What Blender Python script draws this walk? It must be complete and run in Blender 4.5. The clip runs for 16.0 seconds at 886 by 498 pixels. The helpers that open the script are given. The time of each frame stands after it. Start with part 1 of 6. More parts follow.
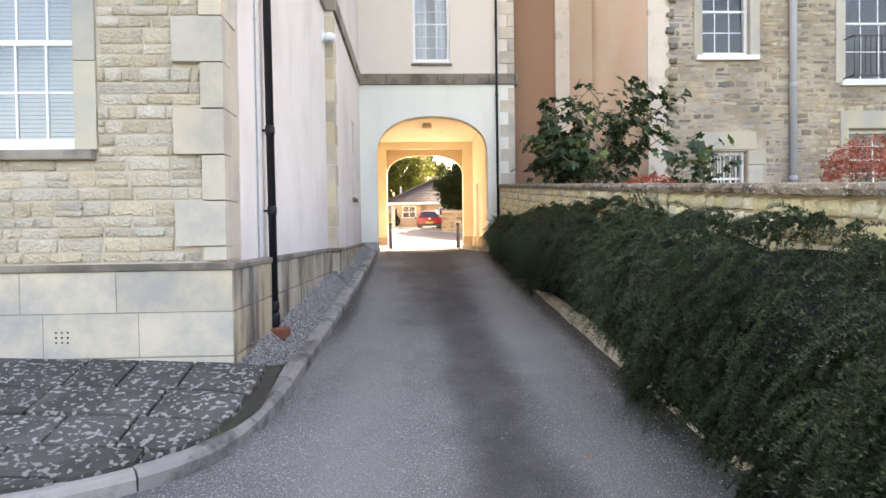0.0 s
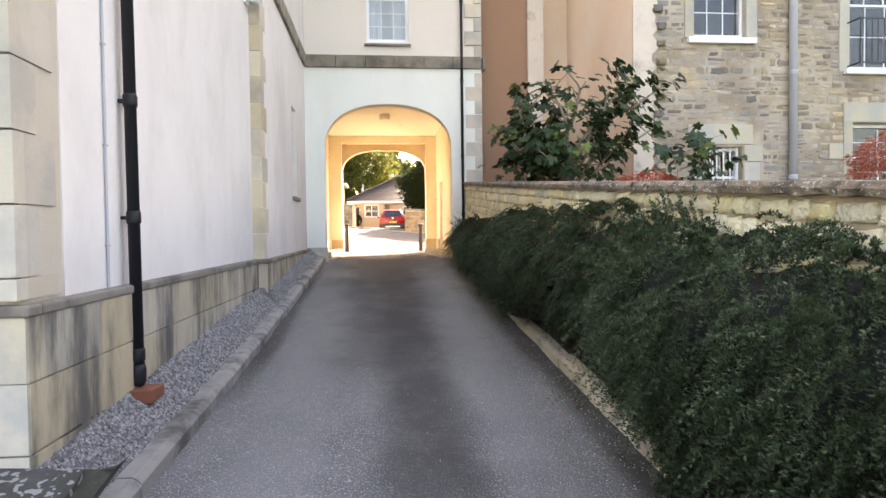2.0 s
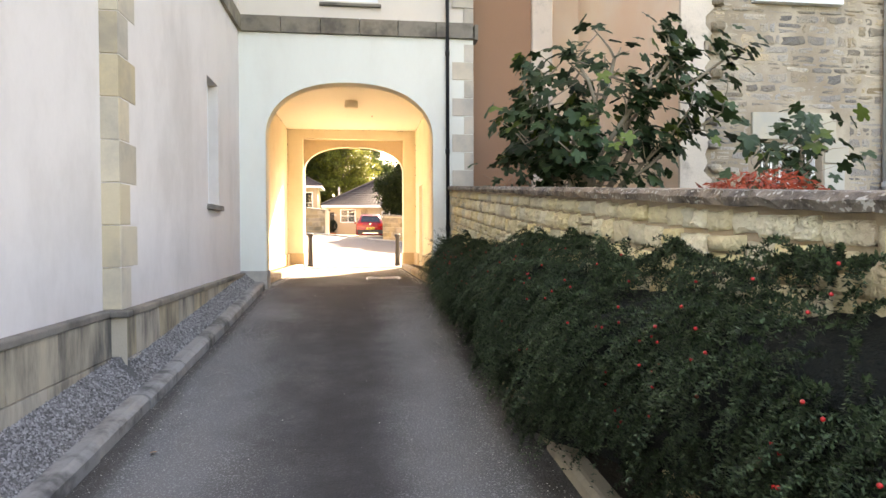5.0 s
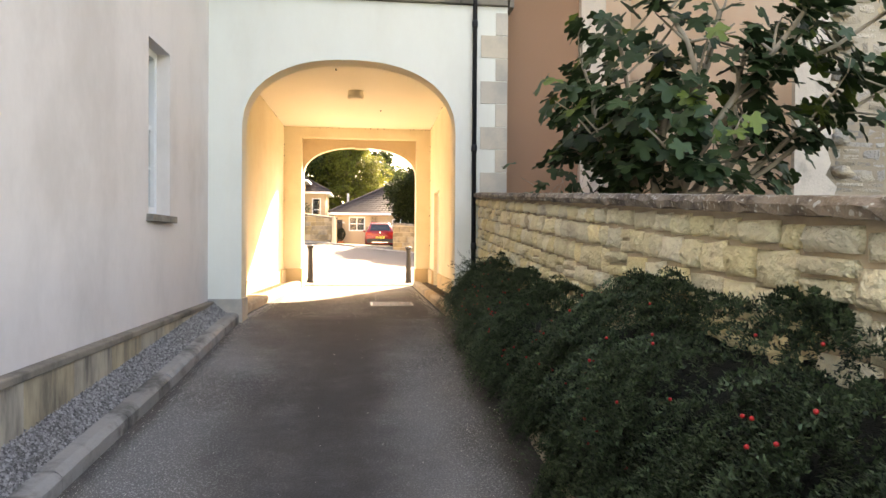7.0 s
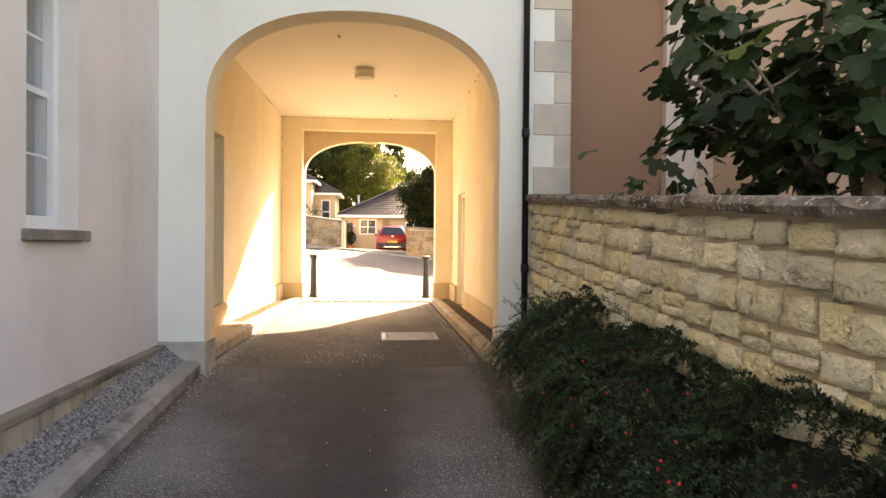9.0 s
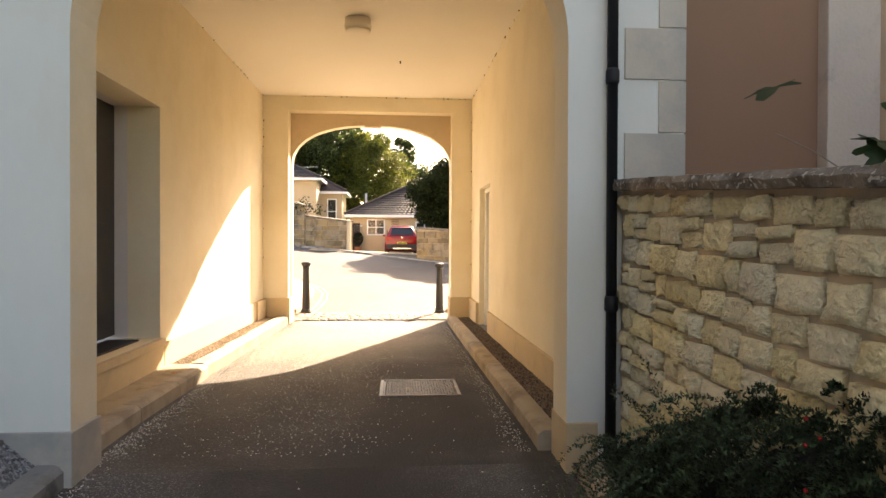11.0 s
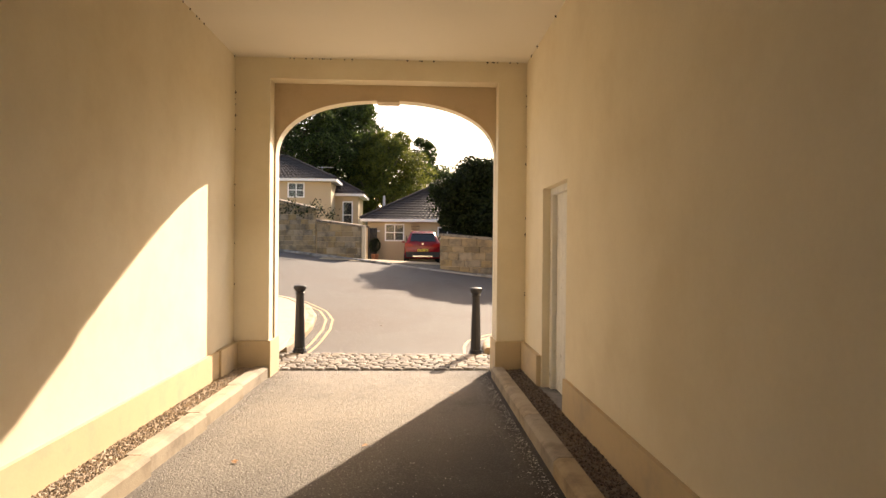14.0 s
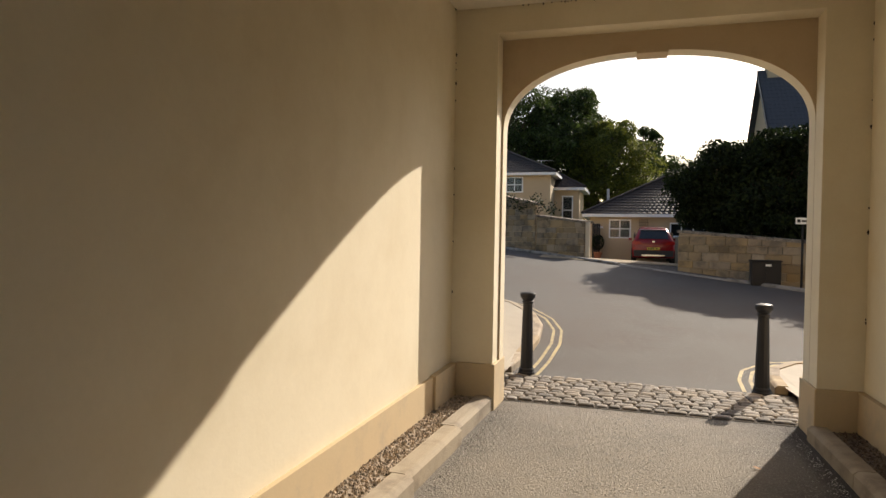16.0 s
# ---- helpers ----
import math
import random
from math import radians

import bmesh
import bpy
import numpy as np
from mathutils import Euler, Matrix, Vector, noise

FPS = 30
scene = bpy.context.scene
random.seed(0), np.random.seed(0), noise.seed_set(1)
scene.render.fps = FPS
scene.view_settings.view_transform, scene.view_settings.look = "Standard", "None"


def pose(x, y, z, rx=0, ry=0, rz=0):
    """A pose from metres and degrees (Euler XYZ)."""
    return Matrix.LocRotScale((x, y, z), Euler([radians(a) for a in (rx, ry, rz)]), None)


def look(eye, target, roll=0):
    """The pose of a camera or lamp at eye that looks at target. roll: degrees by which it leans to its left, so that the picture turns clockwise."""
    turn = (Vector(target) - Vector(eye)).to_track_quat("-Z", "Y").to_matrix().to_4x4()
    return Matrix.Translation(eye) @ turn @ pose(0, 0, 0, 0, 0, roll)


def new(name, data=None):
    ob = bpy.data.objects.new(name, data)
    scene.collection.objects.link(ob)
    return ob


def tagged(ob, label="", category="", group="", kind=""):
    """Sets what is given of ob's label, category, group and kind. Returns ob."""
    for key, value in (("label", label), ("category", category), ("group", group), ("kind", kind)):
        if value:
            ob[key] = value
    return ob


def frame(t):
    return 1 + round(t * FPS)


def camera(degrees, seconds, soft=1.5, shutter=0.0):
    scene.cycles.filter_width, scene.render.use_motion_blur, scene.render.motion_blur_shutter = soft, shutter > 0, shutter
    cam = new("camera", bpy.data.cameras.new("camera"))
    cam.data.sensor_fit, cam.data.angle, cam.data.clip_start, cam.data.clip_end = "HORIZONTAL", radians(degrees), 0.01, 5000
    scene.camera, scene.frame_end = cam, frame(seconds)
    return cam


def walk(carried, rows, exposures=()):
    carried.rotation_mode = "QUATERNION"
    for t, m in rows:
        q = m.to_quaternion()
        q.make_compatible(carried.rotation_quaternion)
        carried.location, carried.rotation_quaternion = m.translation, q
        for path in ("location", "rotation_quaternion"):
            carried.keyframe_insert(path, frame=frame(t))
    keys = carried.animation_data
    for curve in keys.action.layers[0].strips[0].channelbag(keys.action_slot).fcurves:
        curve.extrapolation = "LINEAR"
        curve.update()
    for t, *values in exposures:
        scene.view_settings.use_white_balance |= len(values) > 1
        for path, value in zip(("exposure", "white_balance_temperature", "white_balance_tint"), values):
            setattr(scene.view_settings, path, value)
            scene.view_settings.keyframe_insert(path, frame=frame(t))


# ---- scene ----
cam = camera(70.0, 16.0)
PATH = [
    (0, (-0.056, -2.952, 1.54), (0.039, -0.955, 1.492), -0.8),
    (0.5, (0.032, -2.561, 1.537), (0.143, -0.565, 1.487), -0.8),
    (1, (0.094, -2.111, 1.579), (0.24, -0.118, 1.527), -0.7),
    (1.5, (0.139, -1.632, 1.625), (0.315, 0.36, 1.573), -0.7),
    (2, (0.227, -1.108, 1.671), (0.427, 0.881, 1.616), -0.7),
    (2.5, (0.308, -0.601, 1.683), (0.528, 1.386, 1.631), -0.7),
    (3, (0.37, -0.056, 1.737), (0.606, 1.929, 1.684), -0.6),
    (3.5, (0.423, 0.468, 1.805), (0.669, 2.452, 1.751), -0.6),
    (3.7, (0.433, 0.679, 1.819), (0.684, 2.662, 1.763), -0.5),
    (6, (0.745, 3.235, 2.025), (0.99, 5.219, 1.995), 0.1),
    (6.5, (0.746, 3.791, 2.062), (0.982, 5.777, 2.037), 0.3),
    (7, (0.753, 4.411, 2.094), (0.973, 6.398, 2.073), 0.4),
    (7.5, (0.721, 4.958, 2.12), (0.931, 6.947, 2.103), 0.4),
    (8, (0.729, 5.541, 2.172), (0.924, 7.531, 2.154), 0.5),
    (8.5, (0.733, 6.127, 2.228), (0.921, 8.118, 2.211), 0.6),
    (9, (0.735, 6.693, 2.272), (0.919, 8.684, 2.255), 0.5),
    (9.5, (0.757, 7.235, 2.315), (0.936, 9.227, 2.298), 0.5),
    (11.8, (0.966, 9.927, 2.484), (1.097, 11.922, 2.463), 0.4),
    (12, (0.996, 10.089, 2.521), (1.128, 12.085, 2.503), 0.6),
    (12.5, (0.991, 10.649, 2.553), (1.119, 12.644, 2.534), 0.5),
    (13, (0.96, 11.195, 2.543), (1.084, 13.191, 2.529), 0.5),
    (13.5, (0.909, 11.737, 2.588), (1.024, 13.733, 2.575), 0.5),
    (14, (0.79, 12.246, 2.612), (0.879, 14.244, 2.6), 0.5),
    (14.5, (0.698, 12.734, 2.625), (0.708, 14.734, 2.612), 0.6),
    (15, (0.611, 13.21, 2.662), (0.488, 15.206, 2.636), 0.8),
    (15.5, (0.463, 13.636, 2.665), (0.152, 15.611, 2.633), 1.0),
    (16, (0.299, 14.018, 2.64), (-0.274, 15.934, 2.607), 1.0),
]
EXPOSURES = [(0, 3.16, 8800, 22), (3.7, 3.25, 9000, 20), (6, 3.28, 9200, 19), (8, 3.05, 9700, 20), (9.7, 2.80, 9900, 24), (11.8, 2.20, 7700, 14), (12.5, 2.10, 7100, 12), (13, 1.98, 8300, 17), (13.5, 1.75, 8600, 18), (14.5, 1.02, 7500, 18), (16, 0.38, 7000, 12)]
walk(cam, [(t, look(eye, target, roll)) for t, eye, target, roll in PATH], EXPOSURES)

# ---- world and sun ----
SUN_SLOPE, SUN_RISE = 0.42, 0.558
world = bpy.data.worlds.new("sky")
scene.world = world
world.use_nodes = True
wn = world.node_tree.nodes
sky = wn.new("ShaderNodeTexSky")
sky.sky_type, sky.sun_disc = "NISHITA", False
sky.sun_elevation, sky.sun_rotation = math.atan(SUN_RISE), math.atan(SUN_SLOPE)
sky.air_density, sky.dust_density, sky.ozone_density = 1.0, 2.0, 1.0
wn["Background"].inputs["Strength"].default_value = 0.12
world.node_tree.links.new(sky.outputs["Color"], wn["Background"].inputs["Color"])
sun_data = bpy.data.lights.new("sun", "SUN")
sun_data.energy, sun_data.angle, sun_data.color = 5.0, radians(0.55), (1.0, 0.93, 0.82)
sun = new("sun", sun_data)
hyp = math.hypot(1, SUN_SLOPE)
sun.matrix_world = look((SUN_SLOPE * 40, 40 + 10, 40 * hyp * SUN_RISE), (0, 10, 0))


# ---- materials ----
def mat(name, base, vary=0.2, scale=2.0, fine=45.0, rough=0.85, bump=0.25, dist=0.01, metal=0.0, rnd=0.0, tint=None, tint_scale=1.2, tint_at=0.55,
        tint_soft=0.12, speck=None, speck_scale=140.0, speck_at=0.68, stretch=(1, 1, 1), spec=0.4, island=False, lane=None):
    """A surface with broad and fine variation, optional stains (tint), specks and piece-to-piece change."""
    m = bpy.data.materials.new(name)
    m.use_nodes = True
    nt = m.node_tree
    n, l = nt.nodes, nt.links
    p = n["Principled BSDF"]
    p.inputs["Roughness"].default_value, p.inputs["Metallic"].default_value = rough, metal
    p.inputs["Specular IOR Level"].default_value = spec
    geo = n.new("ShaderNodeNewGeometry")
    mp = n.new("ShaderNodeMapping")
    mp.inputs["Scale"].default_value = stretch
    l.new(geo.outputs["Position"], mp.inputs["Vector"])

    def noise_tex(sc, detail=4.0, rg=0.6):
        t = n.new("ShaderNodeTexNoise")
        t.inputs["Scale"].default_value, t.inputs["Detail"].default_value, t.inputs["Roughness"].default_value = sc, detail, rg
        l.new(mp.outputs["Vector"], t.inputs["Vector"])
        return t.outputs["Fac"]

    def maths(op, a, b):
        t = n.new("ShaderNodeMath")
        t.operation = op
        for k, v in enumerate((a, b)):
            if hasattr(v, "is_linked"):
                l.new(v, t.inputs[k])
            else:
                t.inputs[k].default_value = v
        return t.outputs[0]

    def ramp(fac, at, soft):
        t = n.new("ShaderNodeMapRange")
        t.interpolation_type = "SMOOTHSTEP"
        t.inputs["From Min"].default_value, t.inputs["From Max"].default_value = at - soft, at + soft
        l.new(fac, t.inputs["Value"])
        return t.outputs["Result"]

    def mix(fac, a, b, kind="MIX"):
        t = n.new("ShaderNodeMix")
        t.data_type, t.blend_type = "RGBA", kind
        l.new(fac, t.inputs["Factor"])
        for k, v in ((6, a), (7, b)):
            if hasattr(v, "is_linked"):
                l.new(v, t.inputs[k])
            else:
                t.inputs[k].default_value = (*v, 1)
        return t.outputs[2]

    broad, grain = noise_tex(scale, 5), noise_tex(fine, 3)
    lo, hi = [c * (1 - vary) for c in base], [min(1, c * (1 + vary)) for c in base]
    col = mix(maths("ADD", maths("MULTIPLY", broad, 0.65), maths("MULTIPLY", grain, 0.35)), lo, hi)
    if tint:
        col = mix(ramp(noise_tex(tint_scale, 6, 0.65), tint_at, tint_soft), col, tint)
    if speck:
        col = mix(ramp(noise_tex(speck_scale, 1, 0.5), speck_at, 0.03), col, speck)
    if lane:  # worn, oily, and painted shade or sun bands along y: middle x, half width, colour, strength, and the y over which a band comes in and goes out
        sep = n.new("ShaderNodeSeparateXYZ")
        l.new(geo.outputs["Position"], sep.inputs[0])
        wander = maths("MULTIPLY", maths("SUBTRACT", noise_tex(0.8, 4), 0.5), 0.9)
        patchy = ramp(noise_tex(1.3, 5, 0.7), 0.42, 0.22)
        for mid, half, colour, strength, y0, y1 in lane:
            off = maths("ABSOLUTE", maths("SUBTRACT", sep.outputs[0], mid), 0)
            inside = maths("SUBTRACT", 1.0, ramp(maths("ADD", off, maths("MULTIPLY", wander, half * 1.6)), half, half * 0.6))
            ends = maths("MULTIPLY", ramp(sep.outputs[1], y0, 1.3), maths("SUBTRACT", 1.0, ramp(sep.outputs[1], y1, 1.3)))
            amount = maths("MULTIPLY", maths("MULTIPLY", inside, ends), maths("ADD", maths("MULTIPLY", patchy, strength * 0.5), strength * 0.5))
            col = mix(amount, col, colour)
    if rnd:
        if island:
            r = geo.outputs["Random Per Island"]
        else:
            r = n.new("ShaderNodeObjectInfo").outputs["Random"]
        hs = n.new("ShaderNodeHueSaturation")
        l.new(col, hs.inputs["Color"])
        l.new(maths("ADD", maths("MULTIPLY", r, 2 * rnd), 1 - rnd), hs.inputs["Value"])
        l.new(maths("ADD", maths("MULTIPLY", maths("FRACT", maths("MULTIPLY", r, 7.3), 0), 0.5), 0.75), hs.inputs["Saturation"])
        col = hs.outputs["Color"]
    l.new(col, p.inputs["Base Color"])
    l.new(maths("ADD", maths("MULTIPLY", grain, 0.16), rough - 0.08), p.inputs["Roughness"])
    if bump:
        b = n.new("ShaderNodeBump")
        b.inputs["Strength"].default_value, b.inputs["Distance"].default_value = bump, dist
        l.new(maths("ADD", maths("MULTIPLY", broad, 0.5), grain), b.inputs["Height"])
        l.new(b.outputs["Normal"], p.inputs["Normal"])
    return m


def glass_mat(name, col=(0.9, 0.95, 0.97), rough=0.0):
    m = bpy.data.materials.new(name)
    m.use_nodes = True
    p = m.node_tree.nodes["Principled BSDF"]
    p.inputs["Base Color"].default_value = (*col, 1)
    p.inputs["Transmission Weight"].default_value, p.inputs["Roughness"].default_value, p.inputs["IOR"].default_value = 1.0, rough, 1.45
    return m


def leaf_mat(name, base, vary=0.5, rough=0.5, sub=0.25, gloss=0.4, patch=1.4):
    m = bpy.data.materials.new(name)
    m.use_nodes = True
    n, l = m.node_tree.nodes, m.node_tree.links
    p = n["Principled BSDF"]
    geo = n.new("ShaderNodeNewGeometry")
    tex = n.new("ShaderNodeTexNoise")
    tex.inputs["Scale"].default_value = patch
    l.new(geo.outputs["Position"], tex.inputs["Vector"])
    a = n.new("ShaderNodeMath")
    a.operation = "ADD"
    l.new(geo.outputs["Random Per Island"], a.inputs[0])
    l.new(tex.outputs["Fac"], a.inputs[1])
    r = n.new("ShaderNodeValToRGB")
    e = r.color_ramp.elements
    e[0].position, e[0].color = 0.25, (*[c * (1 - vary) for c in base], 1)
    e[1].position, e[1].color = 1.35 / 1.4, (base[0] * (1 + vary) * 1.15, base[1] * (1 + vary), base[2] * (1 + 0.4 * vary), 1)
    h = n.new("ShaderNodeMath")
    h.operation = "MULTIPLY"
    h.inputs[1].default_value = 0.6
    l.new(a.outputs[0], h.inputs[0])
    l.new(h.outputs[0], r.inputs["Fac"])
    l.new(r.outputs["Color"], p.inputs["Base Color"])
    p.inputs["Roughness"].default_value, p.inputs["Specular IOR Level"].default_value = rough, gloss
    tr = n.new("ShaderNodeBsdfTranslucent")
    l.new(r.outputs["Color"], tr.inputs["Color"])
    mx = n.new("ShaderNodeMixShader")
    mx.inputs[0].default_value = sub
    l.new(p.outputs[0], mx.inputs[1])
    l.new(tr.outputs[0], mx.inputs[2])
    l.new(mx.outputs[0], n["Material Output"].inputs["Surface"])
    return m


OIL_AND_SHADE, PALE_TRACK, EARTHY = (0.040, 0.037, 0.038), (0.225, 0.225, 0.223), (0.047, 0.040, 0.034)
# The widest dark band meets the shade painted on the passage floor.
DRIVE_LANES = ((-0.45, 0.26, PALE_TRACK, 0.45, -20, 7.5), (1.12, 0.20, PALE_TRACK, 0.45, -20, 9.5), (0.52, 0.28, OIL_AND_SHADE, 0.82, -1.6, 30), (0.34, 0.60, OIL_AND_SHADE, 0.85, 5.0, 30), (0.4, 1.5, OIL_AND_SHADE, 0.8, 11.4, 30), (1.72, 0.16, EARTHY, 0.9, 0.5, 30), (-1.0, 0.13, EARTHY, 0.85, 4.5, 30))
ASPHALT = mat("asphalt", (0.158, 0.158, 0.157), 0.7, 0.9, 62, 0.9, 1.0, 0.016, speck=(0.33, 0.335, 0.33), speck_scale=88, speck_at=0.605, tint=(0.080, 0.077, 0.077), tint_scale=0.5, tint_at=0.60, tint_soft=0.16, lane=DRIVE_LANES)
# Passage floor: wide dark bands put shade into its colour, a pale one sunlight.
PALE_SUNLIT = (0.27, 0.235, 0.19)
PASSAGE = mat("passage_tarmac", (0.130, 0.117, 0.102), 0.6, 1.6, 60, 0.9, 1.0, 0.014, speck=(0.27, 0.25, 0.22), speck_scale=75, speck_at=0.62, tint=(0.085, 0.075, 0.065), tint_scale=1.1, tint_at=0.57, tint_soft=0.14, lane=((0.4, 1.5, OIL_AND_SHADE, 0.8, -9, 15.4), (1.15, 0.5, OIL_AND_SHADE, 0.85, -9, 17.6), (0.3, 0.95, PALE_SUNLIT, 0.85, 17.0, 24), (1.72, 0.12, EARTHY, 0.9, -9, 21)))
STREET = mat("street_tarmac", (0.088, 0.081, 0.075), 0.3, 0.5, 80, 0.9, 0.4, 0.006, tint=(0.078, 0.064, 0.056), tint_scale=0.4, tint_at=0.54, tint_soft=0.12, speck=(0.32, 0.31, 0.30), speck_scale=120, speck_at=0.66)
GRAVEL = mat("gravel", (0.145, 0.138, 0.136), 0.5, 5, 60, 0.9, 0.9, 0.02, speck=(0.26, 0.25, 0.245), speck_scale=70, speck_at=0.6)
CHIPS = mat("gravel_chips", (0.235, 0.224, 0.220), 0.4, 30, 200, 0.85, 0.2, rnd=0.7, island=True)
DARK_CHIPS = mat("dark_brown_chips", (0.15, 0.115, 0.088), 0.4, 30, 200, 0.85, 0.2, rnd=0.6, island=True)
BROWN_CHIPS = mat("brown_chips", (0.33, 0.265, 0.20), 0.4, 30, 200, 0.85, 0.2, rnd=0.6, island=True)
KERB = mat("kerb_stone", (0.29, 0.275, 0.26), 0.3, 4, 70, 0.9, 0.4, 0.006, tint=(0.10, 0.095, 0.09), tint_scale=3, rnd=0.12)
KERB_WARM = mat("kerb_stone_warm", (0.40, 0.33, 0.24), 0.25, 4, 70, 0.9, 0.4, 0.006, tint=(0.25, 0.2, 0.15), tint_scale=3, rnd=0.12)
FLAG = mat("flagstone", (0.088, 0.080, 0.074), 0.45, 3, 70, 0.9, 0.7, 0.008, speck=(0.27, 0.262, 0.25), speck_scale=24, speck_at=0.60, tint=(0.05, 0.05, 0.043), tint_scale=2.2, tint_at=0.52, rnd=0.2)
MOSS = mat("moss", (0.045, 0.043, 0.034), 0.5, 20, 120, 0.95, 0.6, 0.01, tint=(0.06, 0.075, 0.028), tint_scale=6, tint_at=0.58)
RENDER_GREY = mat("painted_render_grey", (0.74, 0.695, 0.675), 0.09, 1.6, 30, 0.9, 0.16, 0.004, tint=(0.61, 0.565, 0.54), tint_scale=0.9, tint_at=0.57, tint_soft=0.16, stretch=(1, 1, 0.6))
RENDER_WHITE = mat("painted_render_pale", (0.74, 0.755, 0.71), 0.05, 1.2, 30, 0.9, 0.10, 0.004, tint=(0.67, 0.665, 0.61), tint_scale=0.8, tint_at=0.62, tint_soft=0.2, stretch=(1, 1, 0.4))
RENDER_UPPER = mat("painted_render_upper", (0.68, 0.62, 0.56), 0.07, 1.2, 30, 0.9, 0.12, 0.004)
CREAM = mat("cream_render", (0.845, 0.755, 0.580), 0.10, 0.9, 35, 0.9, 0.22, 0.004, tint=(0.76, 0.66, 0.48), tint_scale=1.1, tint_at=0.58, tint_soft=0.2)
CREAM_CEIL = mat("ceiling_paint", (0.86, 0.80, 0.69), 0.04, 1.0, 35, 0.9, 0.06, 0.003)
PEACH = mat("peach_render", (0.83, 0.63, 0.485), 0.08, 0.8, 30, 0.9, 0.15, 0.004, tint=(0.84, 0.70, 0.58), tint_scale=0.6, tint_at=0.56, tint_soft=0.15)
BROWN_RENDER = mat("brown_render", (0.32, 0.185, 0.120), 0.14, 0.9, 30, 0.9, 0.18, 0.004, tint=(0.31, 0.18, 0.12), tint_scale=0.8, tint_at=0.56)
OLD_LIME = mat("old_limewash", (0.62, 0.54, 0.47), 0.2, 2.5, 40, 0.9, 0.5, 0.01, tint=(0.3, 0.26, 0.22), tint_scale=2.2, tint_at=0.62)
ASHLAR = mat("ashlar_stone", (0.46, 0.42, 0.34), 0.14, 2.5, 60, 0.88, 0.2, 0.004, rnd=0.10, tint=(0.38, 0.37, 0.34), tint_scale=1.6)
PLINTH = mat("plinth_stone", (0.56, 0.49, 0.385), 0.22, 1.6, 60, 0.88, 0.25, 0.005, rnd=0.05, tint=(0.35, 0.34, 0.325), tint_scale=0.9, tint_at=0.47, tint_soft=0.12)
PLINTH_STAINED = mat("stained_plinth_stone", (0.46, 0.395, 0.295), 0.3, 2.0, 60, 0.88, 0.3, 0.005, rnd=0.06, tint=(0.11, 0.102, 0.092), tint_scale=3.0, tint_at=0.52, tint_soft=0.14, stretch=(1, 1, 0.22))
BAND = mat("weathered_band", (0.27, 0.235, 0.19), 0.35, 2.0, 50, 0.9, 0.4, 0.006, rnd=0.2, tint=(0.12, 0.105, 0.09), tint_scale=1.7, tint_at=0.55)
QUOIN_WARM = mat("warm_quoin_stone", (0.56, 0.48, 0.355), 0.16, 3, 60, 0.88, 0.25, 0.005, rnd=0.14, tint=(0.42, 0.37, 0.30), tint_scale=1.6)
QUOIN = mat("quoin_stone", (0.53, 0.47, 0.39), 0.16, 3, 60, 0.88, 0.25, 0.005, rnd=0.12, tint=(0.40, 0.375, 0.335), tint_scale=1.4, tint_at=0.52)
MORTAR = mat("mortar", (0.50, 0.44, 0.36), 0.15, 4, 60, 0.95, 0.5, 0.008)
MORTAR_WARM = mat("mortar_warm", (0.56, 0.435, 0.30), 0.2, 4, 60, 0.95, 0.6, 0.008, tint=(0.36, 0.28, 0.20), tint_scale=1.5, tint_at=0.56)
MORTAR_OLD = mat("mortar_old", (0.47, 0.40, 0.32), 0.35, 3, 60, 0.95, 0.7, 0.012, tint=(0.29, 0.23, 0.17), tint_scale=0.7, tint_at=0.5, tint_soft=0.15)
COPING = mat("coping_stone", (0.25, 0.20, 0.155), 0.4, 5, 60, 0.92, 0.8, 0.012, rnd=0.15, tint=(0.07, 0.056, 0.046), tint_scale=5, tint_at=0.53, speck=(0.42, 0.39, 0.34), speck_scale=48, speck_at=0.64)
WHITE_PAINT = mat("white_paint", (0.80, 0.82, 0.84), 0.04, 3, 40, 0.45, 0.05)
BLACK_PAINT = mat("black_paint", (0.012, 0.013, 0.017), 0.3, 4, 80, 0.5, 0.15, 0.002, spec=0.3)
GREY_PIPE = mat("grey_pipe_paint", (0.40, 0.42, 0.46), 0.1, 3, 60, 0.6, 0.1)
BRICK = mat("red_brick", (0.24, 0.085, 0.05), 0.3, 12, 80, 0.9, 0.5)
# Near-black: the darkness of unlit rooms, panes and holes is in the colour.
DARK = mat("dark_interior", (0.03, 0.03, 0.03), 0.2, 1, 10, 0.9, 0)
BLIND = mat("white_blind", (0.42, 0.44, 0.46), 0.05, 2, 40, 0.7, 0.0)
CURTAIN = mat("pale_curtain", (0.66, 0.66, 0.66), 0.1, 3, 40, 0.9, 0.1)
GLASS = glass_mat("window_glass")
SOIL = mat("soil", (0.06, 0.045, 0.03), 0.4, 5, 60, 0.95, 0.8, 0.02)
GRASS = mat("rough_grass", (0.06, 0.09, 0.03), 0.5, 2, 60, 0.95, 0.8, 0.03)
IRON = mat("cast_iron_cover", (0.075, 0.068, 0.062), 0.4, 6, 90, 0.45, 0.3, 0.003, metal=0.6, tint=(0.2, 0.12, 0.07), tint_scale=9, tint_at=0.62)
SETT = mat("granite_sett", (0.23, 0.20, 0.165), 0.45, 8, 90, 0.85, 0.8, 0.008, rnd=0.35)
YELLOW = mat("yellow_line_paint", (0.46, 0.37, 0.19), 0.25, 8, 70, 0.8, 0.3, tint=(0.22, 0.19, 0.14), tint_scale=7, tint_at=0.54)
ROOF = mat("dark_roof_tile", (0.045, 0.036, 0.034), 0.4, 4, 60, 0.7, 0.3, rnd=0.5, spec=0.3)
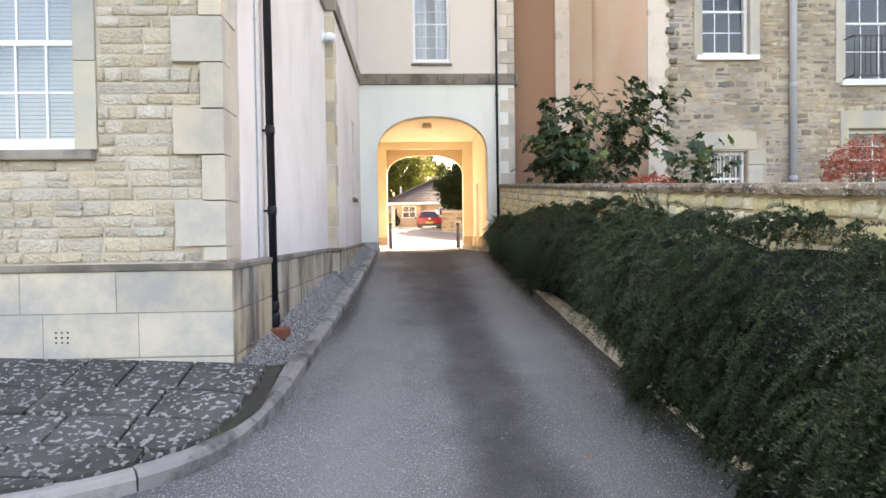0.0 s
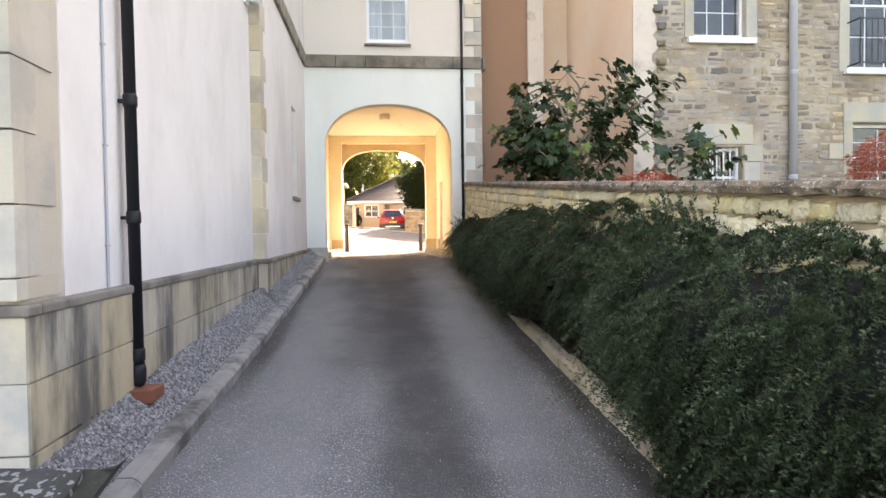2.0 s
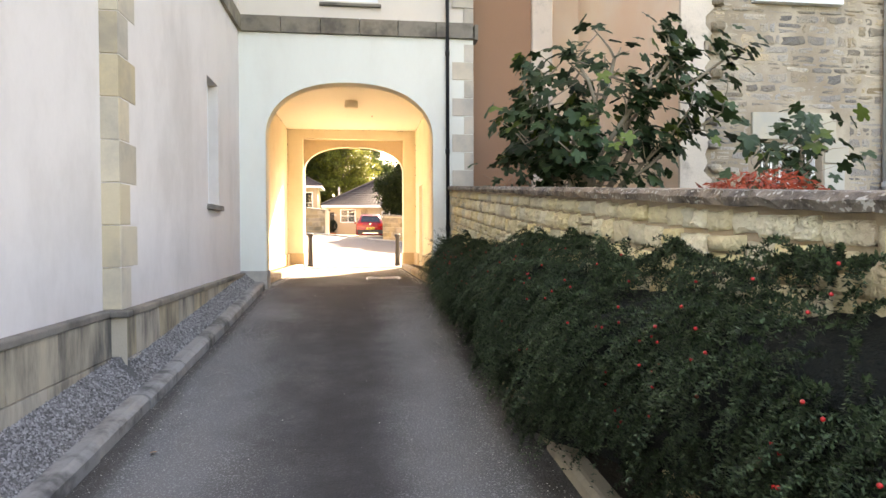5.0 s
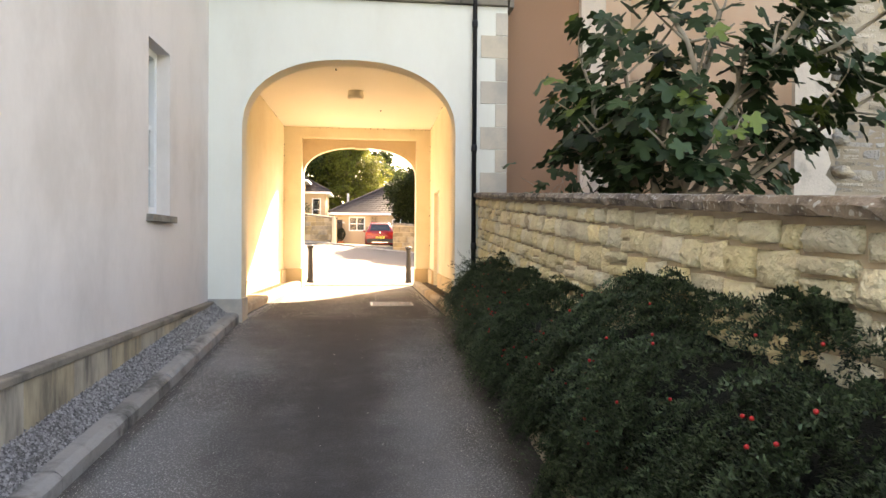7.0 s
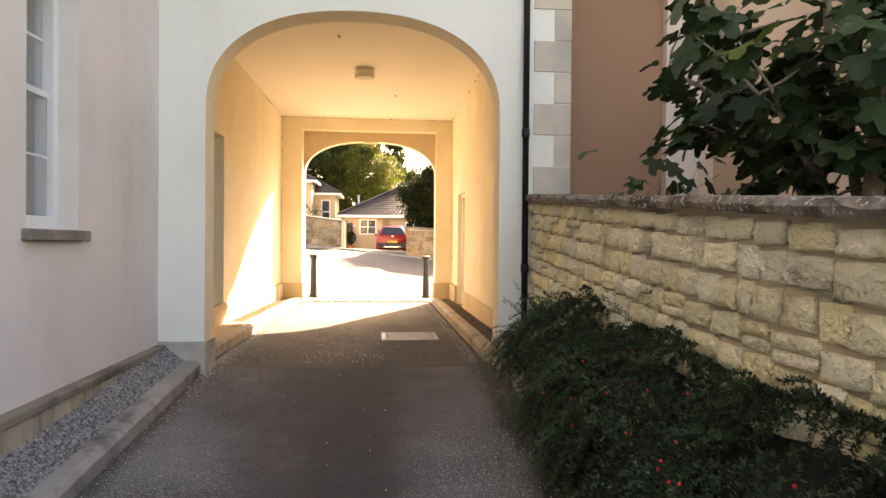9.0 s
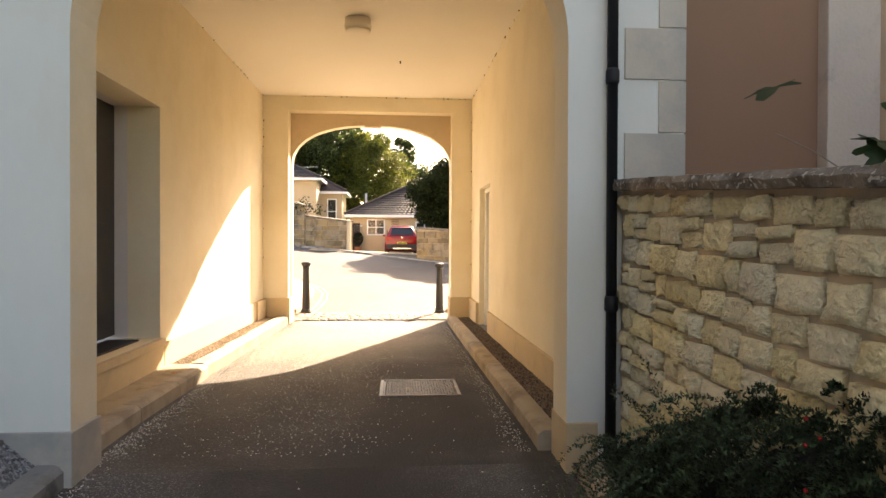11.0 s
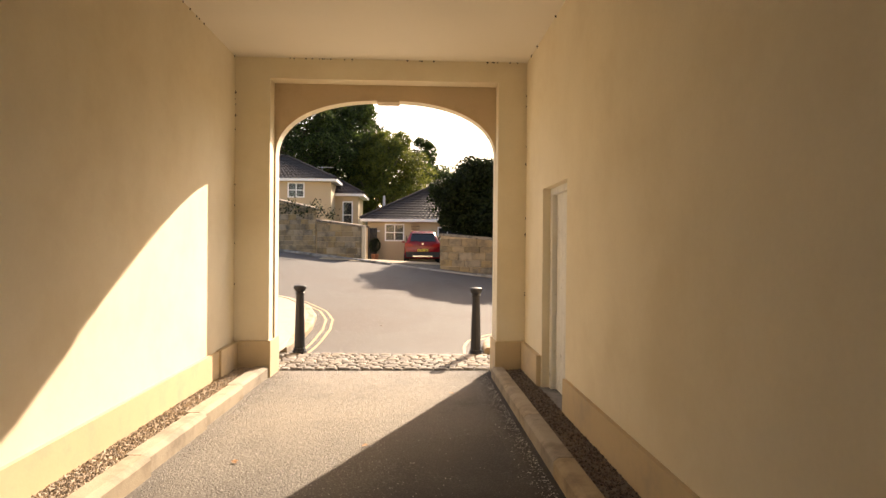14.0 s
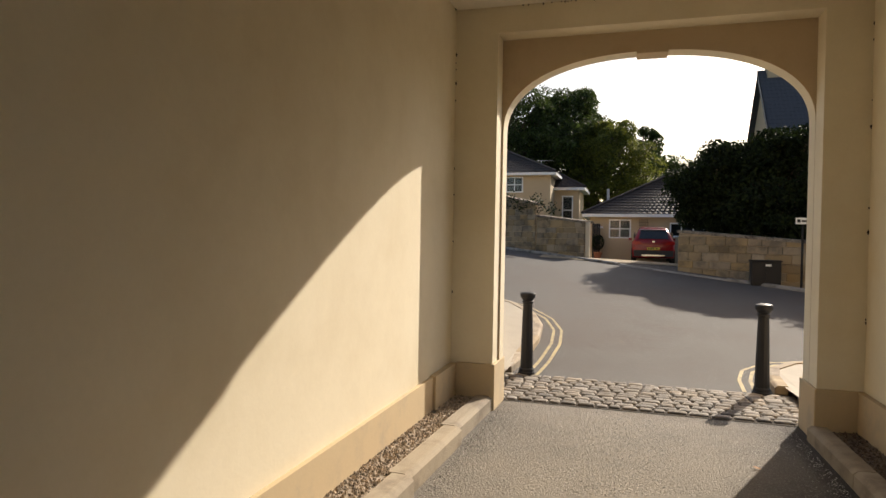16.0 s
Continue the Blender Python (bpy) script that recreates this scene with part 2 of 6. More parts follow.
SLATE = mat("slate", (0.06, 0.066, 0.08), 0.25, 4, 60, 0.8, 0.3, rnd=0.25, spec=0.2)
HOUSE_RENDER = mat("house_render", (0.50, 0.40, 0.27), 0.08, 1, 30, 0.9, 0.1)
TERRACOTTA = mat("terracotta", (0.42, 0.17, 0.09), 0.2, 8, 60, 0.8, 0.2)
BARK = mat("bark", (0.13, 0.10, 0.08), 0.35, 12, 70, 0.9, 0.7, 0.01)
FIG_BARK = mat("fig_bark", (0.30, 0.255, 0.20), 0.3, 12, 70, 0.85, 0.5, 0.006)
TIMBER_GREY = mat("painted_planks", (0.78, 0.76, 0.70), 0.1, 4, 60, 0.6, 0.2, 0.003, tint=(0.35, 0.32, 0.27), tint_scale=7, tint_at=0.68)


# ---- building helpers ----
def quick_mesh(name, verts, faces, smooth=False):
    me = bpy.data.meshes.new(name)
    me.from_pydata([tuple(v) for v in verts], [], faces)
    me.update()
    if smooth:
        me.polygons.foreach_set("use_smooth", [True] * len(me.polygons))
    return me


def part(name, bm, material, parent=None, label="", smooth=False):
    """Links a bmesh (or mesh) as one mesh object, under a thing or part if given."""
    if isinstance(bm, bmesh.types.BMesh):
        bmesh.ops.recalc_face_normals(bm, faces=bm.faces)
        me = bpy.data.meshes.new(name)
        bm.to_mesh(me)
        bm.free()
    else:
        me = bm
    if smooth:
        me.polygons.foreach_set("use_smooth", [True] * len(me.polygons))
    if material and not me.materials:
        me.materials.append(material)
    ob = new(name, me)
    if parent:
        ob.parent = parent
        ob.matrix_parent_inverse = parent.matrix_world.inverted()
    if label:
        ob["label"] = label
    return ob


def thing(name, at, label, category, group="", kind=""):
    ob = new(name)
    ob.matrix_world = Matrix.Translation(at)
    return tagged(ob, label, category, group, kind)


def structure(name, bm, material, label, category, smooth=False):
    return tagged(part(name, bm, material, None, "", smooth), label, category, "", "structure")


def box(bm, x0, x1, y0, y1, z0, z1, bevel=0.0):
    g = bmesh.ops.create_cube(bm, size=1.0)
    bmesh.ops.transform(bm, verts=g["verts"], matrix=Matrix.LocRotScale(((x0 + x1) / 2, (y0 + y1) / 2, (z0 + z1) / 2), None, (abs(x1 - x0), abs(y1 - y0), abs(z1 - z0))))
    if bevel:
        edges = list({e for v in g["verts"] for e in v.link_edges})
        bmesh.ops.bevel(bm, geom=edges, offset=bevel, segments=2, affect="EDGES", profile=0.5)
    return bm


def boxes(*args, bevel=0.0):
    bm = bmesh.new()
    for a in args:
        box(bm, *a, bevel=bevel)
    return bm


def cyl(bm, p0, p1, r0, r1=None, seg=12, caps=True):
    r1 = r0 if r1 is None else r1
    p0, p1 = Vector(p0), Vector(p1)
    d = p1 - p0
    g = bmesh.ops.create_cone(bm, cap_ends=caps, segments=seg, radius1=r0, radius2=r1, depth=d.length)
    bmesh.ops.transform(bm, verts=g["verts"], matrix=Matrix.Translation((p0 + p1) / 2) @ d.to_track_quat("Z", "Y").to_matrix().to_4x4())
    return bm


def lathe(bm, base, rings, seg=16):
    """Rings of (height, radius) turned round the upright through base."""
    prev = None
    for h, r in rings:
        ring = [bm.verts.new((base[0] + r * math.cos(2 * math.pi * k / seg), base[1] + r * math.sin(2 * math.pi * k / seg), base[2] + h)) for k in range(seg)]
        if prev:
            for k in range(seg):
                bm.faces.new((prev[k], prev[(k + 1) % seg], ring[(k + 1) % seg], ring[k]))
        else:
            bm.faces.new(ring[::-1])
        prev = ring
    bm.faces.new(prev)
    return bm


def holed_wall(axis, at0, at1, u0, u1, z0, z1, holes=()):
    """A thick wall across `axis` ('x' or 'y') from at0 to at1, u0..u1 along it, with rectangular openings (ua, ub, za, zb) right through."""
    us = sorted({u0, u1, *[h[0] for h in holes], *[h[1] for h in holes]})
    zs = sorted({z0, z1, *[h[2] for h in holes], *[h[3] for h in holes]})
    us, zs = [u for u in us if u0 <= u <= u1], [z for z in zs if z0 <= z <= z1]
    full = lambda i, j: 0 <= i < len(us) - 1 and 0 <= j < len(zs) - 1 and not any(
        h[0] <= (us[i] + us[i + 1]) / 2 <= h[1] and h[2] <= (zs[j] + zs[j + 1]) / 2 <= h[3] for h in holes)
    bm = bmesh.new()
    cache = {}

    def v(a, u, z):
        key = (round(a, 5), round(u, 5), round(z, 5))
        if key not in cache:
            cache[key] = bm.verts.new((a, u, z) if axis == "x" else (u, a, z))
        return cache[key]

    for i in range(len(us) - 1):
        for j in range(len(zs) - 1):
            if not full(i, j):
                continue
            a, b, c, d = us[i], us[i + 1], zs[j], zs[j + 1]
            for s in (at0, at1):
                bm.faces.new((v(s, a, c), v(s, b, c), v(s, b, d), v(s, a, d)))
            for di, dj, e in ((-1, 0, ((a, c), (a, d))), (1, 0, ((b, c), (b, d))), (0, -1, ((a, c), (b, c))), (0, 1, ((a, d), (b, d)))):
                if not full(i + di, j + dj):
                    (p, q), (r, s) = e
                    bm.faces.new((v(at0, p, q), v(at0, r, s), v(at1, r, s), v(at1, p, q)))
    return bm


def arch_curve(cx, half, spring, rise, n=40, power=2.3):
    """The line of a three-centred arch from its left to its right springing."""
    out = []
    for k in range(n + 1):
        a = math.pi * (1 - k / n)
        c, s = math.cos(a), math.sin(a)
        out.append((cx + half * math.copysign(abs(c) ** (2 / power), c), spring + rise * abs(s) ** (2 / power)))
    return out


def arched_wall(y0, y1, x0, x1, z0, z1, curve):
    """A wall across y with an arched opening that reaches the ground."""
    bm = bmesh.new()
    xl, xr = curve[0][0], curve[-1][0]
    for ya in (y0, y1):
        for a, b in ((x0, xl), (xr, x1)):
            bm.faces.new([bm.verts.new(p) for p in ((a, ya, z0), (b, ya, z0), (b, ya, z1), (a, ya, z1))])
        for (xa, za), (xb, zb) in zip(curve, curve[1:]):
            bm.faces.new([bm.verts.new(p) for p in ((xa, ya, za), (xb, ya, zb), (xb, ya, z1), (xa, ya, z1))])
    line = [(xl, z0), *curve, (xr, z0)]
    for (xa, za), (xb, zb) in zip(line, line[1:]):
        bm.faces.new([bm.verts.new(p) for p in ((xa, y0, za), (xb, y0, zb), (xb, y1, zb), (xa, y1, za))])
    for p in (((x0, y0, z0), (x0, y1, z0), (x0, y1, z1), (x0, y0, z1)), ((x1, y0, z0), (x1, y1, z0), (x1, y1, z1), (x1, y0, z1)),
              ((x0, y0, z1), (x1, y0, z1), (x1, y1, z1), (x0, y1, z1))):
        bm.faces.new([bm.verts.new(q) for q in p])
    bmesh.ops.remove_doubles(bm, verts=bm.verts, dist=0.0005)
    bmesh.ops.recalc_face_normals(bm, faces=bm.faces)
    for f in bm.faces:
        c = f.calc_center_median()
        f.material_index = 1 if abs(f.normal.y) < 0.5 and x0 + 0.01 < c.x < x1 - 0.01 and c.z < z1 - 0.01 else 0
    return bm


# ---- ground heights ----
PROFILE_Y = [-40, -6, -3, 0, 4, 8, 11, 13.0, 15, 20, 22]
PROFILE_Z = [-0.4, -0.25, -0.12, 0.06, 0.37, 0.68, 0.94, 1.10, 1.07, 1.00, 0.95]


def smooth_profile(y):
    return sum(float(np.interp(y + d, PROFILE_Y, PROFILE_Z)) for d in (-0.6, -0.3, 0, 0.3, 0.6)) / 5


def ground_z(x, y):
    if y < 21.4:
        return smooth_profile(y) + 0.045 * max(-1.1, min(2.2, x)) * max(0.0, min(1.0, (13.0 - y) / 3))
    xx = max(-14.0, min(14.0, x))
    edge = 38.5 + 0.8 * max(0.0, -(xx + 1.4))
    z = 0.95 - 0.042 * xx + 0.0598 * (min(y, edge) - 22)
    if y > edge:
        z -= 0.04 * min(y - edge, 7.5)
    w = min(1.0, (y - 21.4) / 2.0)
    return smooth_profile(min(y, 22)) * (1 - w) + z * w


def strip(name, xs_of_y, ys, lift, material, label, category, columns=2):
    """A sheet that follows the ground between two lines."""
    verts, faces = [], []
    for y in ys:
        a, b = xs_of_y(y)
        for k in range(columns + 1):
            x = a + (b - a) * k / columns
            verts.append((x, y, ground_z(x, y) + lift))
    c = columns + 1
    for i in range(len(ys) - 1):
        for k in range(columns):
            faces.append((i * c + k, i * c + k + 1, (i + 1) * c + k + 1, (i + 1) * c + k))
    return structure(name, quick_mesh(name, verts, faces, True), material, label, category)


def frange(a, b, step):
    n = max(1, round((b - a) / step))
    return [a + (b - a) * k / n for k in range(n + 1)]


# ---- the ground sheet ----
gx = [-400, -150, -60, -30, -14, *frange(-9, 9, 1.0), 14, 30, 60, 150, 400]
gy = [-400, -150, -60, -20, -10, *frange(-6, 50, 0.7), 60, 90, 160, 400]
gv = [(x, y, ground_z(x, y) - 0.012) for y in gy for x in gx]
gf = [(j * len(gx) + i, j * len(gx) + i + 1, (j + 1) * len(gx) + i + 1, (j + 1) * len(gx) + i) for j in range(len(gy) - 1) for i in range(len(gx) - 1)]
structure("ground", quick_mesh("ground", gv, gf, True), GRASS, "rough ground reaching away to the horizon", "ground")
DRIVE_Y = frange(-14, 12.8, 0.4)
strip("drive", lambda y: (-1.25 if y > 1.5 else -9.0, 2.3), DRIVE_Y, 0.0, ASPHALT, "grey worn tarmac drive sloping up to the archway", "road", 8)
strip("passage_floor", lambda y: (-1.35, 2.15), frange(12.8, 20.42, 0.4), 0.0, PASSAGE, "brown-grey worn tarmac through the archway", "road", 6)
strip("street", lambda y: (-14, 14), frange(21.40, 44.0, 0.7), 0.0, STREET, "pale sunlit tarmac street sloping across", "road", 14)
strip("house_forecourt", lambda y: (-3.0, 4.0), frange(37.4, 50, 0.7), 0.03, KERB_WARM, "pale paved forecourt in front of the bungalow", "pavement", 4)

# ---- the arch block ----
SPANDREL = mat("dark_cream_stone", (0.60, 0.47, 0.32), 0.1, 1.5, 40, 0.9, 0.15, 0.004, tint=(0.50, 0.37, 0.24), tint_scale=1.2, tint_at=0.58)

YF, Y_FR, Y_IN, Y_OUT = 12.65, 19.98, 20.22, 20.42
TL, TR, CEIL = -1.385, 2.15, 4.86
X_BAY, TOP = 2.50, 12.5
front_arch = arch_curve(0.46, 1.36, 3.50, 0.93)
inner_arch = arch_curve(0.425, 1.375, 3.70, 0.72)
structure("wall_arch_front", arched_wall(YF, 12.95, -1.31, X_BAY, 0.6, 5.20, front_arch), RENDER_WHITE, "pale painted render wall with an elliptical archway", "wall").data.materials.append(CREAM)
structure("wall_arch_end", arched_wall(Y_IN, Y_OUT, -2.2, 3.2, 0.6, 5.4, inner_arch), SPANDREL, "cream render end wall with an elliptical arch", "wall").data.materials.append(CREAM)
frame_curve = [(-0.968, 4.61), (1.802, 4.61)]
structure("wall_arch_frame", arched_wall(Y_FR, Y_IN, TL - 0.4, TR + 0.4, 0.6, CEIL + 0.2, frame_curve), CREAM, "cream render square surround inside the arch", "wall").data.materials.append(CREAM)
structure("wall_passage_left", holed_wall("x", TL - 0.3, TL, 12.95, Y_FR, 0.6, CEIL, [(13.75, 15.30, 1.47, 3.66)]), CREAM, "cream render passage wall with a deep door recess", "wall")
structure("wall_passage_right", holed_wall("x", TR, TR + 0.3, 12.95, Y_FR, 0.6, CEIL, [(17.87, 18.93, 1.10, 3.22)]), CREAM, "cream render passage wall with a door opening", "wall")
structure("ceiling_passage", boxes((TL - 0.3, TR + 0.3, 12.95, Y_FR, CEIL, CEIL + 0.3)), CREAM_CEIL, "pale cream passage ceiling", "ceiling")
UW = (0.02, 0.92, 5.76, 7.7)
structure("wall_arch_upper", holed_wall("y", YF + 0.03, 12.98, -1.31, X_BAY - 0.02, 5.46, TOP, [UW]), RENDER_UPPER, "beige painted render wall above the archway", "wall")
structure("wall_arch_back", boxes((-6, 12, Y_OUT - 0.3, Y_OUT - 0.004, 5.4, TOP), (-6, -2.2, Y_OUT - 0.3, Y_OUT, 0.5, 5.4), (3.2, 12, Y_OUT - 0.3, Y_OUT, 0.5, 5.4)), HOUSE_RENDER, "plain rear wall of the arch block", "wall")
structure("roof_arch_block", boxes((-6, 12, 12.7, 21, TOP, TOP + 0.3)), SLATE, "flat dark roof over the arch block", "roof")

# ---- the stone-fronted house ----
XA, XB, Y_C, Y_P, Z_PL = -1.56, -1.31, 2.22, 7.55, 1.33
LEAN_XY = 0.021  # the side wall runs a little askew


def xa_at(y):
    return XA + LEAN_XY * (max(Y_C, min(y, Y_P)) - Y_C)


def askew(ob):
    for v in ob.data.vertices:
        if v.co.x > XA - 0.6:
            v.co.x += LEAN_XY * (max(Y_C, min(v.co.y, Y_P)) - Y_C)
    return ob


WIN = (-4.3, -2.72, 2.25, 4.6)
structure("wall_stone_front", holed_wall("y", Y_C + 0.03, Y_C + 0.45, -9, XA, Z_PL, TOP, [WIN]), MORTAR, "mortared wall of pale coursed rubble stone", "wall")
askew(structure("wall_side", holed_wall("x", XA - 0.4, XA, Y_C + 0.45, Y_P, Z_PL, TOP), RENDER_GREY, "pale grey painted render side wall", "wall"))
SLIT = (10.52, 11.14, 2.33, 3.98)
structure("wall_side_far", holed_wall("x", XB - 0.55, XB, Y_P, YF, Z_PL, TOP, [SLIT]), RENDER_GREY, "pale grey painted render wall with a sash window", "wall")
structure("plinth_core", boxes((-9, XA + 0.05, Y_C - 0.03, Y_C + 0.5, -0.3, Z_PL - 0.06)), MORTAR, "ashlar stone plinth of the stone house", "plinth")
askew(structure("plinth_core_side", boxes((XA - 0.4, XA + 0.05, Y_C + 0.5, Y_P, 0.0, Z_PL - 0.06)), MORTAR, "stained stone plinth below the render wall", "plinth"))
structure("plinth_core_far", boxes((XB - 0.4, XB + 0.05, Y_P - 0.03, YF + 0.1, 0.3, Z_PL - 0.06)), MORTAR, "stained stone plinth below the render wall", "plinth")
structure("room_side", boxes((-4.5, XB - 0.56, 9.9, 9.94, 2, 4.6), (-3.2, -3.16, 9.94, 11.9, 2, 4.6)), DARK, "near-black panels standing for the unlit room behind the side window", "wall")
structure("roof_stone_house", boxes((-9, XB, Y_C, 12.7, TOP, TOP + 0.3)), SLATE, "flat dark roof over the stone house", "roof")

# ---- the right-hand building ----
YR = 10.5
structure("wall_brown", boxes((X_BAY - 0.02, 3.62, 13.1, 13.4, 0.8, TOP)), BROWN_RENDER, "brown painted render wall", "wall")
structure("pilaster_weathered", boxes((3.62, 3.98, 13.0, 13.4, 0.8, TOP), bevel=0.01), OLD_LIME, "weathered stone pilaster with black staining", "pilaster")
structure("wall_peach_recess", boxes((3.98, 5.3, 14.7, 15.0, 0.8, TOP)), PEACH, "peach painted render wall", "wall")
structure("wall_peach_return", boxes((5.05, 5.4, YR + 0.01, 14.7, 0.8, TOP)), PEACH, "peach painted render return wall", "wall")
RW = [(6.22, 7.30, 5.32, 7.2), (6.25, 7.22, 2.1, 3.24), (9.42, 11.2, 4.75, 7.3), (9.5, 10.9, 2.4, 3.7)]
structure("wall_old_rubble", holed_wall("y", YR, YR + 0.4, 5.42, 22, 0.8, TOP, RW), MORTAR_OLD, "old rubble stone facade with patched mortar", "wall")
structure("wall_right_back", boxes((5.4, 22, YR + 1.6, YR + 1.7, 0.8, TOP)), DARK, "near-black panel standing for unlit rooms behind the facade windows", "wall")
structure("roof_right_building", boxes((2.4, 22, YR, 20.4, TOP + 0.3, TOP + 0.6)), SLATE, "flat dark roof over the old stone building", "roof")

# ---- garden wall and bed ----
XG = 2.10


def cap_z(y):
    return 1.745 + (y + 0.17) * 0.0786


def sloped_block(x0, x1, y0, y1, zlo0, zlo1, zhi0, zhi1):
    v = [(x0, y0, zlo0), (x1, y0, zlo0), (x1, y1, zlo1), (x0, y1, zlo1), (x0, y0, zhi0), (x1, y0, zhi0), (x1, y1, zhi1), (x0, y1, zhi1)]
    bm = bmesh.new()
    vs = [bm.verts.new(p) for p in v]
    for f in ((3, 2, 1, 0), (4, 5, 6, 7), (0, 1, 5, 4), (1, 2, 6, 5), (2, 3, 7, 6), (3, 0, 4, 7)):
        bm.faces.new([vs[i] for i in f])
    return bm


structure("garden_wall", sloped_block(XG + 0.03, XG + 0.4, -8, YF - 0.02, -0.5, 0.6, cap_z(-8) - 0.064, cap_z(YF) - 0.064), MORTAR_WARM, "mortared garden wall of honey-coloured rubble stone", "wall")
structure("garden_bed", sloped_block(XG + 0.4, 22, -8, YR + 4, -0.6, -0.6, cap_z(-8) - 0.35, cap_z(YF) - 0.35), SOIL, "dark soil bed behind the garden wall", "ground")

# ---- stone pieces ----
def rock_mesh(name, seed, material, soft=0.12, bulge=0.25):
    """A unit stone (x and z -0.5..0.5, back at y 0, face towards -y at about -1) with uneven, rounded edges."""
    r = random.Random(seed)
    outline = []
    for px, pz in ((-.5, -.5), (0, -.5), (.5, -.5), (.5, 0), (.5, .5), (0, .5), (-.5, .5), (-.5, 0)):
        outline.append((px * (1 - r.uniform(0, soft)), pz * (1 - r.uniform(0, soft * 1.6))))
    v = [(x, 0.0, z) for x, z in outline]
    v += [(x, -0.62 - r.uniform(-.12, .12), z) for x, z in outline]
    v += [(x * 0.80, -0.95 - r.uniform(-bulge, bulge), z * 0.76) for x, z in outline]
    v.append((r.uniform(-.1, .1), -1.0 - r.uniform(-bulge, bulge), r.uniform(-.1, .1)))
    f = []
    for k in range(8):
        j = (k + 1) % 8
        f += [(k, j, 8 + j, 8 + k), (8 + k, 8 + j, 16 + j, 16 + k), (16 + k, 16 + j, 24)]
    me = quick_mesh(name, v, f, True)
    me.materials.append(material)
    return me


def block_mesh(name, seed, material, edge=0.03):
    """A unit dressed block with a thin arris, back at y 0, face at y -1."""
    r = random.Random(seed)
    e = edge
    v = [(x, 0, z) for x, z in ((-.5, -.5), (.5, -.5), (.5, .5), (-.5, .5))]
    v += [(x, -0.75, z) for x, z in ((-.5, -.5), (.5, -.5), (.5, .5), (-.5, .5))]
    v += [(x * (1 - e * r.uniform(.6, 1.6)), -1, z * (1 - e * r.uniform(.6, 1.6))) for x, z in ((-.5, -.5), (.5, -.5), (.5, .5), (-.5, .5))]
    f = [(8, 9, 10, 11)]
    for k in range(4):
        j = (k + 1) % 4
        f += [(k, j, 4 + j, 4 + k), (4 + k, 4 + j, 8 + j, 8 + k)]
    me = quick_mesh(name, v, f)
    me.materials.append(material)
    return me


def place(me, name, parent, centre, size, turn=0.0, tilt=0.0):
    """One piece: size is (width, depth, height); turn 0 faces -y, 90 faces +x."""
    ob = new(name, me)
    ob.parent = parent
    m = Matrix.Translation(centre) @ Matrix.Rotation(radians(turn), 4, "Z") @ Matrix.Rotation(radians(tilt), 4, "Y") @ Matrix.Diagonal((*size, 1))
    ob.matrix_parent_inverse = parent.matrix_world.inverted()
    ob.matrix_basis = m
    return ob


def joined(name, pieces, material, parent, label=""):
    """Many pieces (mesh, matrix) as one mesh of kind stuff."""
    verts, faces = [], []
    for me, m in pieces:
        base = len(verts)
        verts += [m @ v.co for v in me.vertices]
        faces += [tuple(base + i for i in p.vertices) for p in me.polygons]
    ob = part(name, quick_mesh(name, verts, faces, True), material, parent, label)
    ob["kind"] = "stuff"
    return ob


def coursed(u0, u1, z0, z1, rng, h=(0.07, 0.14), w=(0.12, 0.34), skip=()):
    """Courses of stones as (centre u, centre z, width, height), leaving out the rectangles in skip."""
    out, z = [], z0
    while z < z1 - 0.03:
        ch = min(rng.uniform(*h), z1 - z)
        u = u0 + rng.uniform(-0.15, 0)
        while u < u1 - 0.02:
            cw = rng.uniform(*w)
            a, b = max(u, u0), min(u + cw, u1)
            for sa, sb, za, zb in skip:
                if z + ch * 0.5 > za and z + ch * 0.5 < zb:
                    if a >= sa and b <= sb:
                        a = b
                    elif a < sa < b:
                        b = sa
                    elif a < sb < b:
                        a = sb
            if b - a > 0.05:
                if ch > 0.11 and cw > 0.16 and rng.random() < 0.2:
                    s = ch * rng.uniform(0.4, 0.6)
                    out += [((a + b) / 2, z + s / 2, b - a, s), ((a + b) / 2, z + s + (ch - s) / 2, b - a, ch - s)]
                else:
                    out.append(((a + b) / 2, z + ch / 2, b - a, ch))
            u += cw
        z += ch
    return out


def by_name(name):
    return bpy.data.objects[name]


# ---- kerbs, gravel and flags beside the drive ----
def kerb_foot(y):
    return float(np.interp(y, [2.4, 4, 8, 12.6], [-1.10, -1.05, -1.0, -0.93]))


KERB_LINE = [(-6.5, 0.05), (-4.2, 0.15), (-2.9, 0.3), (-2.3, 0.42), (-1.85, 0.62), (-1.5, 0.88), (-1.28, 1.2), (-1.16, 1.7), (-1.10, 2.4)]
KERB_LINE += [(kerb_foot(y), y) for y in frange(3.3, YF, 0.93)]
kerb_left = thing("kerb", (-1.1, 4, ground_z(-1.1, 4)), "weathered grey stone kerb curving into the drive", "kerb", kind="structure")


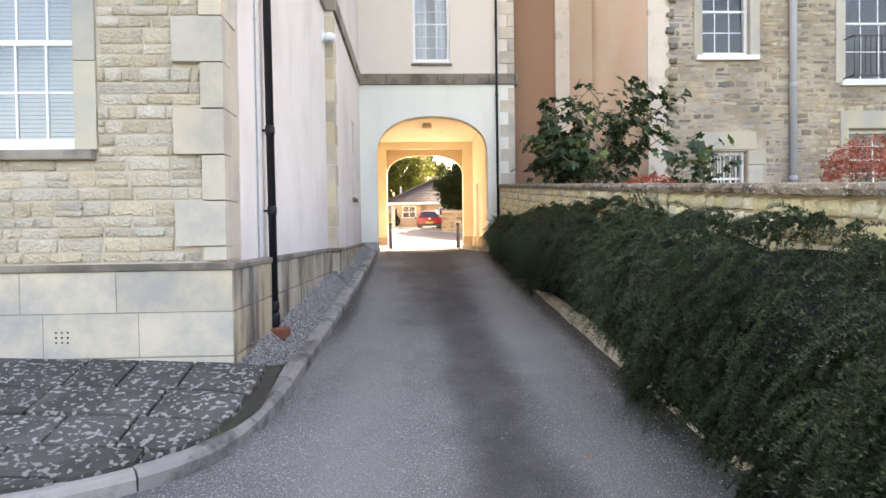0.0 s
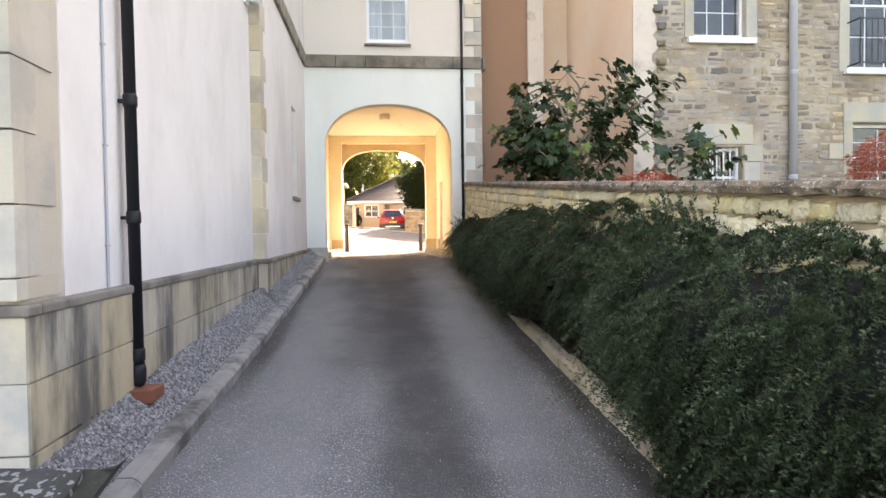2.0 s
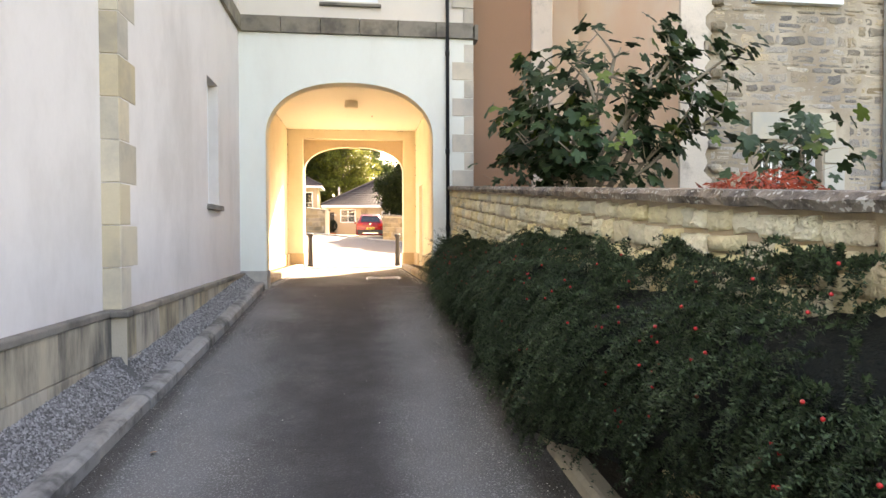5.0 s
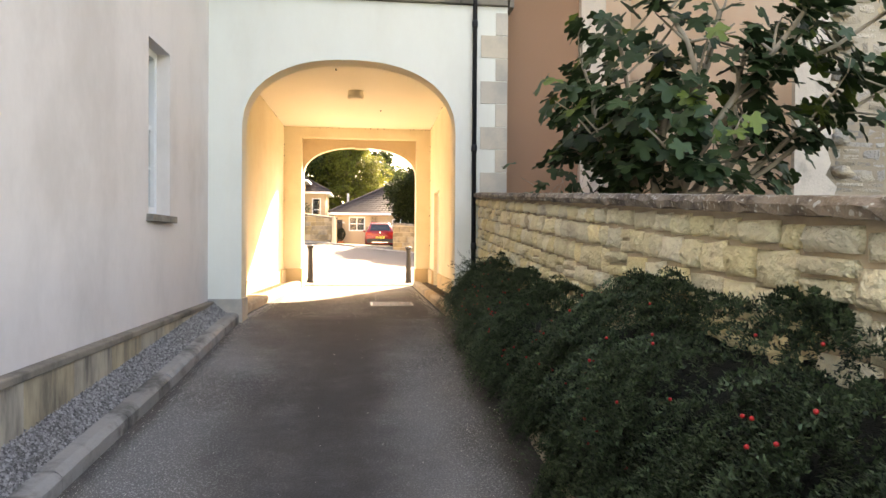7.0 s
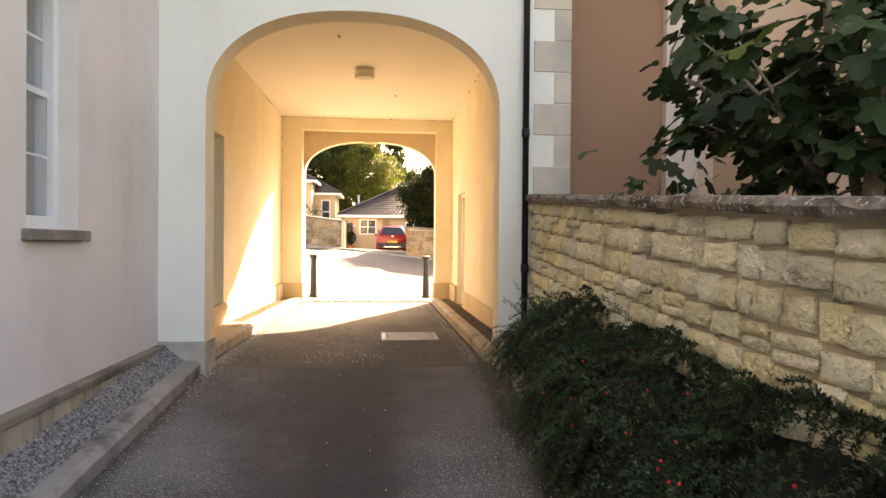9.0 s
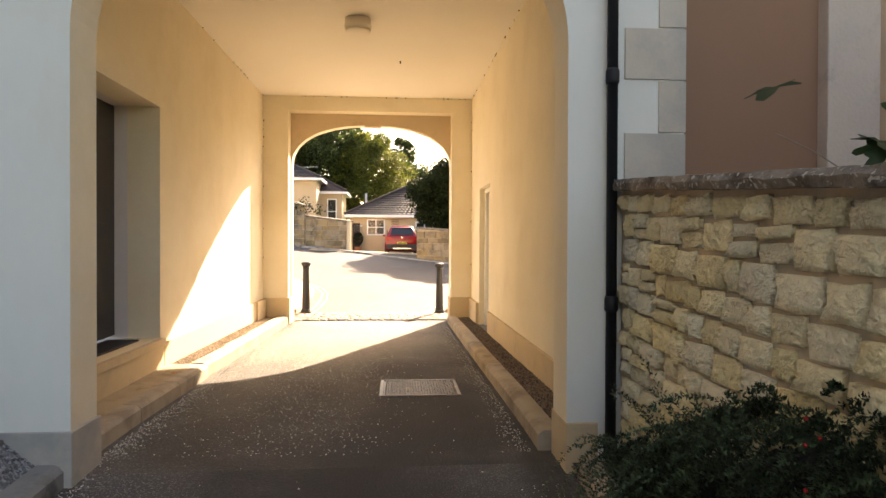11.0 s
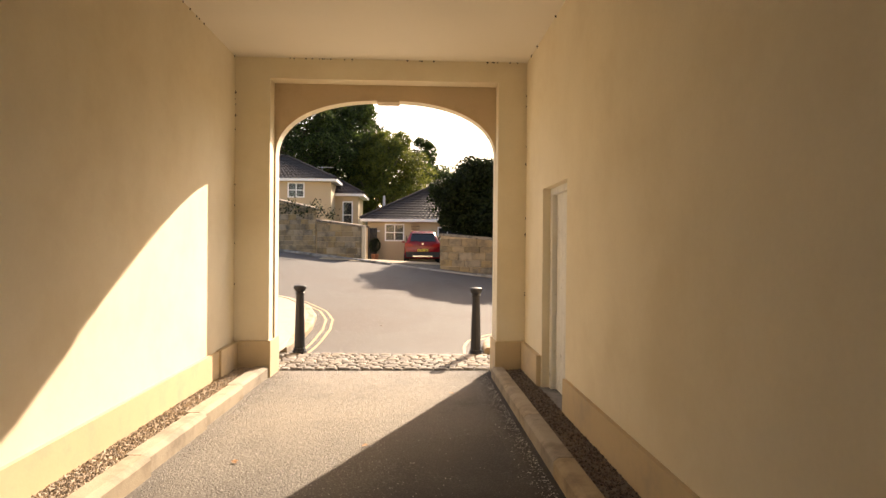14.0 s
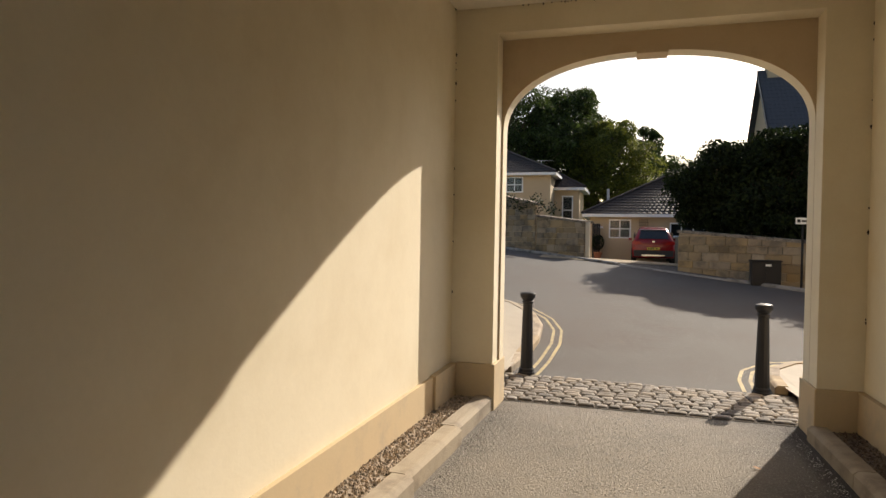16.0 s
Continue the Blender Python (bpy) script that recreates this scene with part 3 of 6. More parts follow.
def kerb_stone(parent, a, b, side, width, height, material, name="kerb_stone", gap=0.006):
    """One kerb stone from a to b (plan points), lying to `side` (+1 left of the way a to b)."""
    a, b = Vector(a), Vector(b)
    d = (b - a).normalized()
    n = Vector((-d.y, d.x)) * side
    a, b = a + d * gap, b - d * gap
    bm = bmesh.new()
    rows = []
    for p in (a, b):
        g = ground_z(p.x, p.y)
        prof = ((0, -0.12), (0, height - 0.03), (0.025, height - 0.006), (0.045, height), (width, height), (width, -0.12))
        rows.append([bm.verts.new((p.x + n.x * o, p.y + n.y * o, g + h)) for o, h in prof])
    for k in range(6):
        bm.faces.new((rows[0][k], rows[0][(k + 1) % 6], rows[1][(k + 1) % 6], rows[1][k]))
    bm.faces.new(rows[0])
    bm.faces.new(rows[1][::-1])
    return part(name, bm, material, parent)


def curve_through(line, step=0.12):
    """A smooth plan line through the given points."""
    pts = [Vector(p) for p in line]
    pts = [2 * pts[0] - pts[1], *pts, 2 * pts[-1] - pts[-2]]
    out = []
    for p0, p1, p2, p3 in zip(pts, pts[1:], pts[2:], pts[3:]):
        n = max(1, round((p2 - p1).length / step))
        for k in range(n):
            t = k / n
            out.append(0.5 * (2 * p1 + (p2 - p0) * t + (2 * p0 - 5 * p1 + 4 * p2 - p3) * t * t + (3 * p1 - p0 - 3 * p2 + p3) * t ** 3))
    return out + [pts[-2]]


def kerb_run(parent, line, side, width, height, material, stone=0.92, seed=0):
    """Kerb stones of about equal length laid along a smooth line, with worn arrises and small shifts."""
    pts = curve_through(line)
    r = random.Random(seed)
    groups, run = [[pts[0]]], 0.0
    for p, q in zip(pts, pts[1:]):
        groups[-1].append(q)
        run += (q - p).length
        if run > stone:
            groups.append([q])
            run = 0.0
    for g in groups:
        if len(g) < 2:
            continue
        bm = bmesh.new()
        shift, lift = r.uniform(-0.006, 0.006), r.uniform(-0.006, 0.006)
        prev = None
        for k, p in enumerate(g):
            d = (g[min(k + 1, len(g) - 1)] - g[max(k - 1, 0)]).normalized()
            n = Vector((-d.y, d.x)) * side
            p = p + d * (0.006 if k == 0 else -0.006 if k == len(g) - 1 else 0)
            z = ground_z(p.x, p.y) + lift
            e = r.uniform(0, 0.006)
            prof = ((shift, -0.12), (shift, height - 0.035 - e), (shift + 0.02 + e, height - 0.010 - e), (shift + 0.05, height), (width + shift, height), (width + shift, -0.12))
            ring = [bm.verts.new((p.x + n.x * o, p.y + n.y * o, z + h)) for o, h in prof]
            if prev:
                for i in range(6):
                    bm.faces.new((prev[i], prev[(i + 1) % 6], ring[(i + 1) % 6], ring[i]))
            else:
                bm.faces.new(ring)
            prev = ring
        bm.faces.new(prev[::-1])
        part("kerb_stone", bm, material, parent)


kerb_run(kerb_left, KERB_LINE, 1, 0.14, 0.125, KERB)

rng = random.Random(3)


def gravel_sheet(name, ys, inner, outer, zin, zout, material, chips, label, count, size=(0.007, 0.018)):
    """A bed of small stones between two lines."""
    verts, faces = [], []
    for y in ys:
        for k in range(4):
            x = inner(y) + (outer(y) - inner(y)) * k / 3
            verts.append((x, y, zin(y) + (zout(y) - zin(y)) * k / 3))
    for i in range(len(ys) - 1):
        for k in range(3):
            faces.append((i * 4 + k, i * 4 + k + 1, (i + 1) * 4 + k + 1, (i + 1) * 4 + k))
    bed = structure(name, quick_mesh(name, verts, faces, True), material, label, "gravel")
    cv, cf = [], []
    for _ in range(count):
        y = rng.uniform(ys[0], ys[-1])
        f = rng.random()
        x, z = inner(y) + (outer(y) - inner(y)) * f, zin(y) + (zout(y) - zin(y)) * f
        s = rng.uniform(*size)
        base, tw = len(cv), rng.uniform(0, 6.3)
        for k in range(4):
            cv.append((x + s * math.cos(tw + k * 1.57) * rng.uniform(.6, 1.1), y + s * math.sin(tw + k * 1.57) * rng.uniform(.6, 1.1), z - 0.002))
        cv.append((x + rng.uniform(-.3, .3) * s, y + rng.uniform(-.3, .3) * s, z + s * rng.uniform(.5, .9)))
        cf += [(base + k, base + (k + 1) % 4, base + 4) for k in range(4)]
    ob = part("gravel_stones", quick_mesh("gravel_stones", cv, cf), chips, bed)
    ob["kind"] = "stuff"
    return bed


gravel_sheet("gravel_strip", sorted([*frange(2.2, YF, 0.35), Y_P - 0.034, Y_P - 0.028]), lambda y: xa_at(y) + 0.05 if y < Y_P - 0.03 else XB + 0.05, lambda y: kerb_foot(y) - 0.13,
             lambda y: float(np.interp(y, [2.2, 4, 7.5, 12.6], [0.53, 0.68, 0.95, 1.33])), lambda y: ground_z(-1.1, y) + 0.105, GRAVEL, CHIPS, "dark grey gravel strip between wall and kerb", 26000)


def flag_z(x, y):
    ky = float(np.interp(x, [p[0] for p in KERB_LINE[:9]], [p[1] for p in KERB_LINE[:9]]))
    near = max(0.0, min(1.0, (y - ky) / (2.2 - ky))) if ky < 2.15 else 1.0
    return (ground_z(x, ky) + 0.118) * (1 - near) + (0.545 - 0.05 * (x + 1.6)) * near


pave = thing("pavement", (-3, 1.2, flag_z(-3, 1.2)), "uneven lichen-spotted stone flags with moss in the joints", "pavement", kind="structure")
verts, faces = [], []
for k, (px, py) in enumerate(KERB_LINE[:9]):
    for f in (0, 0.33, 0.66, 1):
        x, y = px - 0.03, py + 0.02 + (Y_C - py - 0.02) * f
        verts.append((x, y, flag_z(x, y) - 0.034))
for k in range(8):
    for i in range(3):
        faces.append((k * 4 + i, k * 4 + 4 + i, k * 4 + 5 + i, k * 4 + 1 + i))
part("joint_bed", quick_mesh("joint_bed", verts, faces), MOSS, pave, "mossy earth between the flags")
inner = curve_through(KERB_LINE[:9], 0.1)
inner_x = [p.x - 0.118 * (q - p).normalized().y for p, q in zip(inner, inner[1:])]
inner_y = [p.y + 0.118 * (q - p).normalized().x for p, q in zip(inner, inner[1:])]
rows_y = [2.175, 1.72, 1.34, 0.98, 0.66, 0.20]
for r in range(5):
    y1, y0 = rows_y[r], rows_y[r + 1]
    x = -1.17 - 0.02 * r
    while x > -6.2:
        w = rng.uniform(0.38, 0.85)
        front = []
        for q in frange(x - w + 0.012, x - 0.012, w / 20):
            yy = max(y0 + 0.012, float(np.interp(q, inner_x, inner_y)))
            if yy < y1 - 0.02:
                front.append((q, yy))
        if len(front) > 1:
            bm = bmesh.new()
            lift, tl = rng.uniform(-0.004, 0.010), rng.uniform(-0.010, 0.010)
            cols, rows_n = len(front), 5
            top = []
            for q, yy in front:
                column = []
                for k in range(rows_n):
                    py = yy + (y1 - 0.012 - yy) * k / (rows_n - 1)
                    rim = k in (0, rows_n - 1) or q in (front[0][0], front[-1][0])
                    column.append(bm.verts.new((q, py, flag_z(q, py) + lift + tl * (q - x) - (0.006 if rim else 0))))
                top.append(column)
            for i in range(cols - 1):
                for k in range(rows_n - 1):
                    bm.faces.new((top[i][k], top[i + 1][k], top[i + 1][k + 1], top[i][k + 1]))
            ring = [top[i][0] for i in range(cols)] + [top[-1][k] for k in range(1, rows_n)] + [top[i][-1] for i in range(cols - 2, -1, -1)] + [top[0][k] for k in range(rows_n - 2, 0, -1)]
            low = [bm.verts.new((v.co.x, v.co.y, v.co.z - 0.06)) for v in ring]
            for k in range(len(ring)):
                j = (k + 1) % len(ring)
                bm.faces.new((ring[k], low[k], low[j], ring[j]))
            part("flagstone", bm, FLAG, pave)
        x -= w

kerb_right = thing("kerb_bed", (1.8, 4, ground_z(1.8, 4)), "pale stone edging below the hedge", "kerb", kind="structure")
for a, b in zip(frange(-3.2, YF - 0.1, 0.85), frange(-3.2, YF - 0.1, 0.85)[1:]):
    xa = lambda y: float(np.interp(y, [-4, 3, 8, 12.6], [1.80, 1.76, 1.78, 1.86]))
    kerb_stone(kerb_right, (xa(a) + rng.uniform(-.012, .012), a), (xa(b) + rng.uniform(-.012, .012), b), -1, 0.12, 0.10 + rng.uniform(-.015, .02), KERB_WARM)
strip("hedge_bed", lambda y: (1.85, XG + 0.05), frange(-4, YF, 0.6), 0.06, SOIL, "dark soil strip below the hedge", "ground")

# passage kerbs, gravel and plinths
kpl = thing("kerb_passage", (-1.1, 17, ground_z(-1.1, 17)), "warm stone kerb along the passage wall", "kerb", kind="structure")
for a, b in zip(frange(15.42, Y_FR, 1.1), frange(15.42, Y_FR, 1.1)[1:]):
    kerb_stone(kpl, (-0.99, a), (-0.96, b), 1, 0.15, 0.14, KERB_WARM)
kpr = thing("kerb_passage", (1.9, 17, ground_z(1.9, 17)), "warm stone kerb along the passage wall", "kerb", kind="structure")
for a, b in zip(frange(13.0, Y_FR, 1.15), frange(13.0, Y_FR, 1.15)[1:]):
    kerb_stone(kpr, (1.74, a), (1.74, b), -1, 0.14, 0.13, KERB_WARM)
gz17 = lambda y: ground_z(0, y)
gravel_sheet("gravel_passage", frange(15.4, Y_FR, 0.5), lambda y: TL + 0.03, lambda y: -1.10, lambda y: gz17(y) + 0.12, lambda y: gz17(y) + 0.11, BROWN_CHIPS, BROWN_CHIPS, "brown gravel strip between kerb and passage wall", 5000, (0.008, 0.02))
gravel_sheet("gravel_passage_side", frange(12.96, Y_FR, 0.5), lambda y: TR - 0.03, lambda y: 1.86, lambda y: gz17(y) + 0.10, lambda y: gz17(y) + 0.09, DARK_CHIPS, DARK_CHIPS, "dark brown gravel strip beside the passage wall", 6000, (0.008, 0.02))
step_l = thing("door_step", (-1.2, 14.2, 1.07), "broad worn stone step below the passage door", "step", kind="structure")
part("slab", boxes((-1.40, -1.09, 13.0, 15.42, 1.0, 1.20), bevel=0.012), KERB_WARM, step_l)
for a, b in zip(frange(12.96, 15.42, 0.82), frange(12.96, 15.42, 0.82)[1:]):
    kerb_stone(step_l, (-0.97, a), (-0.97, b), 1, 0.13, 0.13, KERB_WARM)
step_r = thing("door_step", (2.0, 18.4, 1.0), "grey stone threshold below the planked door", "step", kind="structure")
part("slab", boxes((1.88, TR + 0.3, 17.8, 19.0, 0.9, 1.106), bevel=0.005), KERB, step_r)


def sloping_skirt(name, side, y0, y1, top, thick, label):
    x0, x1 = (TL + 0.002, TL + thick) if side < 0 else (TR - thick, TR - 0.002)
    bm = boxes((x0, x1, y0, y1, 0.8, top))
    return structure(name, bm, CREAM_SKIRT, label, "plinth")


CREAM_SKIRT = mat("cream_plinth", (0.60, 0.47, 0.30), 0.12, 2, 40, 0.9, 0.2, 0.004, tint=(0.5, 0.40, 0.28), tint_scale=3, tint_at=0.6)
sloping_skirt("plinth_passage_left", -1, 15.32, 19.3, 1.42, 0.035, "cream stone plinth along the passage wall")
sloping_skirt("plinth_pier_left", -1, 19.3, Y_FR, 1.43, 0.06, "cream stone plinth block at the arch")
sloping_skirt("plinth_passage_right", 1, 12.96, 17.83, 1.43, 0.035, "cream stone plinth along the passage wall")
sloping_skirt("plinth_pier_right", 1, 18.97, Y_FR, 1.44, 0.05, "cream stone plinth block at the arch")
for s, (xa, xb) in enumerate(((TL + 0.06, -0.94), (1.78, TR - 0.05))):
    structure("plinth_arch", boxes((xa, xb, Y_FR - 0.035, Y_OUT + 0.03, 0.7, 1.44), bevel=0.008), CREAM_SKIRT, "cream stone plinth block at the foot of the arch", "plinth")
    structure("plinth_jamb", boxes(((-1.31, -0.885) if s == 0 else (1.815, 2.0)) + (YF - 0.02, 12.98, 0.7, 1.36), bevel=0.006), (PLINTH if s == 0 else CREAM_SKIRT), "stone plinth at the foot of the archway", "plinth")
structure("arch_patch", boxes((0.30, 0.58, Y_IN - 0.01, Y_OUT + 0.01, 4.398, 4.46), bevel=0.004), SPANDREL, "small flat stone at the crown of the arch", "trim")

# ---- band courses and quoins ----
band = thing("band_course", (0.6, YF, 5.33), "weathered dark stone string course", "band course", kind="structure")
bl = block_mesh("band_stone", 1, BAND, 0.015)
for a, b in zip(frange(-1.27, X_BAY, 0.62), frange(-1.27, X_BAY, 0.62)[1:]):
    place(bl, "band_stone", band, ((a + b) / 2, YF + 0.1, 5.33), (b - a - 0.004, 0.16, 0.255))
place(bl, "band_stone", band, (X_BAY + 0.03, YF + 0.15, 5.33), (0.3, 0.06, 0.255), 90)
for a, b in zip(frange(Y_P + 0.15, YF - 0.03, 0.8), frange(Y_P + 0.15, YF - 0.03, 0.8)[1:]):
    place(bl, "band_stone", band, (XB - 0.1, (a + b) / 2, 5.33), (b - a - 0.004, 0.15, 0.255), 90)
for a, b in zip(frange(Y_C + 0.45, Y_P - 0.04, 0.8), frange(Y_C + 0.45, Y_P - 0.04, 0.8)[1:]):
    place(bl, "band_stone", band, (xa_at((a + b) / 2) - 0.1, (a + b) / 2, 5.33), (b - a - 0.004, 0.15, 0.255), 90 - math.degrees(LEAN_XY))
part("band_stone", boxes((XA - 0.1, XB + 0.055, Y_P - 0.055, Y_P + 0.15, 5.2, 5.458), bevel=0.006), BAND, band)

qb = [block_mesh("quoin", 10 + k, QUOIN, 0.010) for k in range(3)]
qw = [block_mesh("quoin", 16 + k, QUOIN_WARM, 0.02) for k in range(3)]
quoins = thing("quoins_bay", (X_BAY, YF, 2.7), "alternating grey stone quoins up the corner of the arch block", "quoins", kind="structure")
z, k = 2.72, 0
while z < 9.5:
    h = 0.30
    if not 5.15 < z + h / 2 < 5.5:
        w = 0.36 if k % 2 == 0 else 0.16
        place(qb[k % 3], "quoin", quoins, (X_BAY - w / 2 + 0.006, YF + 0.04, z + h / 2), (w, 0.052, h - 0.008))
        place(qb[(k + 1) % 3], "quoin", quoins, (X_BAY - 0.04, YF + 0.03 + (0.16 if k % 2 == 0 else 0.08), z + h / 2), (0.32 if k % 2 == 0 else 0.16, 0.05, h - 0.008), 90)
    z, k = z + h, k + 1
pier = thing("quoins_pier", (XB, Y_P, 1.3), "pale stone quoins where the side wall steps out", "quoins", kind="structure")
z, k = Z_PL, 0
while z < 9:
    h = 0.345
    if not 5.1 < z + h / 2 < 5.5:
        place(qw[k % 3], "quoin", pier, (-1.385, Y_P + 0.03, z + h / 2), (0.15, 0.045, h - 0.008))
        w = 0.38 if k % 2 else 0.22
        place(qw[(k + 1) % 3], "quoin", pier, (XB - 0.036, Y_P - 0.01 + w / 2, z + h / 2), (w, 0.042, h - 0.008), 90)
    z, k = z + h, k + 1
corner = thing("quoins_corner", (XA, Y_C, 1.3), "large grey dressed quoins at the corner of the stone house", "quoins", kind="structure")
z, k = Z_PL - 0.23, 0
while z < 6:
    h = 0.366
    lo = max(z, Z_PL + 0.02)
    place(qb[k % 3], "quoin", corner, (XA + 0.012 - (0.195 if k % 2 else 0.085), Y_C + 0.06, (lo + z + h) / 2), (0.40 if k % 2 else 0.18, 0.10, z + h - lo - 0.008))
    w = 0.18 if k % 2 else 0.36
    place(qb[(k + 2) % 3], "quoin", corner, (XA - 0.04, Y_C - 0.02 + w / 2 + 0.03, (lo + z + h) / 2), (w, 0.055, z + h - lo - 0.008), 90)
    z, k = z + h, k + 1

# ---- plinth facing ----
pb = [block_mesh("plinth_block", 20 + k, PLINTH, 0.004) for k in range(3)]
pbs = [block_mesh("plinth_block", 30 + k, PLINTH_STAINED, 0.02) for k in range(3)]
plinth = by_name("plinth_core")
for zc, zh, off in ((0.77, 0.36, 0.0), (1.12, 0.345, 0.17), (0.41, 0.36, 0.1)):
    x = XA + 0.06
    xs = [x] + [x - off - 0.74 * k for k in range(1, 10)]
    for k, (a, b) in enumerate(zip(xs, xs[1:])):
        place(pb[k % 3], "plinth_block", plinth, ((a + b) / 2, Y_C - 0.02, zc), (a - b - 0.002, 0.035, zh - 0.002 - (0.008 if zh > 0.35 else 0)))
    for side, y0, y1 in (("plinth_core_side", Y_C - 0.05, Y_P - 0.03), ("plinth_core_far", Y_P - 0.03, YF)):
        ys = [y0 + off * 0.9] + [y0 + off * 0.9 + 0.62 * q for q in range(1, int((y1 - y0) / 0.62) + 1)]
        ys = [y0] + [q for q in ys if y0 + 0.1 < q < y1 - 0.1] + [y1]
        for k, (a, b) in enumerate(zip(ys, ys[1:])):
            near = side == "plinth_core_side"
            place(pbs[(k + 1) % 3], "plinth_block", by_name(side), ((xa_at((a + b) / 2) if near else XB) + 0.04, (a + b) / 2, zc), (b - a - 0.004, 0.03, zh - 0.003 - (0.01 if zh > 0.35 else 0)), 90 - (math.degrees(LEAN_XY) if near else 0))
cope = thing("plinth_coping", (-1.4, 5, 1.3), "dark weathered chamfered coping along the plinth", "coping", kind="structure")
for a in (((-9, XA + 0.085, Y_C - 0.075, Y_C + 0.06)), (XA - 0.02, XA + 0.085, Y_C + 0.062, Y_P - 0.09), (XB - 0.02, XB + 0.085, Y_P + 0.02, YF - 0.022), (XA - 0.02, XB + 0.085, Y_P - 0.088, Y_P + 0.018)):
    bm = boxes((*a, Z_PL - 0.055, Z_PL + 0.002), bevel=0.012)
    cs = part("coping_stone", bm, BAND, cope)
    if a[2] < Y_P - 0.2:
        askew(cs)
vent = thing("air_vent", (-2.84, Y_C - 0.06, 0.76), "small round-holed air vent in the plinth", "vent")
# Flat discs on the face; the shade inside the holes is their dark colour.
for i in range(3):
    for j in range(3):
        part("vent_hole", cyl(bmesh.new(), (-2.88 + 0.045 * i, Y_C - 0.0555, 0.72 + 0.04 * j), (-2.88 + 0.045 * i, Y_C - 0.0525, 0.72 + 0.04 * j), 0.009, seg=8), DARK, vent)

# ---- sash windows ----
def sash(name, axis, at, u0, u1, z0, z1, cols, rows, mid, label, depth=1, back=None, backmat=None, sill=True, bar=0.018):
    """A sash window; the outside lies towards -depth along `axis`. mid: height of the meeting rail."""
    def bx(ua, ub, d0, d1, za, zb, bev=0.003):
        da, db = sorted((at + depth * d0, at + depth * d1))
        a = (ua, ub, da, db, za, zb) if axis == "y" else (da, db, ua, ub, za, zb)
        return boxes(a, bevel=bev)
    c = ((u0 + u1) / 2, at, z0) if axis == "y" else (at, (u0 + u1) / 2, z0)
    w = thing(name, c, label, "window", kind="structure")
    for a in ((u0, u0 + 0.06, z0, z1), (u1 - 0.06, u1, z0, z1)):
        part("window_frame", bx(a[0], a[1], 0, 0.12, a[2], a[3]), WHITE_PAINT, w)
    part("window_frame", bx(u0 + 0.06, u1 - 0.06, 0, 0.12, z1 - 0.07, z1), WHITE_PAINT, w)
    part("bottom_rail", bx(u0 + 0.06, u1 - 0.06, 0.0, 0.10, z0, z0 + 0.085), WHITE_PAINT, w)
    part("meeting_rail", bx(u0 + 0.06, u1 - 0.06, 0.03, 0.1, mid - 0.022, mid + 0.022), WHITE_PAINT, w)
    for s, (za, zb, d) in enumerate(((z0 + 0.085, mid - 0.022, 0.045), (mid + 0.022, z1 - 0.07, 0.075))):
        us, zs = frange(u0 + 0.06, u1 - 0.06, (u1 - u0 - 0.12) / cols), frange(za, zb, (zb - za) / rows)
        for u in us[1:-1]:
            part("glazing_bar", bx(u - bar / 2, u + bar / 2, d - 0.012, d + 0.012, za, zb, 0.002), WHITE_PAINT, w)
        for z in zs[1:-1]:
            part("glazing_bar", bx(u0 + 0.06, u1 - 0.06, d - 0.010, d + 0.010, z - bar / 2, z + bar / 2, 0.002), WHITE_PAINT, w)
        for i in range(cols):
            for j in range(rows):
                p = part("pane", bx(us[i], us[i + 1], d - 0.002, d + 0.002, zs[j], zs[j + 1], 0), GLASS, w)
                p.visible_shadow = False
    if sill:
        part("window_sill", bx(u0 - 0.02, u1 + 0.02, -0.07, 0.10, z0 - 0.05, z0 - 0.002, 0.006), WHITE_PAINT, w)
    return w


sash("window_1", "y", Y_C + 0.14, WIN[0], WIN[1], WIN[2] + 0.02, WIN[3] - 0.02, 6, 2, 3.14, "white sash window with venetian blinds in the stone front")
blind = thing("venetian_blind", (-3.5, Y_C + 0.36, 4.5), "closed white venetian blind behind the sash window", "blind")
for k in range(62):
    part("slat", boxes((WIN[0] + 0.02, WIN[1] - 0.02, Y_C + 0.345, Y_C + 0.35, 2.3 + 0.036 * k, 2.3 + 0.036 * k + 0.032)), BLIND, blind)
structure("room_front", boxes((-9, XA - 0.4, Y_C + 0.9, Y_C + 0.95, 1.3, 6)), DARK, "near-black panel standing for the unlit room behind the stone front", "wall")
surround = thing("window_surround", (-2.64, Y_C, 2.2), "plain dressed stone surround of the sash window", "window surround", kind="structure")
for za, zb in ((2.25, 2.95), (2.955, 3.7), (3.705, 4.62)):
    part("jamb_stone", boxes((WIN[1] - 0.01, WIN[1] + 0.165, Y_C + 0.005, Y_C + 0.2, za, zb), bevel=0.005), ASHLAR, surround)
part("sill_stone", boxes((WIN[0] - 0.2, WIN[1] + 0.15, Y_C - 0.055, Y_C + 0.25, 2.165, 2.246), bevel=0.012), BAND, surround, "dark weathered sill")

sash("window_2", "y", YF + 0.14, UW[0], UW[1], UW[2] + 0.01, UW[3], 3, 3, 6.72, "white sash window with pale curtains above the arch", sill=True)
part("sill_stone", boxes((UW[0] - 0.05, UW[1] + 0.05, YF - 0.04, YF + 0.07, UW[2] - 0.09, UW[2] - 0.045), bevel=0.006), BAND, by_name("window_2"))
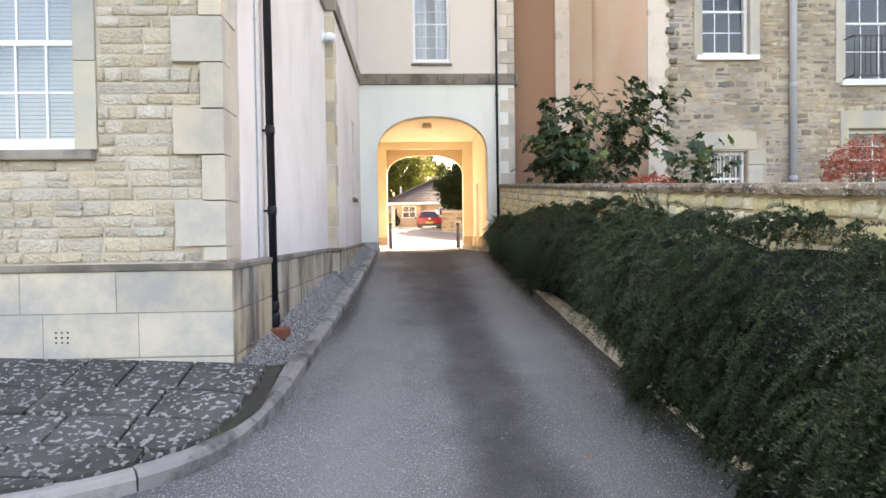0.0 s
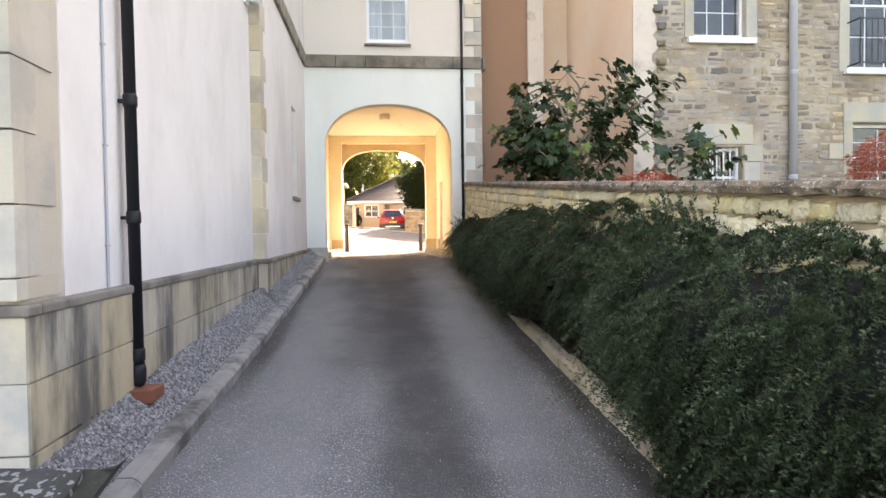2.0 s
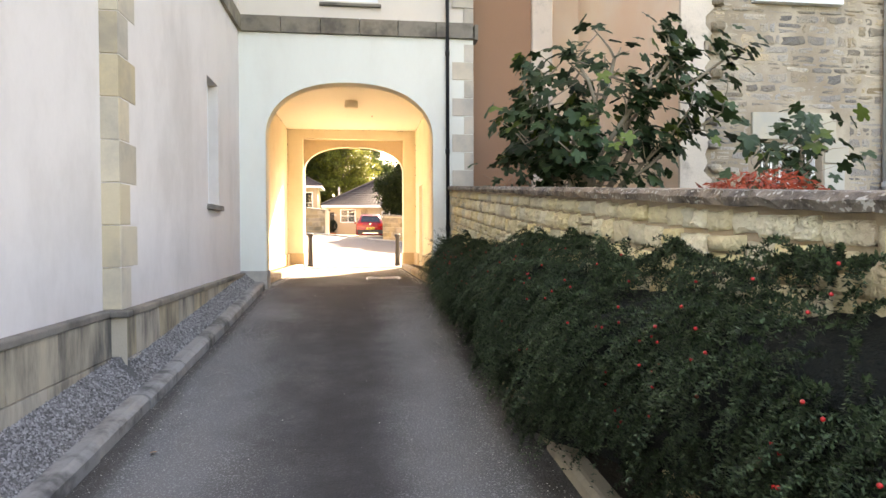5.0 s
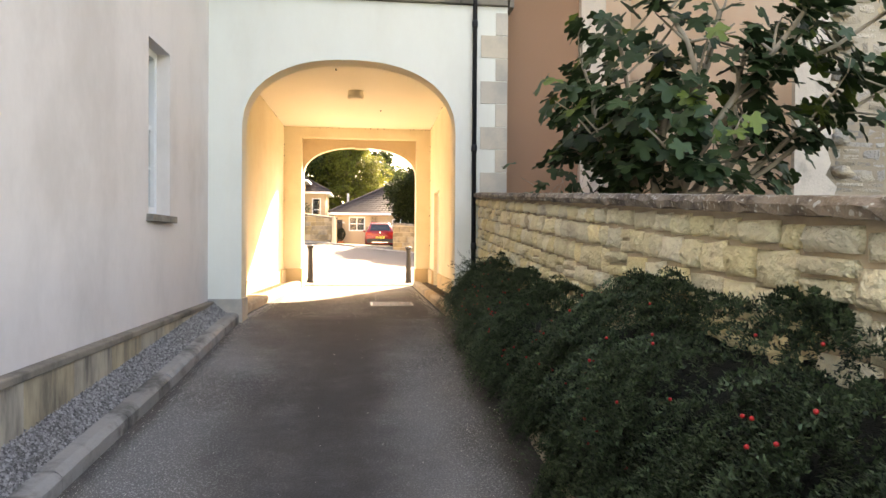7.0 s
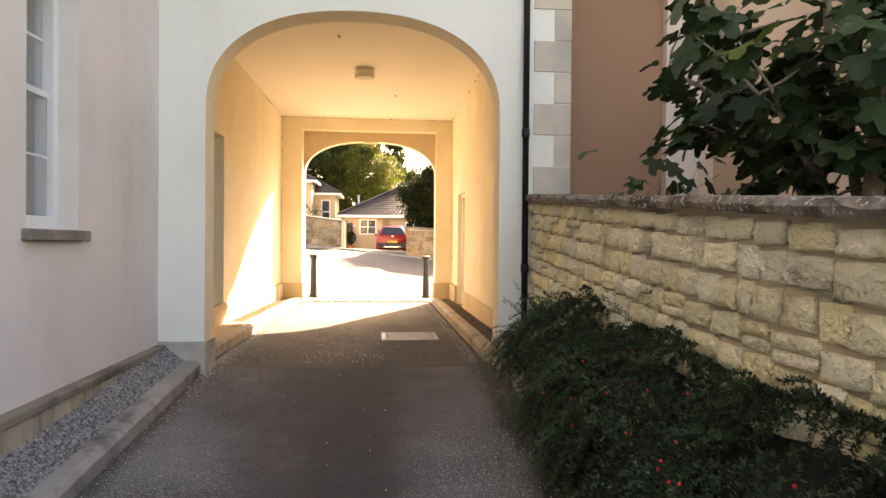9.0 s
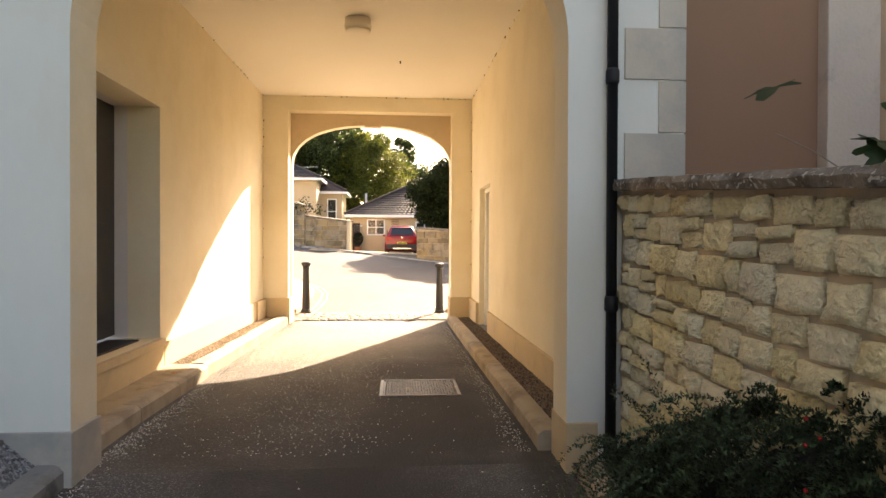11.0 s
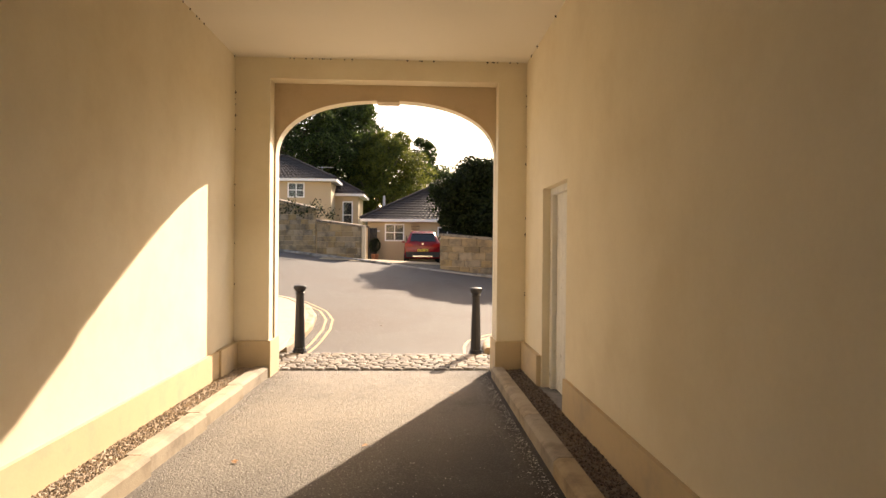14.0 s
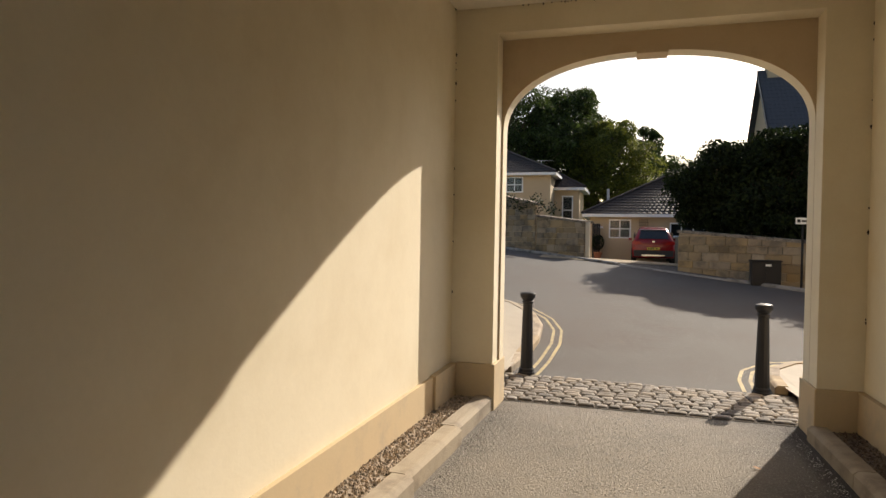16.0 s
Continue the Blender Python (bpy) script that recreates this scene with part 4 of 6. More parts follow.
for s, (a, b) in enumerate(((0.04, 0.34), (0.60, 0.90))):
    c = thing("curtain", ((a + b) / 2, 13.0, 5.8), "pale gathered curtain behind the upper sash window", "curtain", "curtains")
    bm = bmesh.new()
    n = 24
    lo = [bm.verts.new((a + (b - a) * k / n, 13.02 + 0.02 * math.sin(k * 1.9), 5.78)) for k in range(n + 1)]
    hi = [bm.verts.new((a + (b - a) * k / n, 13.02 + 0.02 * math.sin(k * 1.9), 7.7)) for k in range(n + 1)]
    for k in range(n):
        bm.faces.new((lo[k], lo[k + 1], hi[k + 1], hi[k]))
    part("cloth", bm, CURTAIN, c, "", True)
structure("room_upper", boxes((-1.2, 2.3, 13.9, 13.95, 5.5, 8), (-1.2, 2.3, 13.0, 13.9, 5.44, 5.46)), CURTAIN, "pale room behind the upper window", "wall")

sash("window_3", "x", XB - 0.13, SLIT[0], SLIT[1], SLIT[2] + 0.01, SLIT[3], 1, 2, 3.22, "narrow white sash window deep in the render wall", depth=-1, sill=False)
part("sill_stone", boxes((XB - 0.25, XB + 0.06, SLIT[0] - 0.05, SLIT[1] + 0.06, 2.27, 2.338), bevel=0.008), BAND, by_name("window_3"))

# ---- pipes, lamps, cables ----
def drainpipe(at, z0, z1, r, material, label, joints, side, shoe=True, mount=0.06):
    p = thing("drainpipe", (at[0], at[1], z0), label, "drainpipe")
    part("pipe", cyl(bmesh.new(), (at[0], at[1], z0 + 0.12), (at[0], at[1], z1), r, seg=16), material, p, "", True)
    for z in joints:
        part("collar", lathe(bmesh.new(), (at[0], at[1], z), [(0, r + 0.002), (0.01, r + 0.008), (0.075, r + 0.008), (0.09, r + 0.002)], 16), material, p, "", True)
        d = Vector(side) * mount
        part("bracket", boxes((min(at[0], at[0] + d.x) - 0.02, max(at[0], at[0] + d.x) + 0.02, min(at[1], at[1] + d.y) - 0.02, max(at[1], at[1] + d.y) + 0.02, z + 0.03, z + 0.055), bevel=0.003), material, p)
    if shoe:
        part("shoe", lathe(bmesh.new(), (at[0], at[1], z0 + 0.0), [(0, r * 0.9), (0.03, r * 1.25), (0.11, r * 1.3), (0.15, r * 1.05)], 16), material, p, "", True)
    return p


P1 = (-1.448, 3.45)
gz1 = 0.63
dp = drainpipe(P1, gz1, TOP, 0.040, BLACK_PAINT, "black cast-iron drainpipe standing on a brick gully", (0.80, 1.75, 2.55, 4.28, 6.1), (-1, 0, 0), mount=0.11)
dp.rotation_euler = (0, -0.006, 0)
gully = thing("brick_gully", (P1[0], P1[1], gz1), "red brick gully surround at the foot of the drainpipe", "gully")
part("brick", boxes((P1[0] - 0.04, P1[0] + 0.13, P1[1] - 0.13, P1[1] - 0.02, gz1 - 0.1, gz1 - 0.012), bevel=0.006), BRICK, gully)
part("brick", boxes((P1[0] - 0.04, P1[0] + 0.13, P1[1] - 0.012, P1[1] + 0.12, gz1 - 0.1, gz1 - 0.018), bevel=0.006), BRICK, gully)
cable = thing("wall_cable", (XA + 0.012, 3.22, 1.3), "thin grey cable clipped down the render wall", "cable")
part("cable", cyl(bmesh.new(), (xa_at(3.2) + 0.012, 3.20, 0.7), (xa_at(3.2) + 0.012, 3.20, 6.5), 0.009, seg=8), GREY_PIPE, cable)
for z in (1.6, 2.25, 2.9, 3.6, 4.3):
    part("clip", boxes((xa_at(3.2), xa_at(3.2) + 0.026, 3.185, 3.215, z, z + 0.012)), GREY_PIPE, cable)
drainpipe((2.06, YF - 0.05), 1.15, TOP, 0.030, BLACK_PAINT, "slim black drainpipe down the face of the arch block", (2.0, 3.28, 4.9, 6.6), (0, 1, 0))
drainpipe((8.2, YR - 0.09), 2.0, TOP, 0.075, GREY_PIPE, "pale grey drainpipe on the old stone facade", (2.6, 4.6, 6.4), (0, 1, 0), mount=0.1)

wl = thing("wall_light", (-1.44, 7.35, 4.72), "white plastic bulkhead sensor light on the render wall", "lamp")
part("base", boxes((xa_at(7.35) - 0.01, xa_at(7.35) + 0.03, 7.26, 7.44, 4.63, 4.80), bevel=0.008), WHITE_PAINT, wl)
bm = bmesh.new()
g = bmesh.ops.create_uvsphere(bm, u_segments=20, v_segments=12, radius=1)
bmesh.ops.transform(bm, verts=g["verts"], matrix=Matrix.LocRotScale((xa_at(7.35) + 0.11, 7.35, 4.72), None, (0.10, 0.09, 0.075)))
part("housing", bm, WHITE_PAINT, wl, "", True)
part("lens", lathe(bmesh.new(), (xa_at(7.35) + 0.12, 7.35, 4.63), [(0, 0.03), (0.01, 0.05), (0.04, 0.06)], 16), GREY_PIPE, wl, "", True)

cl = thing("ceiling_light", (0.42, 16.2, CEIL), "round drum bulkhead light on the passage ceiling", "ceiling light")
part("base", lathe(bmesh.new(), (0.42, 16.2, CEIL - 0.12), [(0, 0.145), (0.01, 0.15), (0.05, 0.15), (0.06, 0.14), (0.12, 0.14)], 28), CREAM_CEIL, cl, "", True)
part("diffuser", lathe(bmesh.new(), (0.42, 16.2, CEIL - 0.155), [(0, 0.09), (0.010, 0.12), (0.02, 0.14), (0.035, 0.14)], 28), CREAM_CEIL, cl, "", True)
for k, (x, y) in enumerate(((0.15, 14.7), (0.9, 17.8))):
    s = thing("ceiling_hook", (x, y, CEIL), "tiny dark hook in the passage ceiling", "hook")
    part("hook", cyl(bmesh.new(), (x, y, CEIL - 0.03), (x, y, CEIL), 0.008, 0.012, 8), BLACK_PAINT, s)

mh = thing("manhole_cover", (1.07, 14.8, ground_z(1, 14.8)), "worn patterned cast-iron manhole cover set in tarmac", "manhole cover")
gm = ground_z(1, 14.8)
part("frame", holed_wall("x", 0.0, 0.02, 0, 1, 0, 1, [(0.04, 0.96, 0.04, 0.96)]), IRON, mh)
fr = mh.children[0]
fr.matrix_basis = Matrix.Translation((0.71 - 1.07, 14.49 - 14.8, 0.0)) @ Matrix(((0, 0.70, 0, 0), (0, 0, 0.62, 0), (1, 0, 0, -0.008), (0, 0, 0, 1)))
fr.matrix_parent_inverse = Matrix()
part("plate", boxes((0.745, 1.395, 14.52, 15.085, gm - 0.01, gm + 0.006)), IRON, mh)
cv, cf = [], []
for i in range(26):
    for j in range(22):
        x, y = 0.765 + 0.0242 * i, 14.54 + 0.0245 * j
        a = 0.011
        d = 1 if (i + j) % 2 else -1
        base = len(cv)
        for ox, oy in ((-a, -d * a), (-a + 0.006, -d * a - 0.004), (a, d * a), (a - 0.006, d * a + 0.004)):
            cv.append((x + ox, y + oy, gm + 0.0065 + 0.004))
        cf.append((base, base + 1, base + 2, base + 3))
        cv += [(cv[base + q][0], cv[base + q][1], gm + 0.005) for q in range(4)]
        cf += [(base + q, base + (q + 1) % 4, base + 4 + (q + 1) % 4, base + 4 + q) for q in range(4)]
ob = part("tread", quick_mesh("tread", cv, cf), IRON, mh)
ob["kind"] = "stuff"

# ---- passage doors ----
dr = thing("plank_door", (2.32, 18.4, 1.1), "pale painted vertical plank door with rust-worn edge", "door")
for k, (a, b) in enumerate(zip(frange(17.95, 18.83, 0.126), frange(17.95, 18.83, 0.126)[1:])):
    part("plank", boxes((TR + 0.13, TR + 0.16, a + 0.004, b - 0.004, 1.115, 3.15), bevel=0.005), TIMBER_GREY, dr)
part("latch", boxes((TR + 0.105, TR + 0.13, 18.02, 18.05, 2.1, 2.28), bevel=0.004), BLACK_PAINT, dr)
part("lock_plate", boxes((TR + 0.118, TR + 0.13, 18.0, 18.08, 1.95, 2.02), bevel=0.003), GREY_PIPE, dr)
df = thing("door_frame", (2.3, 18.4, 1.1), "cream painted timber door frame", "door frame", kind="structure")
for a in ((17.87, 17.95, 1.10, 3.22), (18.83, 18.93, 1.10, 3.22), (17.95, 18.83, 3.15, 3.22)):
    part("frame", boxes((TR + 0.08, TR + 0.2, a[0], a[1], a[2], a[3]), bevel=0.004), TIMBER_GREY, df)
structure("room_behind_door", boxes((TR + 0.31, TR + 0.35, 17.7, 19.1, 0.9, 3.5)), DARK, "near-black panel standing for the unlit space behind the plank door", "wall")
dl = thing("recess_door", (TL - 0.4, 14.5, 1.47), "dark grey panelled door deep in the passage recess", "door")
DOOR_DARK = mat("dark_door_paint", (0.07, 0.065, 0.06), 0.15, 3, 50, 0.5, 0.1)
part("leaf", boxes((TL - 0.46, TL - 0.42, 13.75, 15.3, 1.5, 3.66)), DOOR_DARK, dl)
for a, b in ((13.9, 14.45), (14.6, 15.15)):
    for c, d in ((1.7, 2.4), (2.55, 3.5)):
        part("panel", boxes((TL - 0.42, TL - 0.408, a, b, c, d), bevel=0.006), DOOR_DARK, dl)
part("door_handle", cyl(bmesh.new(), (TL - 0.41, 14.52, 2.45), (TL - 0.35, 14.52, 2.45), 0.02), IRON, dl)
structure("recess_lining", boxes((TL - 0.5, TL - 0.3, 13.5, 13.75, 1.3, 3.9), (TL - 0.5, TL - 0.3, 15.3, 15.55, 1.3, 3.9), (TL - 0.5, TL - 0.3, 13.75, 15.3, 3.66, 3.9), (TL - 0.5, TL - 0.3, 13.75, 15.3, 1.2, 1.47)), RENDER_GREY, "grey painted lining of the door recess", "wall")
door_mat = thing("door_mat", (TL - 0.2, 14.6, 1.47), "dark rubber mat on the door sill", "mat")
part("mat", boxes((TL - 0.40, TL - 0.12, 13.95, 15.1, 1.4705, 1.485), bevel=0.003), BLACK_PAINT, door_mat)
structure("sill_recess", boxes((TL - 0.3, TL + 0.045, 13.4, 15.32, 1.40, 1.468), bevel=0.006), CREAM_SKIRT, "cream stone sill below the recessed door", "sill")
structure("plinth_recess", boxes((TL + 0.002, TL + 0.03, 12.96, 15.32, 0.9, 1.398)), CREAM_SKIRT, "cream plinth below the recessed door", "plinth")

# ---- leaves and twigs ----
def leaf_sheet(name, pos, along, side, length, width, material, parent, label="", droop=0.25):
    """Many small kite-shaped leaves as one mesh: arrays of base points, directions and side directions."""
    n = len(pos)
    up = np.cross(along, side)
    L, W = np.asarray(length).reshape(-1, 1), np.asarray(width).reshape(-1, 1)
    v = np.empty((n, 4, 3))
    v[:, 0] = pos
    v[:, 1] = pos + along * L * 0.5 + side * W * 0.5 + up * L * 0.08
    v[:, 2] = pos + along * L - up * L * droop
    v[:, 3] = pos + along * L * 0.5 - side * W * 0.5 + up * L * 0.08
    me = bpy.data.meshes.new(name)
    me.vertices.add(4 * n)
    me.vertices.foreach_set("co", v.ravel())
    me.loops.add(4 * n)
    me.loops.foreach_set("vertex_index", np.arange(4 * n, dtype=np.int32))
    me.polygons.add(n)
    me.polygons.foreach_set("loop_start", np.arange(0, 4 * n, 4, dtype=np.int32))
    me.update(calc_edges=True)
    ob = part(name, me, material, parent, label)
    ob["kind"] = "stuff"
    return ob


def unit(a):
    return a / np.maximum(np.linalg.norm(a, axis=-1, keepdims=True), 1e-9)


def branch(bm, p0, p1, r0, r1, bend=0.1, seed=0, seg=6, steps=5):
    """A tapered, slightly crooked limb. Returns the points along it."""
    r = random.Random(seed)
    p0, p1 = Vector(p0), Vector(p1)
    L = (p1 - p0).length
    off = Vector((r.uniform(-1, 1), r.uniform(-1, 1), r.uniform(-0.5, 1))) * L * bend
    pts = []
    for k in range(steps + 1):
        t = k / steps
        pts.append(p0.lerp(p1, t) + off * math.sin(math.pi * t) + Vector((r.uniform(-1, 1), r.uniform(-1, 1), r.uniform(-1, 1))) * L * 0.015)
    prev = None
    for k, p in enumerate(pts):
        d = (pts[min(k + 1, steps)] - pts[max(k - 1, 0)]).normalized()
        q = d.to_track_quat("Z", "Y").to_matrix()
        rad = r0 + (r1 - r0) * k / steps
        ring = [bm.verts.new(p + q @ Vector((rad * math.cos(2 * math.pi * i / seg), rad * math.sin(2 * math.pi * i / seg), 0))) for i in range(seg)]
        if prev:
            for i in range(seg):
                bm.faces.new((prev[i], prev[(i + 1) % seg], ring[(i + 1) % seg], ring[i]))
        prev = ring
    bm.faces.new(prev)
    return pts


# ---- street side: setts, bollards, pavements, lines ----
setts = strip("sett_strip", lambda y: (-1.25, 2.35), frange(20.40, 21.78, 0.23), 0.006, SOIL, "band of worn granite setts across the mouth of the arch", "road")
sett_meshes = []
for k in range(4):
    me = rock_mesh("sett", 40 + k, SETT, 0.05, 0.05)
    me.transform(Matrix.Rotation(radians(-90), 4, "X"))
    sett_meshes.append(me)
rs = random.Random(8)
y = 20.44
while y < 21.72:
    h = rs.uniform(0.11, 0.14)
    x = -1.2 + rs.uniform(-0.08, 0)
    while x < 2.25:
        w = rs.uniform(0.12, 0.21)
        c = (x + w / 2, y + h / 2)
        place(rs.choice(sett_meshes), "sett", setts, (*c, ground_z(*c) - 0.010), (w - 0.022, h - 0.022, 0.036 + rs.uniform(-.004, .005)))
        x += w
    y += h


def bollard(x, y, label):
    z = ground_z(x, y)
    b = thing("bollard", (x, y, z), label, "bollard", "bollards at the arch")
    part("base", lathe(bmesh.new(), (x, y, z - 0.02), [(0, 0.105), (0.06, 0.105), (0.075, 0.095), (0.10, 0.092), (0.115, 0.082)], 20), BLACK_PAINT, b)
    part("shaft", lathe(bmesh.new(), (x, y, z + 0.09), [(0, 0.080), (0.3, 0.073), (0.81, 0.058)], 12), BLACK_PAINT, b)
    part("collar", lathe(bmesh.new(), (x, y, z + 0.89), [(0, 0.058), (0.012, 0.070), (0.03, 0.070), (0.04, 0.060)], 20), BLACK_PAINT, b)
    part("cap", lathe(bmesh.new(), (x, y, z + 0.925), [(0, 0.058), (0.035, 0.082), (0.05, 0.095), (0.085, 0.095), (0.10, 0.085), (0.112, 0.04)], 20), BLACK_PAINT, b)
    return b


bollard(-0.93, 21.85, "black fluted cast-iron bollard beside the arch and pavement")
bollard(1.73, 21.85, "black fluted cast-iron bollard beside the arch and pavement")

PAVE = mat("pale_paving", (0.42, 0.38, 0.32), 0.2, 3, 60, 0.9, 0.3, 0.005, rnd=0.12)
LINE_L = [(-1.12, 21.85), (-1.06, 22.6), (-1.02, 23.6), (-1.10, 24.6), (-1.35, 25.5), (-1.9, 26.5), (-2.9, 27.4), (-5, 28.5), (-9, 29.6), (-14, 30.5)]
LINE_R = [(1.88, 21.95), (1.92, 22.6), (2.02, 23.1), (2.35, 23.6), (3.0, 23.95), (4.5, 24.3), (8, 24.6), (14, 24.8)]


def side_pavement(line, outward, label, inner_y):
    p = thing("street_pavement", (line[2][0], line[2][1], ground_z(*line[2])), label, "pavement", kind="structure")
    for a, b in zip(line, line[1:]):
        kerb_stone(p, a, b, outward, 0.14, 0.11, KERB_WARM)
    verts, faces = [], []
    for k, (x, y) in enumerate(line):
        for f in (0, 0.5, 1):
            xx = x + (0.1 if outward < 0 else -0.1)
            yy = y + (inner_y - y) * f - 0.05 * (1 - f)
            verts.append((xx, yy, ground_z(xx, max(yy, 21.4)) + 0.10))
    for k in range(len(line) - 1):
        for i in range(2):
            faces.append((k * 3 + i, k * 3 + 3 + i, k * 3 + 4 + i, k * 3 + 1 + i))
    part("paving", quick_mesh("paving", verts, faces), PAVE, p)
    return p


side_pavement(LINE_L, 1, "pale paved corner beside the arch", 20.8)
side_pavement(LINE_R, -1, "pale paved corner beside the arch", 20.8)


def offset_line(line, d):
    out = []
    for k, p in enumerate(line):
        a, b = Vector(line[max(0, k - 1)]), Vector(line[min(len(line) - 1, k + 1)])
        t = (b - a).normalized()
        out.append((p[0] - t.y * d, p[1] + t.x * d))
    return out


def dense(line, step=0.25):
    out = []
    for a, b in zip(line, line[1:]):
        n = max(1, int((Vector(b) - Vector(a)).length / step))
        out += [(a[0] + (b[0] - a[0]) * k / n, a[1] + (b[1] - a[1]) * k / n) for k in range(n)]
    out.append(line[-1])
    return out


def painted_line(line, d, label):
    a, b = offset_line(dense(line), d), offset_line(dense(line), d + math.copysign(0.045, d))
    verts = [(x, y, ground_z(x, y) + 0.004) for p in zip(a, b) for x, y in p]
    faces = [(2 * k, 2 * k + 1, 2 * k + 3, 2 * k + 2) for k in range(len(a) - 1)]
    return structure("road_marking", quick_mesh("road_marking", verts, faces), YELLOW, label, "road marking")


for d in (0.16, 0.285):
    painted_line(LINE_L, -d, "faded double yellow line along the kerb")
    painted_line(LINE_R, d, "faded double yellow line along the kerb")

FAR_KERB = [(-14, 47.6), (-5.7, 41.0), (-1.2, 37.4), (1.9, 34.9), (5.0, 32.4), (14, 25.2)]
fk = thing("far_kerb", (0, 36.4, ground_z(0, 36.4)), "pale stone kerb on the far side of the street", "kerb", kind="structure")
for a, b in zip(dense(FAR_KERB, 1.0), dense(FAR_KERB, 1.0)[1:]):
    kerb_stone(fk, a, b, 1, 0.14, 0.05 if -1.2 < a[0] < 2.2 else 0.09, KERB)

# ---- far stone walls ----
WALL_STONE = mat("bath_stone_wall", (0.33, 0.25, 0.155), 0.2, 3, 50, 0.9, 0.4, 0.008, rnd=0.2, tint=(0.15, 0.12, 0.085), tint_scale=1.5, tint_at=0.54)


def far_wall(name, a, b, z_top_a, z_top_b, label, thick=0.4, steps=1):
    """A coursed stone wall from plan point a to b; its top falls in steps."""
    a, b = Vector(a), Vector(b)
    L = (b - a).length
    d = (b - a).normalized()
    n = Vector((-d.y, d.x))
    if n.y > 0:
        n = -n
    ang = math.degrees(math.atan2(d.y, d.x))
    w = thing(name, (*((a + b) / 2), min(ground_z(*a), ground_z(*b))), label, "wall", kind="structure")
    rr = random.Random(len(name) * 7 + int(L * 10))
    meshes = [block_mesh("wall_stone", 60 + k, WALL_STONE, 0.05) for k in range(3)]
    lowest = min(ground_z(*a), ground_z(*b)) - 0.3
    core = bmesh.new()
    zt = lambda u: z_top_a + (z_top_b - z_top_a) * (math.floor(u / L * steps) / max(1, steps - 1) if steps > 1 else u / L)
    box(core, 0, L, 0.02, thick, 0, 1)
    for v in core.verts:
        u = v.co.x
        top = (z_top_a if u < L / 2 else z_top_b)
        p = a + d * u - n * v.co.y
        v.co = Vector((p.x, p.y, lowest if v.co.z < 0.5 else top - 0.02))
    part("core", core, MORTAR_WARM, w)
    z, top = lowest, max(z_top_a, z_top_b)
    while z < top:
        h = rr.uniform(0.2, 0.3)
        u = 0.0
        while u < L - 0.05:
            c = min(rr.uniform(0.35, 0.8), L - u)
            uc = u + c / 2
            lim = z_top_a + (z_top_b - z_top_a) * uc / L
            if z + h / 2 < lim and z + h > ground_z(*(a + d * uc)) - 0.05:
                hh = min(h, lim - z)
                p = a + d * uc
                place(rr.choice(meshes), "wall_stone", w, (p.x, p.y, z + hh / 2), (c - 0.012, 0.03, hh - 0.012), ang if n.y < 0 else ang)
            u += c
        z += h
    bm = bmesh.new()
    prev = None
    for u, zz in ((-0.03, z_top_a), (L + 0.03, z_top_b)):
        p = a + d * u
        ring = [bm.verts.new((p.x + n.x * o, p.y + n.y * o, zz + h)) for o, h in ((0.06, -0.03), (0.06, 0.06), (-thick - 0.06, 0.06), (-thick - 0.06, -0.03))]
        if prev:
            for k in range(4):
                bm.faces.new((prev[k], prev[(k + 1) % 4], ring[(k + 1) % 4], ring[k]))
        bm.faces.new(ring if prev else ring[::-1])
        prev = ring
    part("coping", bm, COPING, w)
    return w


far_wall("street_wall", (-14.0, 49.0), (-3.6, 40.6), 6.6, 4.15, "tall coursed honey stone wall stepping down the street")
far_wall("street_wall", (-3.55, 40.56), (-1.45, 38.9), 3.65, 3.35, "tall coursed honey stone wall stepping down the street")
far_wall("front_garden_wall", (1.75, 36.1), (14.0, 26.3), 3.0, 1.85, "low coursed honey stone wall below a dark hedge")
post = thing("gate_post", (-1.3, 38.8, 1.9), "pale square gate post at the end of the wall", "gate post")
part("shaft", boxes((-1.42, -1.26, 38.7, 38.95, 1.7, 3.36), bevel=0.01), ASHLAR, post)
gate = thing("garden_gate", (-1.05, 38.95, 1.9), "dark green timber side gate, shut", "gate")
for k in range(5):
    part("board", boxes((-1.72 + 0.10 * k, -1.63 + 0.10 * k, 46.0, 46.03, 1.6, 3.5)), BLACK_PAINT, gate)

# ---- houses across the street ----
def gable_tiles(parent, p, q, r, s, cols, rows, material, lift=0.03):
    """A slope between the eave p-q and the ridge r-s (p below r), covered with lapped tile courses."""
    p, q, r, s = map(Vector, (p, q, r, s))
    nrm = (q - p).cross(r - p).normalized()
    if nrm.z < 0:
        nrm = -nrm
    verts, faces = [], []
    for j in range(rows):
        a0, a1 = p.lerp(r, j / rows), p.lerp(r, (j + 1.02) / rows)
        b0, b1 = q.lerp(s, j / rows), q.lerp(s, (j + 1.02) / rows)
        for i in range(cols):
            f0, f1 = i / cols, (i + 1) / cols
            m = (f0 + f1) / 2
            base = len(verts)
            verts += [a0.lerp(b0, f0) + nrm * lift * 1.0, a0.lerp(b0, m) + nrm * lift * 2.2, a0.lerp(b0, f1) + nrm * lift, a1.lerp(b1, f1), a1.lerp(b1, m) + nrm * lift * 1.2, a1.lerp(b1, f0)]
            faces += [(base, base + 1, base + 4, base + 5), (base + 1, base + 2, base + 3, base + 4)]
            verts += [a0.lerp(b0, f0), a0.lerp(b0, f1)]
            faces += [(base + 6, base + 7, base + 2, base + 1), (base + 6, base + 1, base)]
    ob = part("roof_tiles", quick_mesh("roof_tiles", verts, faces), material, parent)
    ob["kind"] = "stuff"
    return ob


